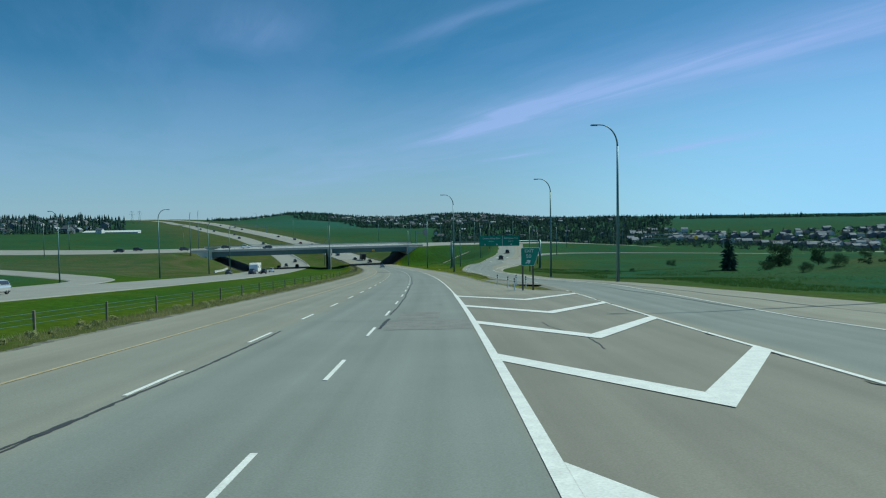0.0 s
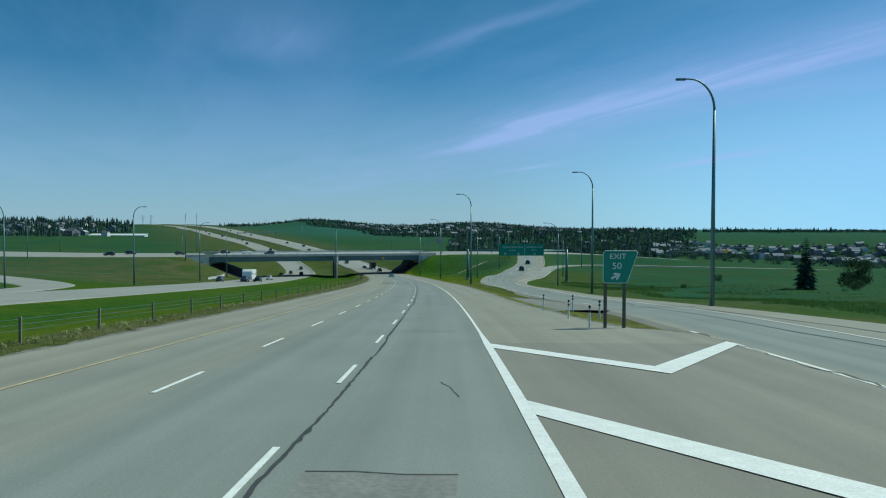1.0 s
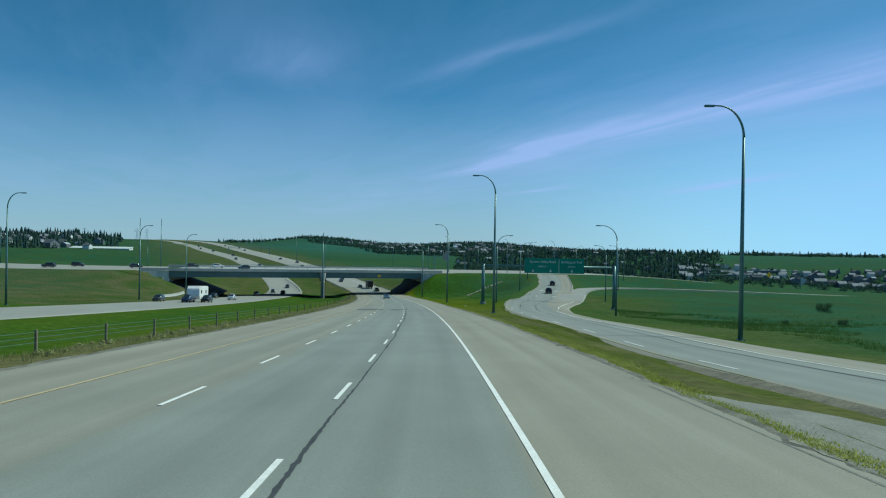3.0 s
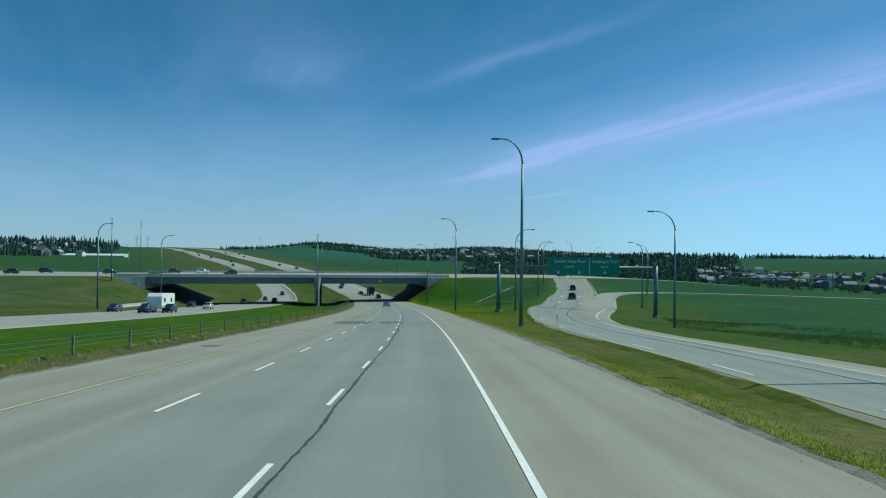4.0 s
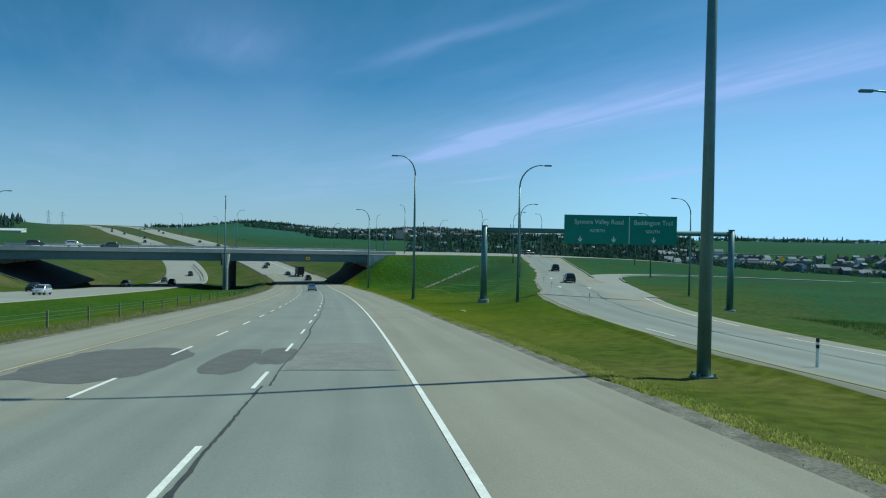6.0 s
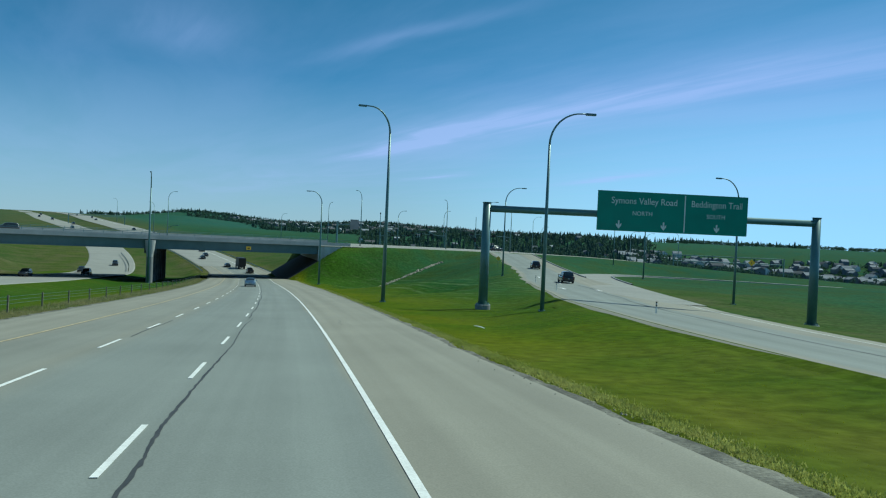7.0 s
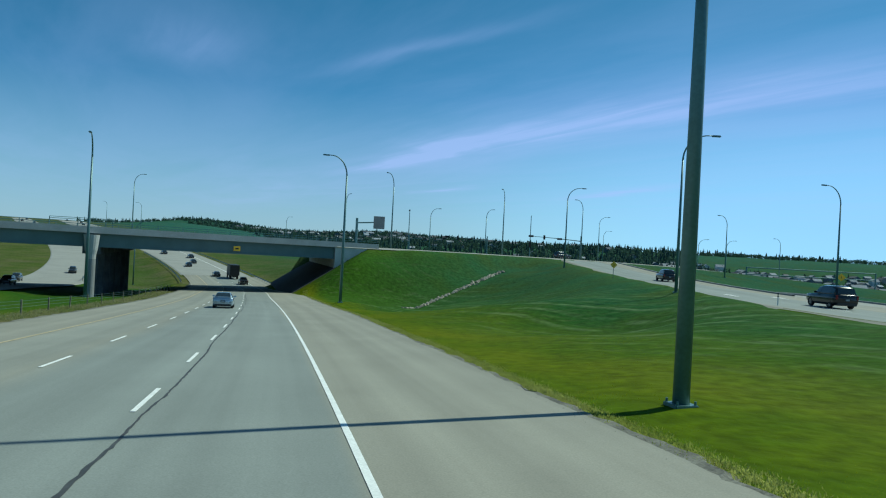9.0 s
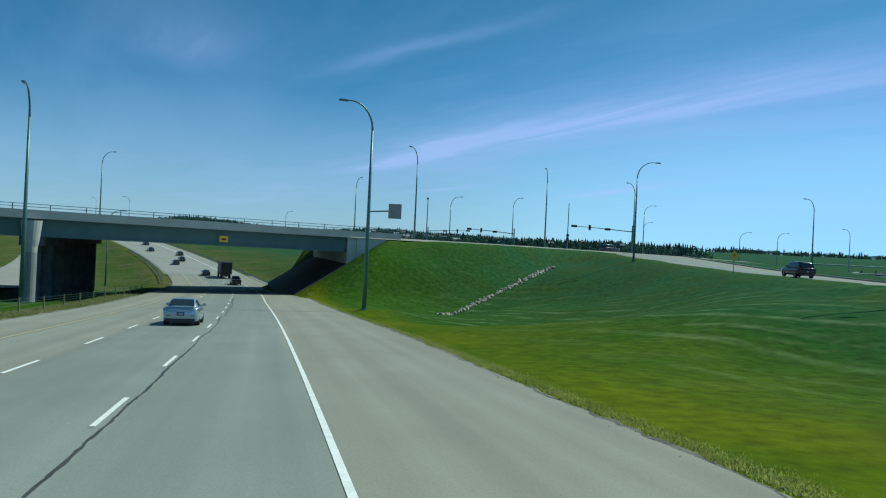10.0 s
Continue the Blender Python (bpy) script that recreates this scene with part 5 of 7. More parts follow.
def diamond_sign(side, height, label):
    t = tagged(new("warning_sign"), label, "road sign")
    h = side * 0.707
    bm = bmesh.new()
    prism(bm, [(0, height - h), (h, height), (0, height + h), (-h, height)], -0.03, 0.0)
    bmesh.ops.bevel(bm, geom=[e for e in bm.edges if abs(e.verts[0].co.x - e.verts[1].co.x) < 1e-4 and abs(e.verts[0].co.z - e.verts[1].co.z) < 1e-4], offset=side * 0.06, segments=3, affect="EDGES")
    part("panel", bm, M_SIGNYELLOW, t, "yellow diamond panel")
    bm = bmesh.new()
    k = side * 0.16
    prism(bm, [(-k * 0.3, height - k), (k * 0.3, height - k), (k * 0.3, height + k), (-k * 0.3, height + k)], -0.045, -0.032)
    part("marking", bm, M_BLACK, t, "black bar marking")
    bm = bmesh.new()
    tube(bm, [(0, 0.05, -0.3), (0, 0.05, height + h * 0.6)], 0.02 + side * 0.025, 8)
    part("post", bm, M_GALV, t, "thin steel post")
    return t


big = diamond_sign(2.4, max(3.0, -1.2 - ground_z(173, 536)), "large yellow diamond warning sign standing in the valley")
big.matrix_world = pose(173, 536, ground_z(173, 536), 0, 0, -25)
small = diamond_sign(0.75, 1.95, "small yellow diamond warning sign beside the ramp")
small.matrix_world = pose(16.6, 348.6, ground_z(16.6, 348.6), 0, 0, 5)

# concrete barrier at the foot of the left-hand bank
barrier = tagged(new("concrete_barrier"), "pale concrete barrier at the foot of the bank", "barrier")
for k in range(9):
    a, b = on_main(307 + 4 * k, -72.6), on_main(310.9 + 4 * k, -72.6)
    d = (b - a).normalized()
    w = Vector((d.y, -d.x, 0))
    bm = bmesh.new()
    vs = []
    for q in (a, b):
        z = ground_z(q.x, q.y) - 0.3
        vs.append([bm.verts.new(Vector((q.x, q.y, z)) + w * o + Vector((0, 0, h))) for o, h in ((-0.3, 0), (0.3, 0), (0.28, 0.4), (0.1, 0.6), (0.08, 1.1), (-0.08, 1.1), (-0.1, 0.6), (-0.28, 0.4))])
    bm.faces.new(vs[0][::-1])
    bm.faces.new(vs[1])
    for i in range(8):
        bm.faces.new((vs[0][i], vs[0][(i + 1) % 8], vs[1][(i + 1) % 8], vs[1][i]))
    bmesh.ops.recalc_face_normals(bm, faces=bm.faces[:])
    part("barrier_segment", bm, M_CONC, barrier)

# sign gantry over the distant highway
far_gantry = tagged(new("sign_gantry"), "distant grey gantry over the highway on the hill", "gantry")
FS = float(np.interp(742, MAIN[:, 1], MAIN_S)) - S0
a, b = on_main(FS, 2.5), on_main(FS, -34)
for p in (a, b):
    bm = bmesh.new()
    tube(bm, [(p.x, p.y, ground_z(p.x, p.y) - 0.5), (p.x, p.y, a.z + 6.6)], 0.28, 10)
    part("post", bm, M_GALV, far_gantry)
for z in (5.6, 6.6):
    bm = bmesh.new()
    tube(bm, [(a.x, a.y, a.z + z), (b.x, b.y, a.z + z)], 0.16, 8)
    part("beam", bm, M_GALV, far_gantry)

valley_gantry = tagged(new("sign_gantry"), "distant grey truss gantry over the road in the valley", "gantry")
for x in (139.0, 197.0):
    bm = bmesh.new()
    tube(bm, [(x, 549, ground_z(x, 549) - 0.5), (x, 549, 1.1)], 0.3, 10)
    part("post", bm, M_GALV, valley_gantry)
for z in (-2.0, 0.9):
    bm = bmesh.new()
    tube(bm, [(139, 549, z), (197, 549, z)], 0.22, 8)
    part("beam", bm, M_GALV, valley_gantry)

# ---------------------------------------------------------------- cable fence in the median
M_WEATHER = material("weathered_post", (0.20, 0.185, 0.13), 0.85, metal=0.0, var=0.25, scale=2, fine=0.15, coords="Object")
fence = tagged(new("cable_fence"), "weathered timber posts with thin steel cables along the median", "fence")
bmf = bmesh.new()
box(bmf, -0.045, 0.045, -0.05, 0.05, -0.3, 0.98, bevel=0.006)
post_mesh = bpy.data.meshes.new("fence_post")
bmf.to_mesh(post_mesh)
bmf.free()
post_mesh.materials.append(M_WEATHER)
FENCE_LAT = -16.9
heads = {z: [] for z in (0.48, 0.68, 0.88)}
for k in range(64):
    s = 1.0 + 6.25 * k
    p = on_main(s, FENCE_LAT)
    z = ground_z(p.x, p.y)
    ob = new("post", post_mesh)
    ob.parent = fence
    ob.matrix_world = pose(p.x, p.y, z, random.uniform(-1.5, 1.5), random.uniform(-1.5, 1.5), 8)
    for h in heads:
        heads[h].append((p.x, p.y, z + h))
for h, pts in heads.items():
    bm = bmesh.new()
    tube(bm, pts, 0.008, 5)
    part("cable", bm, M_GALV, fence)

# guard rails beyond the bridge


def guard_rail(lat, s0, s1):
    g = tagged(new("guard_rail"), "weathered steel guard rail on posts beyond the bridge", "guard rail", "guard rails")
    n = int((s1 - s0) / 4)
    pts = [on_main(s0 + (s1 - s0) * k / n, lat) for k in range(n + 1)]
    pts = [Vector((p.x, p.y, max(p.z - 0.2, ground_z(p.x, p.y)))) for p in pts]
    bm = bmesh.new()
    rows = []
    for off, z in ((0, 0.45), (0.05, 0.52), (0, 0.6), (0.05, 0.68), (0, 0.76)):
        rows.append([bm.verts.new(p + Vector((off, 0, z))) for p in pts])
    for a, b in zip(rows, rows[1:]):
        for k in range(n):
            bm.faces.new((a[k], a[k + 1], b[k + 1], b[k]))
    part("beam", bm, M_GALV, g)
    for p in pts:
        ob = new("post", post_mesh)
        ob.parent = g
        ob.matrix_world = Matrix.Translation(p + Vector((0.12, 0, -0.1)))


guard_rail(5.2, 440, 640)
guard_rail(-16.5, 436, 560)
guard_rail(-38, 440, 520)

# ---------------------------------------------------------------- rock chute on the embankment
M_ROCK = material("pale_rock", (0.34, 0.315, 0.25), 0.9, var=0.2, scale=1.5, fine=0.2, coords="Object", per_object=0.25, bump=0.3)
chute = tagged(new("rock_chute"), "pale broken rocks lining a drain down the grass bank", "rocks")
rock_meshes = []
for k in range(4):
    bm = bmesh.new()
    bmesh.ops.create_icosphere(bm, subdivisions=1, radius=0.5)
    for v in bm.verts:
        v.co *= random.uniform(0.7, 1.25)
        v.co.z *= 0.65
    me = bpy.data.meshes.new("rock")
    bm.to_mesh(me)
    bm.free()
    me.materials.append(M_ROCK)
    rock_meshes.append(me)
for k in range(270):
    f = -0.06 + 1.06 * (k + random.random()) / 270
    w = 0.34 + 0.6 * max(0.0, 0.08 - f)
    x = -10.2 + 18.9 * f + random.gauss(0, w)
    y = 372.6 + 21.8 * f + random.gauss(0, w * 0.6)
    ob = new("rock", random.choice(rock_meshes))
    ob.parent = chute
    ob.matrix_world = pose(x, y, ground_z(x, y) + 0.05, random.uniform(0, 40), random.uniform(0, 40), random.uniform(0, 360)) @ Matrix.Scale(random.uniform(0.3, 0.75), 4)

# ---------------------------------------------------------------- rough grass
M_BLADE = foliage("dry_blades", (0.25, 0.26, 0.10), (0.40, 0.37, 0.20), through=0.6)
M_BLADE_G = foliage("green_blades", (0.17, 0.24, 0.012), (0.27, 0.29, 0.03), through=0.6)


def tufts(name, spots, lo, hi, mat, label, broad=1.0):
    """Blades of rough grass, three to a tuft, on the ground at the given spots."""
    rnd = random.Random(len(spots))
    verts, faces = [], []
    for x, y, *level in spots:
        z = (level[0] if level else ground_z(x, y)) - 0.03
        for _ in range(7):
            a, h = rnd.uniform(0, 6.28), rnd.uniform(lo, hi)
            w, r = broad * (rnd.uniform(0.006, 0.014) + h * 0.02), rnd.uniform(0.02, 0.3)
            bx, by = x + r * math.cos(a * 3), y + r * math.sin(a * 3)
            lx, ly = rnd.gauss(0, h * 0.35), rnd.gauss(0, h * 0.35)
            n = len(verts)
            verts += [(bx - w * math.cos(a), by - w * math.sin(a), z), (bx + w * math.cos(a), by + w * math.sin(a), z), (bx + lx, by + ly, z + h)]
            faces.append((n, n + 1, n + 2))
    ob = raw(name, verts, faces, mat)
    return tagged(ob, label, "grass", kind="stuff")


rg = random.Random(5)


def along(n, s0, s1, lat):
    out = []
    for _ in range(n):
        p = on_main(rg.uniform(s0, s1), lat())
        out.append((p.x, p.y))
    return out


tufts("tall_grass", along(6500, -5, 380, lambda: rg.gauss(-16.7, 0.9)), 0.06, 0.26, M_BLADE, "dry tall grass growing along the median fence")
tufts("verge_grass", along(14000, 110, 345, lambda: 5.6 + abs(rg.gauss(0, 1.3))), 0.02, 0.055, M_BLADE_G, "short dry grass at the edge of the gravel")
tufts("bank_grass", along(22000, 110, 345, lambda: rg.uniform(5.8, 17)), 0.02, 0.05, M_BLADE_G, "short green grass on the bank")


def fringe(n, s0, s1):
    """Spots in the dry strip just outside the gravel."""
    out = []
    for _ in range(n):
        q = rg.uniform(s0, s1)
        thin = 0.5 + 0.5 * noise.noise(Vector((q * 0.25, 0, 2)))
        d = abs(rg.gauss(0.0, 0.22 + 0.30 * thin)) - 0.10
        p = on_main(q, float(np.interp(q, near_s, sh_out + gap)) + d)
        out.append((p.x, p.y, max(ground_z(p.x, p.y), p.z - 0.01 - 0.12 * max(0.0, d + 0.1))))
    return out


def field_spots(n):
    """Spots of long grass out in the field beyond the mown strip of the ramp."""
    out = []
    while len(out) < n:
        y = rg.uniform(70, 235)
        x = float(np.interp(y, RAMP_R[:, 1], RAMP_R[:, 0])) + 9 + abs(rg.gauss(0, 14))
        if noise.noise(Vector((x * 0.07, y * 0.07, 4))) > -0.12:
            out.append((x, y))
    return out


M_LONG = foliage("long_grass", (0.045, 0.110, 0.030), (0.085, 0.150, 0.035), through=0.5)
tufts("long_grass", field_spots(9000), 0.12, 0.42, M_LONG, "long rough green grass in the field beside the ramp")
M_STRAW = foliage("dry_straw", (0.30, 0.34, 0.07), (0.42, 0.42, 0.13), through=0.5)
tufts("dry_fringe", fringe(30000, 64, 380), 0.02, 0.075, M_STRAW, "pale dry grass fringe at the edge of the gravel", 1.3)

# a strip of pale plastic lying in the grass
bm = bmesh.new()
rows = []
for k in range(9):
    f = k / 8 - 0.5
    half = 0.042 * (1.0 - 0.55 * abs(2 * f) ** 3)
    zc = 0.09 - 0.16 * f * f
    rows.append([bm.verts.new((1.15 * f, s * half + 0.10 * f * f, zc + dz)) for s, dz in ((-1, 0.0), (1, 0.012), (1, 0.032), (-1, 0.02))])
for a, b in zip(rows, rows[1:]):
    for j in range(4):
        bm.faces.new((a[j], b[j], b[(j + 1) % 4], a[(j + 1) % 4]))
bm.faces.new(rows[0])
bm.faces.new(rows[-1][::-1])
strip = part("plastic_strip", bm, M_SIGNWHITE)
strip.matrix_world = pose(-3.78, 233.3, ground_z(-3.78, 233.3) - 0.03, 0, 0, -66)
tagged(strip, "bent strip of white plastic litter lying on the grass", "litter")

# ---------------------------------------------------------------- vehicles
M_GLASS = material("car_glass", (0.02, 0.028, 0.03), 0.06, var=0.1, coords="Object", spec=0.8)
M_TAIL = material("tail_lamp", (0.17, 0.015, 0.018), 0.2, var=0.1, coords="Object")
M_HEAD = material("head_lamp", (0.62, 0.64, 0.65), 0.15, var=0.05, coords="Object")
M_RIM = material("alloy_rim", (0.45, 0.46, 0.47), 0.3, metal=0.8, var=0.1, coords="Object")
M_PLATE = material("plate", (0.26, 0.31, 0.33), 0.5, var=0.1, coords="Object")
M_TRIM = material("dark_trim", (0.02, 0.021, 0.022), 0.5, var=0.1, coords="Object")
PAINTS = {n: material(n + "_paint", c, 0.24, metal=0.55, var=0.04, scale=0.6, fine=0.02, coords="Object", coat=0.5)
          for n, c in (("silver", (0.33, 0.42, 0.49)), ("white", (0.72, 0.73, 0.73)), ("black", (0.016, 0.017, 0.019)), ("grey", (0.060, 0.066, 0.072)), ("blue", (0.03, 0.05, 0.10)), ("red", (0.20, 0.03, 0.025)))}


def loft(bm, rings):
    """A closed skin through rings of equal size."""
    vs = [[bm.verts.new(p) for p in r] for r in rings]
    n = len(vs[0])
    for a, b in zip(vs, vs[1:]):
        for k in range(n):
            bm.faces.new((a[k], a[(k + 1) % n], b[(k + 1) % n], b[k]))
    bm.faces.new(vs[0][::-1])
    bm.faces.new(vs[-1])
    bmesh.ops.recalc_face_normals(bm, faces=bm.faces[:])
    return bm


def ring(y, w, zb, zt, crown=0.03, belt=0.62):
    zm = zb + (zt - zb) * belt
    half = [(w * 0.80, zb), (w * 0.95, zb + 0.06), (w * 0.985, zb + 0.25 * (zt - zb)), (w, zm), (w * 0.97, zt - 0.10 * (zt - zb)), (w * 0.90, zt - 0.01), (w * 0.5, zt + crown)]
    return [(x, y, z) for x, z in half] + [(-x, y, z) for x, z in half[::-1]]


def cabin_ring(y, wb, wt, zb, zt):
    half = [(wb, zb), (wb * 0.55 + wt * 0.45, zb + 0.45 * (zt - zb)), (wt, zt - 0.07), (wt * 0.82, zt - 0.012), (wt * 0.4, zt + 0.012)]
    return [(x, y, z) for x, z in half] + [(-x, y, z) for x, z in half[::-1]]


def quad(bm, pts, push=(0, 0, 0)):
    bm.faces.new([bm.verts.new(Vector(p) + Vector(push)) for p in pts])
    return bm


KINDS = {
    # body stations: y, half width, sill, top; cabin stations: y, half width below, half width above, foot, top; wheel positions and radius
    "sedan": dict(body=[(-2.44, 0.74, 0.42, 0.84), (-2.36, 0.86, 0.30, 0.98), (-2.05, 0.91, 0.22, 1.03), (-1.40, 0.935, 0.19, 1.00), (0.0, 0.935, 0.18, 0.97), (1.10, 0.93, 0.19, 0.95),
                        (1.75, 0.91, 0.22, 0.88), (2.25, 0.84, 0.28, 0.76), (2.45, 0.66, 0.40, 0.66)],
                  cabin=[(-1.98, 0.74, 0.70, 0.98, 1.03), (-1.22, 0.80, 0.60, 0.97, 1.40), (-0.75, 0.82, 0.61, 0.96, 1.45), (0.1, 0.82, 0.60, 0.95, 1.44), (0.55, 0.81, 0.58, 0.95, 1.35),
                         (1.35, 0.74, 0.68, 0.92, 0.97)], wheels=(-1.42, 1.40, 0.33), track=0.80),
    "suv": dict(body=[(-2.30, 0.80, 0.48, 0.98), (-2.22, 0.90, 0.36, 1.08), (-1.9, 0.94, 0.30, 1.10), (-1.2, 0.95, 0.27, 1.08), (0.3, 0.95, 0.27, 1.06), (1.2, 0.94, 0.28, 1.04), (1.9, 0.91, 0.32, 0.98),
                      (2.25, 0.82, 0.42, 0.86)],
                cabin=[(-2.2, 0.80, 0.74, 1.05, 1.10), (-1.98, 0.82, 0.70, 1.06, 1.62), (-1.4, 0.85, 0.68, 1.05, 1.73), (0.0, 0.85, 0.67, 1.04, 1.73), (0.45, 0.84, 0.65, 1.03, 1.62), (1.2, 0.78, 0.72, 1.0, 1.05)],
                wheels=(-1.35, 1.40, 0.37), track=0.82),
    "pickup": dict(body=[(-2.9, 0.90, 0.55, 1.10), (-2.8, 0.95, 0.46, 1.20), (-1.2, 0.97, 0.40, 1.20), (0.2, 0.97, 0.38, 1.18), (1.6, 0.97, 0.38, 1.15), (2.5, 0.95, 0.42, 1.08), (2.85, 0.86, 0.52, 0.95)],
                   cabin=[(-0.95, 0.86, 0.80, 1.14, 1.20), (-0.85, 0.87, 0.72, 1.14, 1.78), (-0.4, 0.88, 0.70, 1.13, 1.86), (0.7, 0.88, 0.69, 1.12, 1.85), (1.0, 0.87, 0.68, 1.12, 1.74), (1.7, 0.82, 0.76, 1.08, 1.14)],
                   wheels=(-1.75, 1.85, 0.40), track=0.84),
}


def vehicle(kind, paint, label, name):
    k = KINDS[kind]
    t = tagged(new(name), label, "car" if kind == "sedan" else kind.upper() if kind == "suv" else "pickup truck")
    pm = PAINTS[paint]
    bm = loft(bmesh.new(), [ring(y, w, a, b) for y, w, a, b in k["body"]])
    body = part("body", bm, pm, t, smooth=True)
    c = k["cabin"]
    cab = part("cabin", loft(bmesh.new(), [cabin_ring(*s) for s in c]), pm, t, smooth=True)

    def at(i, f):
        """A point on the skin of cabin station i, f from its foot (0) to the roof edge (1)."""
        y, wb, wt, zb, zt = c[i]
        return (wb + (wt - wb) * f, y, zb + (zt - 0.07 - zb) * f)
    # rear and front screens
    for i, j, s, nm in ((0, 1, -1, "rear_window"), (5, 4, 1, "windscreen")):
        a, b = c[i], c[j]
        w0, w1 = a[2] * 0.93, b[2] * 0.90
        y0, y1 = a[0] + (b[0] - a[0]) * 0.10, b[0] - (b[0] - a[0]) * 0.06
        z0, z1 = a[4] + (b[4] - a[4]) * 0.10, b[4] - (b[4] - a[4]) * 0.06
        bm = bmesh.new()
        quad(bm, [(-w0, y0, z0), (w0, y0, z0), (w1, y1, z1), (-w1, y1, z1)] if s < 0 else [(w0, y0, z0), (-w0, y0, z0), (-w1, y1, z1), (w1, y1, z1)], (0, s * 0.022, 0.022))
        r = bmesh.ops.extrude_face_region(bm, geom=bm.faces[:])
        bmesh.ops.translate(bm, vec=(0, -s * 0.012, -0.012), verts=[v for v in r["geom"] if isinstance(v, bmesh.types.BMVert)])
        part(nm, bm, M_GLASS, cab, "dark tinted glass")
    for sx in (-1, 1):
        for i, j, f0, f1 in ((1, 2, 0.18, 0.0), (2, 3, 0.03, 0.03), (3, 4, 0.03, -0.55)):
            if kind == "pickup" and i == 1:
                continue
            pts = []
            for st, fz, fy in ((i, 0.14, f0), (j, 0.14, -f1), (j, 0.90, -f1 * 0.3), (i, 0.90, f0 * 0.3)):
                x, y, z = at(st, fz)
                y += fy * (c[j][0] - c[i][0])
                pts.append((sx * (x + 0.018), y, z + 0.004))
            bm = bmesh.new()
            quad(bm, pts if sx > 0 else pts[::-1])
            part("side_window", bm, M_GLASS, cab, "dark tinted glass")
        yb = k["body"][0][0]
        zt = k["body"][1][3]
        w = k["body"][1][1]
        bm = bmesh.new()
        if kind == "sedan":
            prism(bm, [(sx * x, z) for x, z in ((0.46, zt - 0.06), (0.88, zt - 0.04), (0.90, zt - 0.15), (0.84, zt - 0.24), (0.66, zt - 0.25))], yb + 0.015, yb + 0.42)
            bmesh.ops.bevel(bm, geom=bm.edges[:], offset=0.018, segments=2, affect="EDGES")
            for q in bm.verts:
                q.co.y += 0.32 * max(0.0, abs(q.co.x) - 0.62) + 0.28 * max(0.0, q.co.z - zt + 0.14)
        else:
            box(bm, sx * (w - 0.12) - 0.09, sx * (w - 0.12) + 0.09, yb - 0.02, yb + 0.15, zt - 0.38, zt - 0.02, bevel=0.03)
        part("tail_light", bm, M_TAIL, body, "red tail light")
        yf = k["body"][-1][0]
        wf = k["body"][-2][1]
        bm = bmesh.new()
        box(bm, sx * (wf - 0.22) - 0.18, sx * (wf - 0.22) + 0.18, yf - 0.30, yf - 0.06, k["body"][-1][3] - 0.06, k["body"][-1][3] + 0.08, bevel=0.03)
        part("head_light", bm, M_HEAD, body, "clear headlight")
        x, y, z = at(4, 0.15)
        bm = bmesh.new()
        box(bm, sx * (x + 0.20) - 0.11, sx * (x + 0.20) + 0.11, y - 0.06, y + 0.10, z - 0.02, z + 0.14, bevel=0.035)
        box(bm, sx * (x + 0.06) - 0.06, sx * (x + 0.06) + 0.06, y, y + 0.05, z, z + 0.05)
        part("mirror", bm, pm, t, "door mirror")
    y0, w0 = k["body"][0][0], k["body"][1][1]
    z0 = k["body"][0][2]
    bm = bmesh.new()
    box(bm, -w0 * 0.84, w0 * 0.84, y0 - 0.014, y0 + 0.3, z0 - 0.22, z0 - (0.03 if kind == "sedan" else -0.05), bevel=0.03)
    part("lower_bumper", bm, M_TRIM, body, "black lower bumper")
    bm = bmesh.new()
    zp = z0 + 0.22
    box(bm, -0.19, 0.19, y0 - 0.03, y0 + 0.05, zp - 0.09, zp + 0.09, bevel=0.01)
    plate = part("plate_recess", bm, M_TRIM, body, "dark plate recess")
    bm = bmesh.new()
    box(bm, -0.14, 0.14, y0 - 0.040, y0 - 0.031, zp - 0.065, zp + 0.065)
    part("plate", bm, M_PLATE, body, "plain pale plate")
    if kind == "sedan":
        for sx in (-1, 1):
            bm = bmesh.new()
            box(bm, sx * 0.62 - 0.11, sx * 0.62 + 0.11, y0 - 0.012, y0 + 0.12, z0 + 0.12, z0 + 0.155, bevel=0.01)
            part("reflector", bm, M_TRIM, body, "dark bumper slot")
            bm = bmesh.new()
            tube(bm, [(sx * 0.55, y0 - 0.04, z0 - 0.10), (sx * 0.55, y0 + 0.25, z0 - 0.10)], 0.035, 10)
            part("exhaust", bm, M_TRIM, body)
        bm = bmesh.new()
        prism(bm, [(-0.012, 1.43), (0.012, 1.43), (0.006, 1.50), (-0.006, 1.50)], -1.05, -0.88)
        part("antenna_fin", bm, pm, cab)
        bm = bmesh.new()
        box(bm, -0.66, 0.66, -2.42, -2.16, 1.005, 1.04, bevel=0.014)
        part("boot_lip", bm, pm, body, "boot lid lip")
        bm = bmesh.new()
        prism(bm, [(-0.44, 0.76), (0.44, 0.76), (0.62, 0.84), (0.66, 0.995), (-0.66, 0.995), (-0.62, 0.84)], -2.474, -2.30)
        for v in bm.verts:
            if v.co.y < -2.4:
                v.co.y += 0.42 * max(0.0, v.co.z - 0.80)
        part("boot_lid", bm, pm, body, "boot lid panel in darker reflection")
    rear, front, r = k["wheels"]
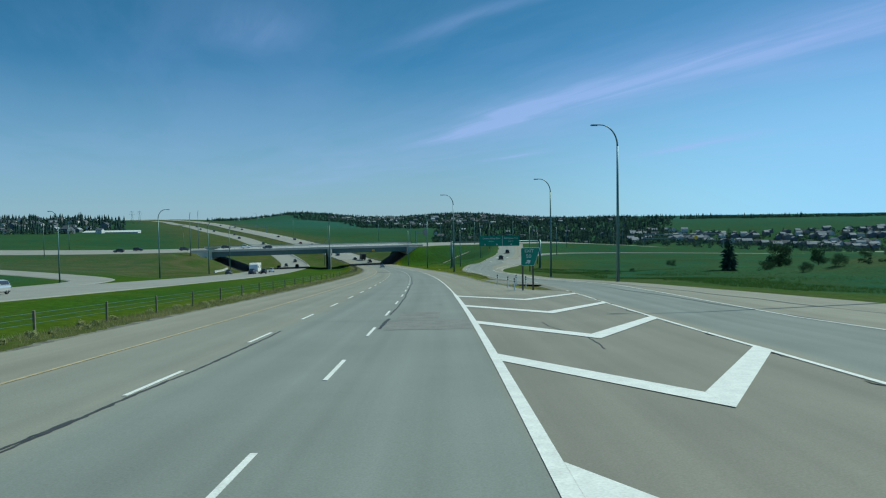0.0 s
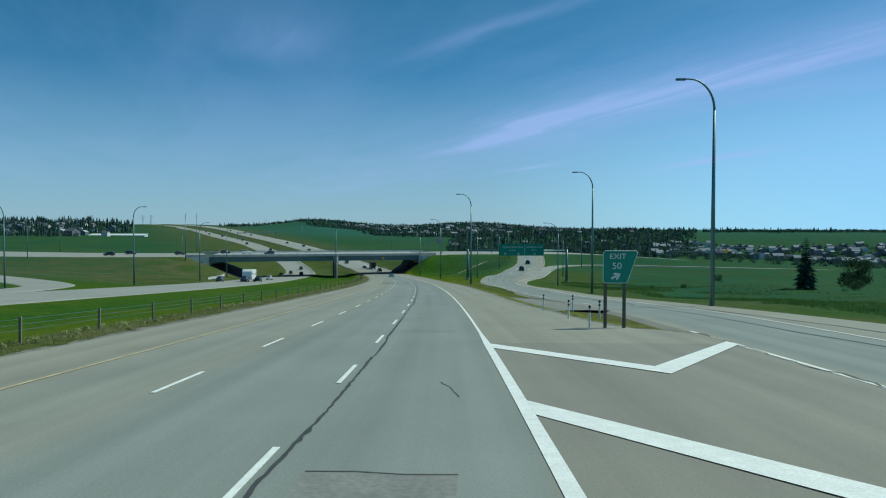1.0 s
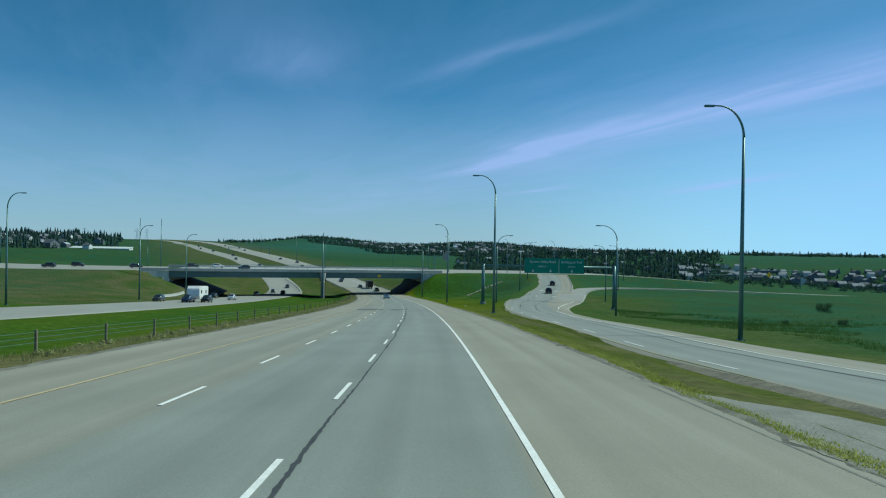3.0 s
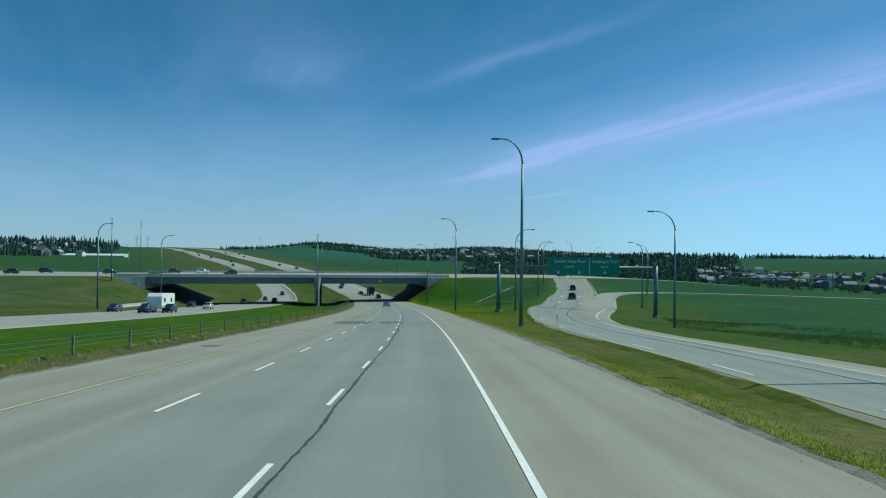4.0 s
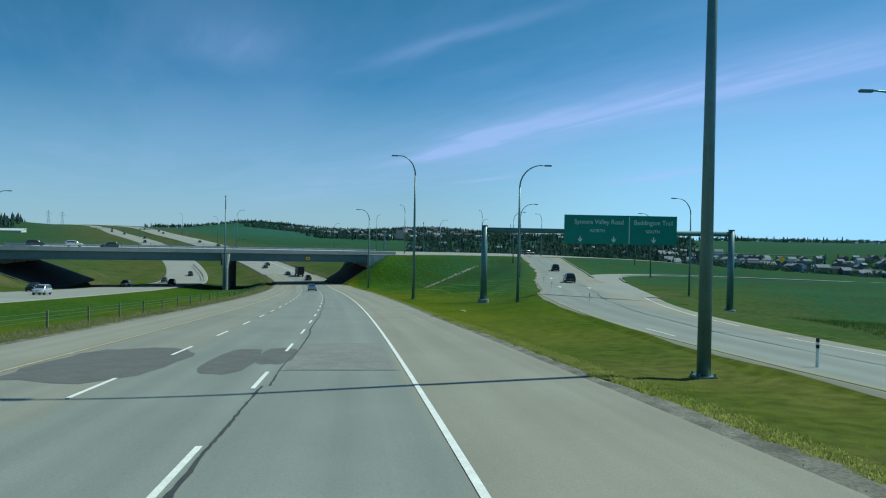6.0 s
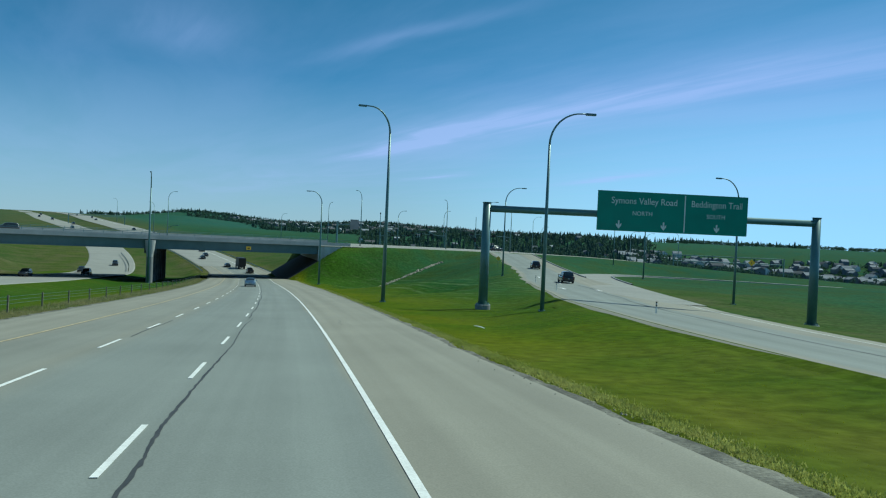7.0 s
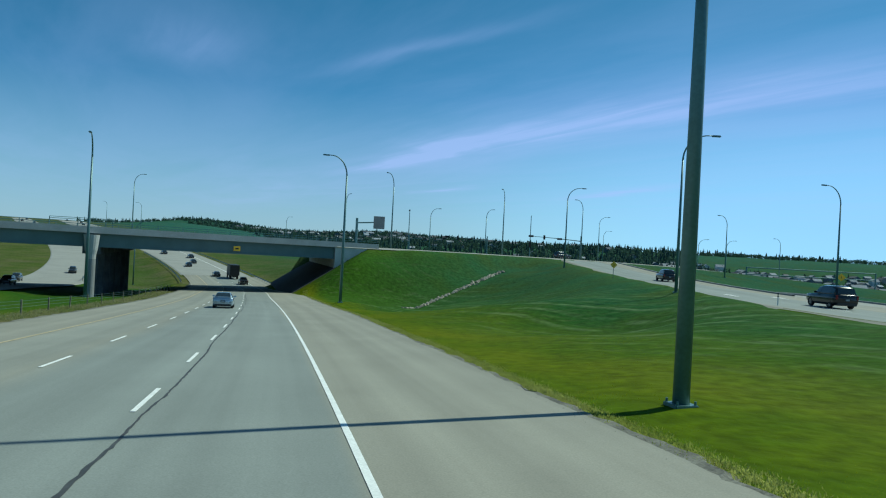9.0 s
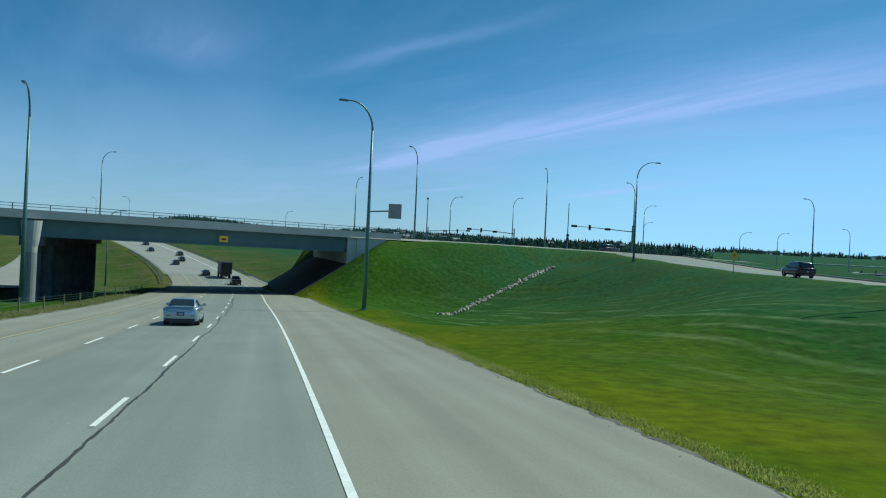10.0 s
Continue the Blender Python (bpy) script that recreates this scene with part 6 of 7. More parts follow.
    for y in (rear, front):
        for sx in (-1, 1):
            x = sx * k["track"]
            bm = bmesh.new()
            n = 22
            prof = [(r * 0.62, -0.11), (r * 0.93, -0.115), (r, -0.08), (r, 0.08), (r * 0.93, 0.115), (r * 0.62, 0.11)]
            rings = [[(x + o, y + rr * math.cos(a), r + rr * math.sin(a)) for rr, o in prof] for a in (2 * math.pi * q / n for q in range(n))]
            vs = [[bm.verts.new(p) for p in g] for g in rings]
            for q in range(n):
                a, b = vs[q], vs[(q + 1) % n]
                for h in range(6):
                    bm.faces.new((a[h], a[(h + 1) % 6], b[(h + 1) % 6], b[h]))
            bmesh.ops.recalc_face_normals(bm, faces=bm.faces[:])
            wheel = part("wheel", bm, M_BLACK, t, "black tyre", smooth=False)
            bm = bmesh.new()
            tube(bm, [(x + sx * 0.02, y, r), (x + sx * 0.085, y, r)], r * 0.2, 12)
            for q in range(5):
                a = 2 * math.pi * q / 5
                m = Matrix.Translation((x + sx * 0.07, y, r)) @ Matrix.Rotation(a, 4, "X")
                box(bm, -0.015, 0.015, -0.03, 0.03, 0.0, r * 0.66, at=m)
            tube(bm, [(x + sx * 0.045, y, r), (x + sx * 0.05, y, r)], r * 0.62, 18)
            part("rim", bm, M_RIM, wheel, "alloy rim")
    bm = bmesh.new()
    box(bm, -k["track"] + 0.1, k["track"] - 0.1, rear - 0.4, front + 0.4, r * 0.65, 0.5)
    part("underbody", bm, M_TRIM, t)
    if kind == "pickup":
        bm = bmesh.new()
        box(bm, -0.78, 0.78, -2.72, -1.05, 1.17, 1.215)
        part("bed", bm, M_TRIM, body, "dark open load bed")
    return t


def drive(s, lat, back=False, dz=0.0):
    """Where a car stands on the highway, heading along it."""
    a, b = on_main(s - 1.4, lat, dz), on_main(s + 1.4, lat, dz)
    d = (b - a).normalized()
    if back:
        d = -d
    x = Vector((d.y, -d.x, 0)).normalized()
    m = Matrix((x, d, x.cross(d))).transposed().to_4x4()
    m.translation = (a + b) / 2
    return m


def on_road(path_l, path_r, y, f, back=False, dz=0.02):
    p = path_l + (path_r - path_l) * f
    a, b = (Vector([float(np.interp(v, p[:, 1], p[:, k])) for k in range(3)]) for v in (y - 1.4, y + 1.4))
    d = (b - a).normalized() * (-1 if back else 1)
    x = Vector((d.y, -d.x, 0)).normalized()
    m = Matrix((x, d, x.cross(d))).transposed().to_4x4()
    m.translation = (a + b) / 2 + Vector((0, 0, dz))
    return m


def heading(x, y, z, turn):
    return pose(x, y, z, 0, 0, turn)


car = vehicle("sedan", "silver", "silver-blue four-door sedan driving in the middle lane", "sedan")
car.matrix_world = drive(320.6, -5.3)
suv = vehicle("suv", "black", "black SUV on the exit ramp", "suv")
suv.matrix_world = on_road(RAMP_L, RAMP_R, 303, 0.45)
copy_thing(suv, on_road(RAMP_L, RAMP_R, 352, 0.42))
tagged(copy_thing(suv, drive(327, -63 + 3, True, -0.5)), "black SUV on the opposing carriageway")
tagged(copy_thing(suv, drive(259.5, -48.2, True, -0.5)), "black SUV on the opposing carriageway")
pick = vehicle("pickup", "grey", "dark grey pickup truck in the slow lane", "pickup_truck")
pick.matrix_world = drive(438, -1.9)
tow = vehicle("pickup", "blue", "dark pickup truck towing a white camper trailer", "pickup_truck")
tow.matrix_world = drive(256.5, -51.6, True, -0.5)
wsuv = vehicle("suv", "white", "white SUV on the opposing carriageway", "suv")
wsuv.matrix_world = drive(300, -49.8, True, -0.5)
copy_thing(wsuv, drive(91, -52, True, -0.5))
tagged(copy_thing(wsuv, heading(-105, 374, 2.03, -60)), "white SUV on the crossing road")
gsedan = vehicle("sedan", "grey", "dark grey sedan on the distant highway", "sedan")
gsedan.matrix_world = drive(468, -5.5)
for s, lat in ((505, -9), (520, -5.4), (545, -2), (560, -9), (590, -5.4), (655, -2), (700, -5.4), (860, -5.4), (930, -2), (1010, -9)):
    copy_thing(gsedan, drive(s, lat, False, 0.03))
ssuv = vehicle("suv", "grey", "grey SUV on the opposing carriageway", "suv")
ssuv.matrix_world = drive(266, -60.8, True, -0.5)
for s, lat in ((370, -52), (395, -44), (430, -50), (470, -42), (620, -36), (700, -40), (760, -33), (840, -38), (900, -44), (980, -41)):
    copy_thing(ssuv, drive(s, lat, True, -0.46))
for x, y, z, turn in ((-114, 371, 2.1, -62), (-153, 338, 2.3, 96), (-128, 352, 2.15, -58), (-92, 366, 1.9, 118), (-150, 352, 2.3, -80), (30, 432, 0.85, -62)):
    tagged(copy_thing(ssuv, heading(x, y, z, turn)), "dark SUV on the crossing road")
rsedan = vehicle("sedan", "red", "dark red sedan on the distant highway", "sedan")
rsedan.matrix_world = drive(610, -8.8, False, 0.03)

# box truck ahead
truck = tagged(new("box_truck"), "dark boxy lorry driving beyond the bridge", "truck")
bm = bmesh.new()
box(bm, -1.25, 1.25, -4.5, 2.2, 1.1, 3.9, bevel=0.04)
part("cargo_box", bm, M_TRIM, truck, "dark cargo box")
bm = bmesh.new()
box(bm, -1.1, 1.1, 2.3, 4.3, 0.6, 2.7, bevel=0.15)
part("cab", bm, PAINTS["black"], truck)
bm = bmesh.new()
box(bm, -0.9, 0.9, -4.4, 4.0, 0.7, 1.1)
part("chassis", bm, M_TRIM, truck)
for y in (-3.2, -2.1, 3.2):
    for sx in (-1, 1):
        bm = bmesh.new()
        tube(bm, [(sx * 0.75, y, 0.5), (sx * 1.1, y, 0.5)], 0.5, 18)
        part("wheel", bm, M_BLACK, truck, "black tyre")
truck.matrix_world = drive(462, -1.9)

# camper trailer
M_CAMPER = material("white_camper", (0.74, 0.75, 0.74), 0.4, var=0.05, scale=0.7, coords="Object")
camper = tagged(new("camper_trailer"), "white camper trailer behind the dark pickup", "trailer")
bm = bmesh.new()
prism(bm, [(-3.6, 0.55), (3.2, 0.55), (3.9, 1.2), (3.7, 2.6), (3.2, 3.15), (-3.5, 3.2), (-3.75, 2.9)], -1.22, 1.22)
bmesh.ops.bevel(bm, geom=bm.edges[:], offset=0.08, segments=2, affect="EDGES")
bmesh.ops.rotate(bm, cent=(0, 0, 0), matrix=Matrix.Rotation(radians(90), 3, "Z"), verts=bm.verts[:])
part("shell", bm, M_CAMPER, camper, "white shell")
for x, y in ((1.235, -2.4), (1.235, -1.2), (1.235, 2.4), (-1.235, 2.2), (-1.235, -1.6)):
    bm = bmesh.new()
    box(bm, x - 0.02, x + 0.02, y - 0.4, y + 0.4, 1.7, 2.35, bevel=0.01)
    part("window", bm, M_GLASS, camper, "dark window")
bm = bmesh.new()
box(bm, -0.5, 0.5, -3.80, -3.74, 1.6, 2.4, bevel=0.01)
part("window", bm, M_GLASS, camper, "dark window")
for y in (-0.6, 0.35):
    for sx in (-1, 1):
        bm = bmesh.new()
        tube(bm, [(sx * 0.95, y, 0.35), (sx * 1.2, y, 0.35)], 0.35, 16)
        part("wheel", bm, M_BLACK, camper, "black tyre")
bm = bmesh.new()
tube(bm, [(0, 3.6, 0.6), (0, 5.2, 0.55)], 0.08, 8)
part("drawbar", bm, M_TRIM, camper)
camper.matrix_world = drive(266.6, -51.9, True, -0.5) @ Matrix.Scale(1.2, 4)

# ---------------------------------------------------------------- trees
M_BARK = material("bark", (0.09, 0.07, 0.05), 0.95, var=0.2, scale=3, coords="Object")
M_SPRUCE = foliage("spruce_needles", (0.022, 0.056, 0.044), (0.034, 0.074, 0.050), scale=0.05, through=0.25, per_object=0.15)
M_LEAF = foliage("broad_leaves", (0.034, 0.078, 0.044), (0.050, 0.098, 0.046), scale=0.05, through=0.35, per_object=0.15)
rt = random.Random(11)


def leafy(verts, faces, c, r, n, size, flat=1.0):
    """n small leaf sprays scattered through a lump of radius r round c."""
    for _ in range(n):
        d = Vector((rt.gauss(0, 1), rt.gauss(0, 1), rt.gauss(0, 1))).normalized()
        p = Vector(c) + Vector((d.x, d.y, d.z * flat)) * r * rt.uniform(0.55, 1.05)
        a = Vector((rt.gauss(0, 1), rt.gauss(0, 1), rt.gauss(0, 1))).normalized() * size * rt.uniform(0.6, 1.3)
        b = a.cross(d).normalized() * size * rt.uniform(0.5, 1.0)
        k = len(verts)
        verts += [p - a, p + b, p + a, p - b * 0.6]
        faces.append((k, k + 1, k + 2, k + 3))


def spruce(h, label):
    t = tagged(new("spruce_tree"), label, "tree", "field trees")
    bm = bmesh.new()
    tube(bm, [(0, 0, -0.3), (0, 0, h * 0.5), (0, 0, h * 0.97)], [h * 0.02, h * 0.013, 0.02], 8)
    part("trunk", bm, M_BARK, t)
    v, f = [], []
    n = int(h * 3.0)
    for k in range(n):
        z = h * (0.06 + 0.93 * k / n)
        r = h * 0.21 * (1 - (z / h)) ** 0.75 + 0.12
        m = max(5, int(9 * r) + 4)
        for j in range(m):
            a = 6.28 * (j + rt.random()) / m
            q = r * rt.choice((0.55, 0.8, 1.0, 1.3)) * rt.uniform(0.8, 1.1)
            base = Vector((0.15 * q * math.cos(a), 0.15 * q * math.sin(a), z))
            tip = Vector((q * math.cos(a), q * math.sin(a), z - q * rt.uniform(0.15, 0.4)))
            side = Vector((-math.sin(a), math.cos(a), 0)) * q * rt.uniform(0.16, 0.28)
            mid_ = (base + tip) / 2
            i = len(v)
            v += [base, mid_ + side - Vector((0, 0, 0.1)), tip, mid_ - side - Vector((0, 0, 0.1)), mid_ + Vector((0, 0, 0.12 * q))]
            f += [(i, i + 1, i + 4), (i + 1, i + 2, i + 4), (i + 2, i + 3, i + 4), (i + 3, i, i + 4)]
    ob = raw("crown", v, f, M_SPRUCE, t)
    return t


def broadleaf(h, w, label, name="broadleaf_tree"):
    t = tagged(new(name), label, "tree" if h > 3 else "shrub", "field trees" if h > 3 else "field shrubs")
    bm = bmesh.new()
    tube(bm, [(0, 0, -0.3), (0.05, 0, h * 0.3), (0.1, 0.05, h * 0.6)], [h * 0.025, h * 0.018, h * 0.008], 8)
    for k in range(5):
        a = k * 1.3
        tube(bm, [(0.03, 0, h * (0.2 + 0.06 * k)), (w * 0.25 * math.cos(a), w * 0.25 * math.sin(a), h * (0.45 + 0.06 * k)), (w * 0.42 * math.cos(a), w * 0.42 * math.sin(a), h * (0.6 + 0.05 * k))],
             [h * 0.011, h * 0.007, h * 0.003], 6)
    part("trunk", bm, M_BARK, t)
    v, f = [], []
    for k in range(26):
        a, q = rt.uniform(0, 6.28), w * 0.5 * math.sqrt(rt.random()) * 0.8
        z = h * rt.uniform(0.16, 0.86)
        leafy(v, f, (q * math.cos(a), q * math.sin(a), z), w * rt.uniform(0.16, 0.27), 120, h * 0.03, 0.8)
    raw("crown", v, f, M_LEAF, t)
    return t


sp = spruce(9.3, "dark spruce tree standing in the green field")
sp.matrix_world = pose(59.5, 161.5, ground_z(59.5, 161.5))
bl = broadleaf(6.6, 6.4, "dark bushy broadleaf tree in the green field")
bl.matrix_world = pose(80.5, 186, ground_z(80.5, 186))
copy_thing(bl, pose(100, 206, ground_z(100, 206), 0, 0, 80) @ Matrix.Scale(0.72, 4))
sh = broadleaf(1.7, 2.6, "low dark green shrub in the long grass", "shrub")
sh.matrix_world = pose(60, 128, ground_z(60, 128))
for x, y in ((68, 133), (66, 158), (82, 150), (70, 240)):
    copy_thing(sh, pose(x, y, ground_z(x, y), 0, 0, x * 37) @ Matrix.Scale(rt.uniform(0.7, 1.5), 4))

for x, y, k in ((37, 178, 0.4), (42, 174, 0.5)):
    copy_thing(sh, pose(x, y, ground_z(x, y), 0, 0, x * 53) @ Matrix.Scale(k, 4))
M_SAGE = foliage("sage_leaves", (0.28, 0.31, 0.13), (0.42, 0.42, 0.22), scale=2.0, through=0.4)
v, f = [], []
for _ in range(130):
    p = on_main(rt.uniform(2, 190), rt.gauss(-16.7, 0.6))
    r = rt.uniform(0.10, 0.26)
    leafy(v, f, (p.x, p.y, ground_z(p.x, p.y) + r * 0.55), r, 90, 0.05, 0.8)
tagged(raw("sage_clumps", v, f, M_SAGE), "pale sage clumps growing below the fence", "shrubs", kind="stuff")
v, f = [], []
for _ in range(260):
    a, q = rt.uniform(0, 6.28), math.sqrt(rt.random())
    x, y = 97 + 24 * q * math.cos(a), 134 + 15 * q * math.sin(a)
    r = rt.uniform(0.25, 0.7)
    leafy(v, f, (x, y, ground_z(x, y) + r * 0.4), r, 46, 0.13, 0.7)
tagged(raw("rough_growth", v, f, M_LEAF), "rough weeds and low bushes on the hummock", "weeds", kind="stuff")

# ---------------------------------------------------------------- houses on the far slopes
M_WALLS = [material("house_wall_" + n, c, 0.85, var=0.08, scale=0.3, coords="Object", per_object=0.15) for n, c in (("pale", (0.66, 0.67, 0.68)), ("beige", (0.26, 0.25, 0.25)), ("grey", (0.15, 0.17, 0.20)))]
M_ROOFS = [material("house_roof_" + n, c, 0.9, var=0.15, scale=0.6, coords="Object", per_object=0.25) for n, c in (("dark", (0.065, 0.080, 0.098)), ("brown", (0.105, 0.105, 0.115)), ("grey", (0.27, 0.30, 0.335)))]
M_PANE = material("house_window", (0.03, 0.04, 0.05), 0.15, var=0.1, coords="Object")


def house(w, d, h, wall_m, roof_m):
    t = tagged(new("house"), "distant two-storey suburban house with dark pitched roof", "house", "hillside houses")
    bm = bmesh.new()
    prism(bm, [(-w / 2, -3), (w / 2, -3), (w / 2, h), (0, h + w * 0.28), (-w / 2, h)], -d / 2, d / 2)
    wall = part("wall", bm, wall_m, t)
    bm = bmesh.new()
    o = 0.5
    e = w / 2 + o
    prism(bm, [(-e, h - 0.35), (0, h + w * 0.28 + 0.05), (e, h - 0.35), (e, h - 0.05), (0, h + w * 0.28 + 0.4), (-e, h - 0.05)], -d / 2 - o, d / 2 + o)
    part("roof", bm, roof_m, t)
    for x, z in ((-w * 0.25, 1.6), (w * 0.25, 1.6), (-w * 0.25, h - 1.4), (w * 0.25, h - 1.4)):
        bm = bmesh.new()
        box(bm, x - 0.7, x + 0.7, -d / 2 - 0.04, -d / 2 + 0.02, z - 0.6, z + 0.6)
        part("window", bm, M_PANE, wall)
    return t


models = [house(w, d, h, M_WALLS[i % 3], M_ROOFS[j]) for w, d, h, i, j in ((9, 11, 5.4, 0, 0), (11, 10, 5.8, 1, 1), (10, 12, 5.2, 2, 2), (12, 9, 5.5, 2, 0))]


def lots(y0, y1, dy, left, right, dx, keep):
    """House lots in rows across a slope, between two lines that open out with y."""
    out, y = [], y0
    while y < y1:
        out += [(x + rt.uniform(-6, 6), y + rt.uniform(-9, 9)) for x in np.arange(left(y), right(y), dx) if rt.random() < keep]
        y += dy
    return out


# the left-hand hill, the valley beyond the crossing, the valley to the right
sites = lots(720, 960, 22, lambda y: -0.64 * y, lambda y: -0.475 * y, 19, 0.62)
sites += lots(640, 930, 32, lambda y: -0.02 * y, lambda y: 0.24 * y, 25, 0.6)
sites += lots(640, 800, 26, lambda y: 0.26 * y, lambda y: 1.0 * y, 19, 0.62)
rt.shuffle(sites)
sites = sites[:298]
for k, (x, y) in enumerate(sites):
    left_hill = x < -100
    m = models[0 if left_hill and k > 3 and rt.random() < 0.6 else 2 if x > 0.25 * y and k > 3 and rt.random() < 0.6 else k % 4]
    mt = pose(x, y, ground_z(x, y), 0, 0, rt.choice((0, 90, 180, 270)) + rt.uniform(-14, 14)) @ Matrix.Scale(rt.uniform(0.82, 1.0) if left_hill else rt.uniform(0.50, 0.68), 4)
    if k < 4:
        m.matrix_world = mt
    else:
        copy_thing(m, mt)


def far_houses(spots, label, roofs=(0, 1, 2)):
    """The upper rows of the suburb: gabled houses in one sheet, walls and roofs."""
    v, f, mi = [], [], []
    for x, y in spots:
        z, a = ground_z(x, y), rt.choice((0, 1.57)) + rt.uniform(-0.25, 0.25)
        w, d, h, r = rt.uniform(2.3, 3.4), rt.uniform(2.6, 4.0), rt.uniform(2.6, 3.8), rt.uniform(1.1, 1.8)
        c, s = math.cos(a), math.sin(a)

        def add(pts, quads, m):
            i = len(v)
            v.extend((x + px * c - py * s, y + px * s + py * c, z + pz) for px, py, pz in pts)
            for q in quads:
                f.append(tuple(i + k for k in q))
                mi.append(m)
        m = rt.choice((0, 1, 2, 2, 2, 2))
        add([(-w, -d, -2), (w, -d, -2), (w, d, -2), (-w, d, -2), (-w, -d, h), (w, -d, h), (w, d, h), (-w, d, h), (0, -d, h + r), (0, d, h + r)],
            [(0, 1, 5, 8, 4), (1, 2, 6, 5), (2, 3, 7, 9, 6), (3, 0, 4, 7)], m)
        e = 1.08
        add([(-w * e, -d * e, h - 0.3), (0, -d * e, h + r + 0.15), (w * e, -d * e, h - 0.3), (-w * e, d * e, h - 0.3), (0, d * e, h + r + 0.15), (w * e, d * e, h - 0.3)],
            [(0, 3, 4, 1), (1, 4, 5, 2)], 3 + rt.choice(roofs))
    ob = raw("far_houses", v, f, M_WALLS[0])
    for m in M_WALLS[1:] + M_ROOFS:
        ob.data.materials.append(m)
    ob.data.polygons.foreach_set("material_index", np.array(mi, dtype=np.int32))
    return tagged(ob, label, "houses", kind="stuff")


far_houses(lots(930, 1375, 19, lambda y: -60 - (y - 930) * 0.42, lambda y: 210 - (y - 930) * 0.14, 15, 0.62), "rows of small distant houses on the upper slope")
far_houses(lots(630, 790, 13, lambda y: 0.24 * y, lambda y: 1.1 * y, 11, 0.6), "packed rows of small distant houses on the valley floor", (0, 2, 2, 2))


def woods(name, spots, mat, kind, label):
    """Far trees in one sheet: pointed spruces, or uneven leafy heads."""
    v, f = [], []
    for x, y, h in spots:
        z = ground_z(x, y) - 0.4
        if kind == "spruce":
            n, r = 7, h * 0.19
            for lo, hi, q in ((0.04, 0.55, 1.0), (0.30, 0.80, 0.75), (0.58, 1.0, 0.5)):
                i = len(v)
                v += [(x + r * q * rt.uniform(0.75, 1.2) * math.cos(6.283 * k / n), y + r * q * rt.uniform(0.75, 1.2) * math.sin(6.283 * k / n), z + h * (lo + rt.uniform(-0.04, 0.04))) for k in range(n)]
                v.append((x + rt.gauss(0, 0.1), y, z + h * hi))
                f += [(i + k, i + (k + 1) % n, i + n) for k in range(n)]
        else:
            leafy(v, f, (x, y, z + h * 0.5), h * 0.55, 34, h * 0.17, 0.85)
    ob = raw(name, v, f, mat)
    return tagged(ob, label, "trees", kind="stuff")


# paler and bluer than the field trees: distance haze mixed into the foliage colour
M_HAZE_SPRUCE = foliage("haze_spruce", (0.040, 0.082, 0.076), (0.052, 0.100, 0.084), scale=0.05, through=0.25)
M_HAZE_LEAF = foliage("haze_leaves", (0.046, 0.094, 0.074), (0.064, 0.116, 0.078), scale=0.05, through=0.35)


def slope_spots(n, lo, hi):
    out = []
    while len(out) < n:
        y = rt.uniform(905, 1440)
        x = rt.uniform(-80 - (y - 905) * 0.5, 215 - (y - 905) * 0.14)
        out.append((x, y, rt.uniform(lo, hi)))
    return out


def wedge_spots(n, y0, y1, left, right, lo, hi):
    out = []
    for _ in range(n):
        y = rt.uniform(y0, y1)
        x = rt.uniform(left, right) * y
        if not (y < 770 and -0.52 < x / y < -0.42):
            out.append((x, y, rt.uniform(lo, hi)))
    return out


spots_s = slope_spots(1300, 4.5, 8.5) + wedge_spots(420, 700, 985, -0.65, -0.45, 5, 12) + wedge_spots(800, 620, 930, -0.02, 0.28, 4.5, 8.5) + wedge_spots(330, 630, 800, 0.26, 1.1, 3.5, 6.5)
spots_s += [(rt.uniform(-480, 560), rt.uniform(1392, 1440), rt.uniform(4, 9)) for _ in range(420)]
spots_s += [(rt.uniform(170, 440), rt.uniform(930, 975), rt.uniform(3.5, 8)) for _ in range(150)]
woods("spruce_woods", spots_s, M_HAZE_SPRUCE, "spruce", "haze-tinted spruces among the houses on the far slopes")
spots_b = slope_spots(2500, 3, 6.5) + wedge_spots(520, 700, 985, -0.65, -0.45, 3, 6) + wedge_spots(1500, 610, 940, -0.03, 0.29, 3, 6) + wedge_spots(1500, 620, 800, 0.26, 1.1, 2.0, 4.5)
spots_b += [(rt.uniform(-480, 330), rt.uniform(1400, 1450), rt.uniform(3.5, 6.5)) for _ in range(600)]
spots_b += [(rt.uniform(290, 1500), rt.uniform(925, 962), rt.uniform(3.0, 5.0)) for _ in range(1300)]
spots_b += [(rt.uniform(60, 330), rt.uniform(560, 650), rt.uniform(3, 6)) for _ in range(160)]
woods("broadleaf_woods", spots_b, M_HAZE_LEAF, "leaf", "haze-tinted leafy trees among the houses on the far slopes")

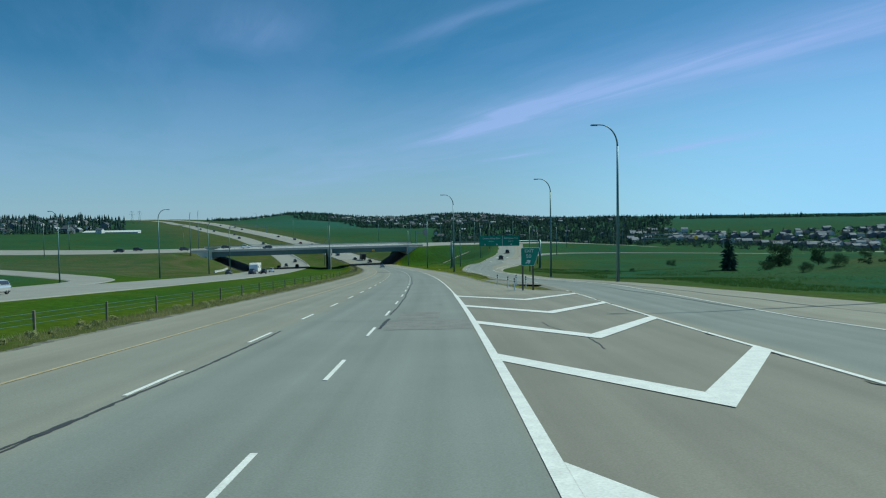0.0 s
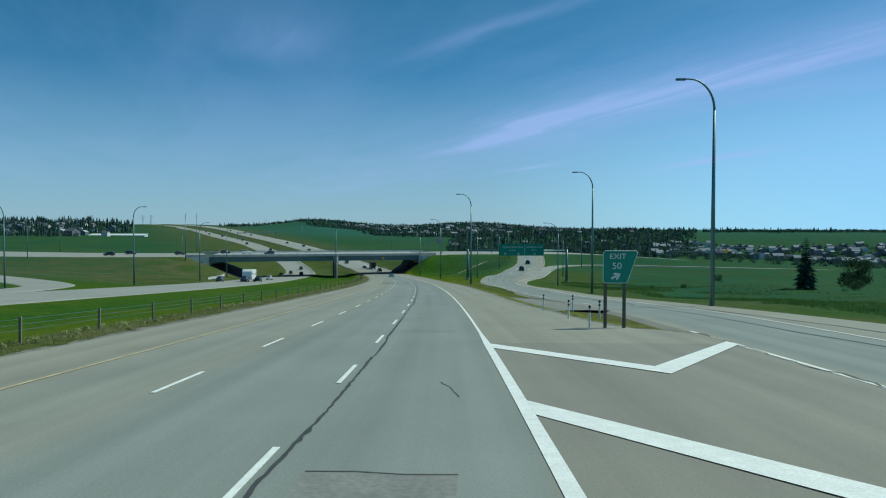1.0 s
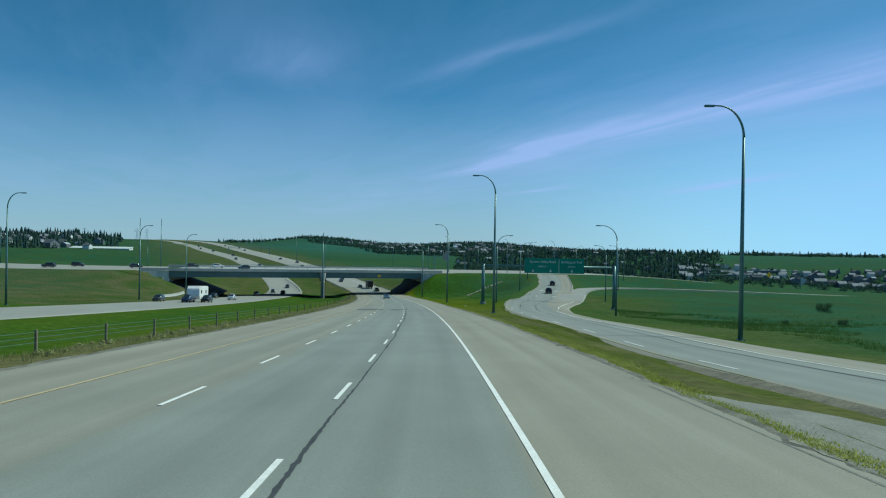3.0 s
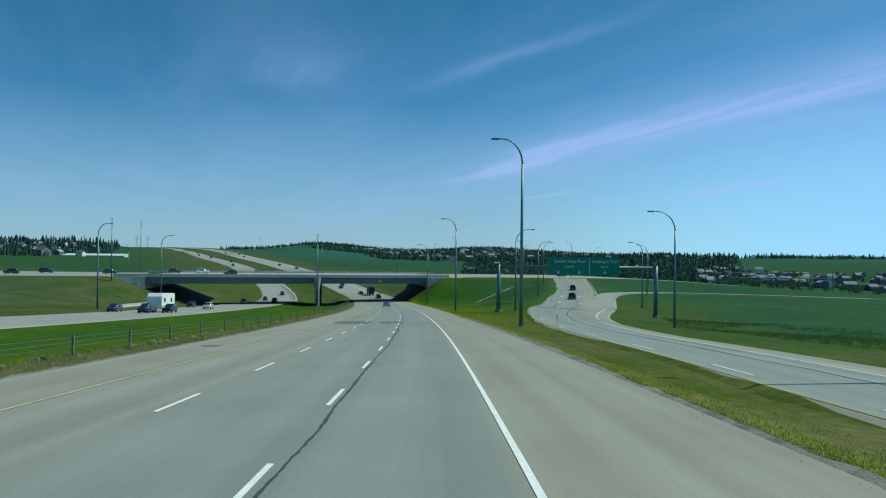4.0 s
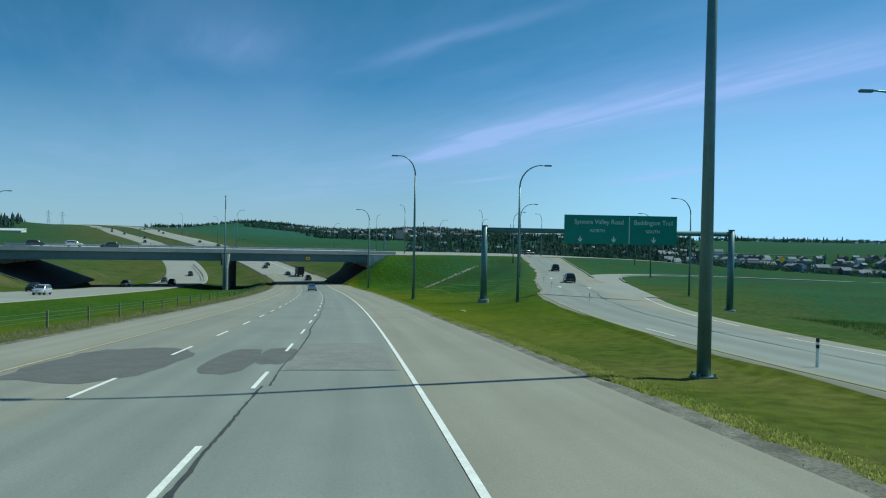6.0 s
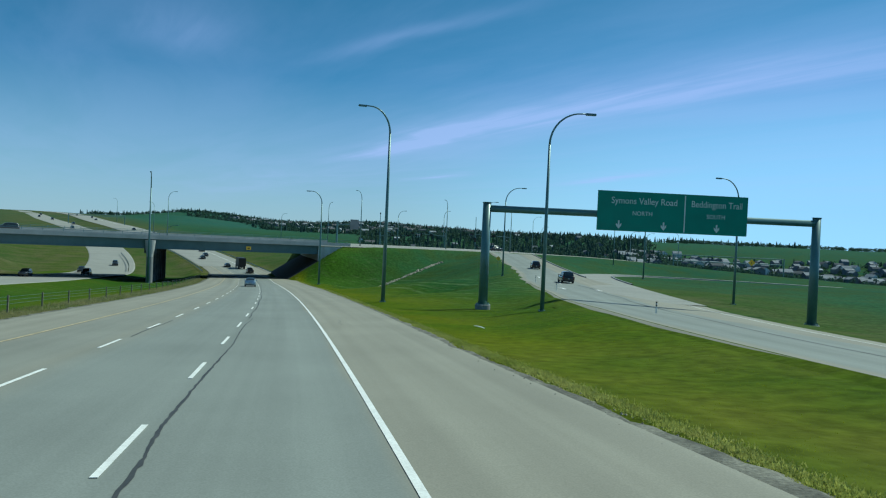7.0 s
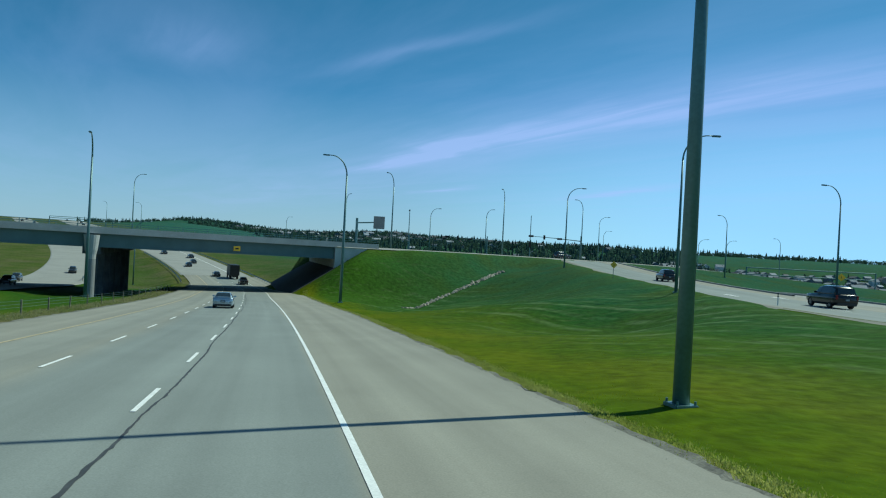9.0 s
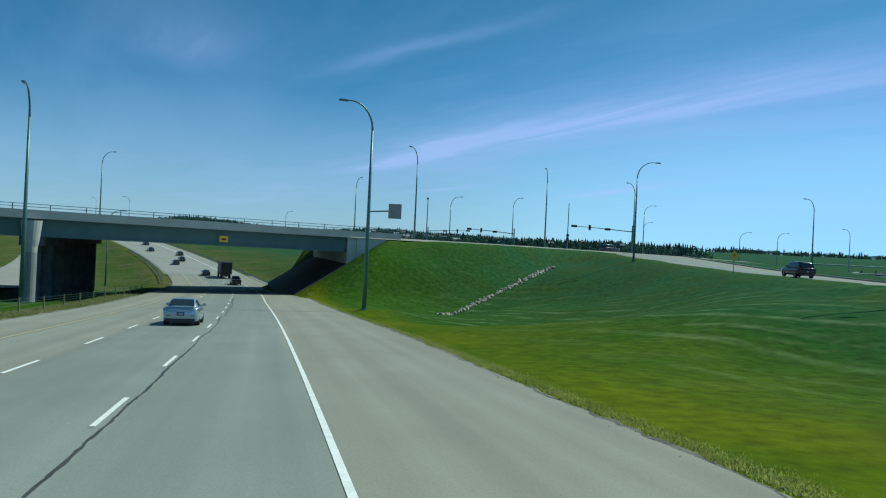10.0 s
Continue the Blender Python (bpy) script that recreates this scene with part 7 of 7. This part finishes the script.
# a long white wall on the left-hand hill, shaped as a shed roof to catch the sun, and pylons behind it
shed = tagged(new("shed"), "long low white wall on the hillside, shaped as a sloping roof", "shed")
SX, SY = -355.5, 760.0
wz = 5.6
bm = bmesh.new()
prism(bm, [(-3, -5.0), (3.2, -5.0), (3.2, 1.9), (-3, 0.5)], -23, 23)
bmesh.ops.rotate(bm, cent=(0, 0, 0), matrix=Matrix.Rotation(radians(90), 3, "Z"), verts=bm.verts[:])
part("wall", bm, M_WALLS[0], shed)
for k in range(8):
    bm = bmesh.new()
    prism(bm, [(-3.6, 0.35), (3.6, 2.0), (3.6, 2.15), (-3.6, 0.5)], -23.2 + 5.8 * k, -17.5 + 5.8 * k)
    bmesh.ops.rotate(bm, cent=(0, 0, 0), matrix=Matrix.Rotation(radians(90), 3, "Z"), verts=bm.verts[:])
    part("sloped_wall_panel", bm, M_SIGNWHITE, shed, "white wall panel sloped to catch the sun")
shed.matrix_world = pose(SX, SY, wz, 0, 0, -6) @ Matrix.Diagonal((1.33, 1, 1, 1))


def pylon(h):
    t = tagged(new("pylon"), "grey steel lattice power pylon on the skyline", "pylon", "skyline pylons")
    bm = bmesh.new()
    b = h * 0.11
    for sx in (-1, 1):
        for sy in (-1, 1):
            tube(bm, [(sx * b, sy * b, -1), (sx * b * 0.25, sy * b * 0.25, h * 0.7), (0, 0, h)], 0.16, 5)
    for k in range(8):
        z0, z1 = h * 0.09 * k, h * 0.09 * (k + 1)
        w0, w1 = b * (1 - 0.107 * k), b * (1 - 0.107 * (k + 1))
        for sx in (-1, 1):
            tube(bm, [(-w0 * sx, -w0, z0), (w1 * sx, -w1, z1)], 0.09, 4)
    part("lattice", bm, M_GALV, t)
    for z, w in ((0.72, 0.2), (0.82, 0.16), (0.92, 0.12)):
        bm = bmesh.new()
        tube(bm, [(-h * w, 0, h * z), (0, 0, h * z + 0.6), (h * w, 0, h * z)], 0.14, 5)
        part("crossarm", bm, M_GALV, t)
    return t


py = pylon(27)
py.matrix_world = pose(-690, 1080, ground_z(-690, 1080), 0, 0, 20)
for x, y in ((-520, 1180), (-560, 1300), (-640, 1250)):
    copy_thing(py, pose(x, y, ground_z(x, y), 0, 0, 25) @ Matrix.Scale(0.8, 4))
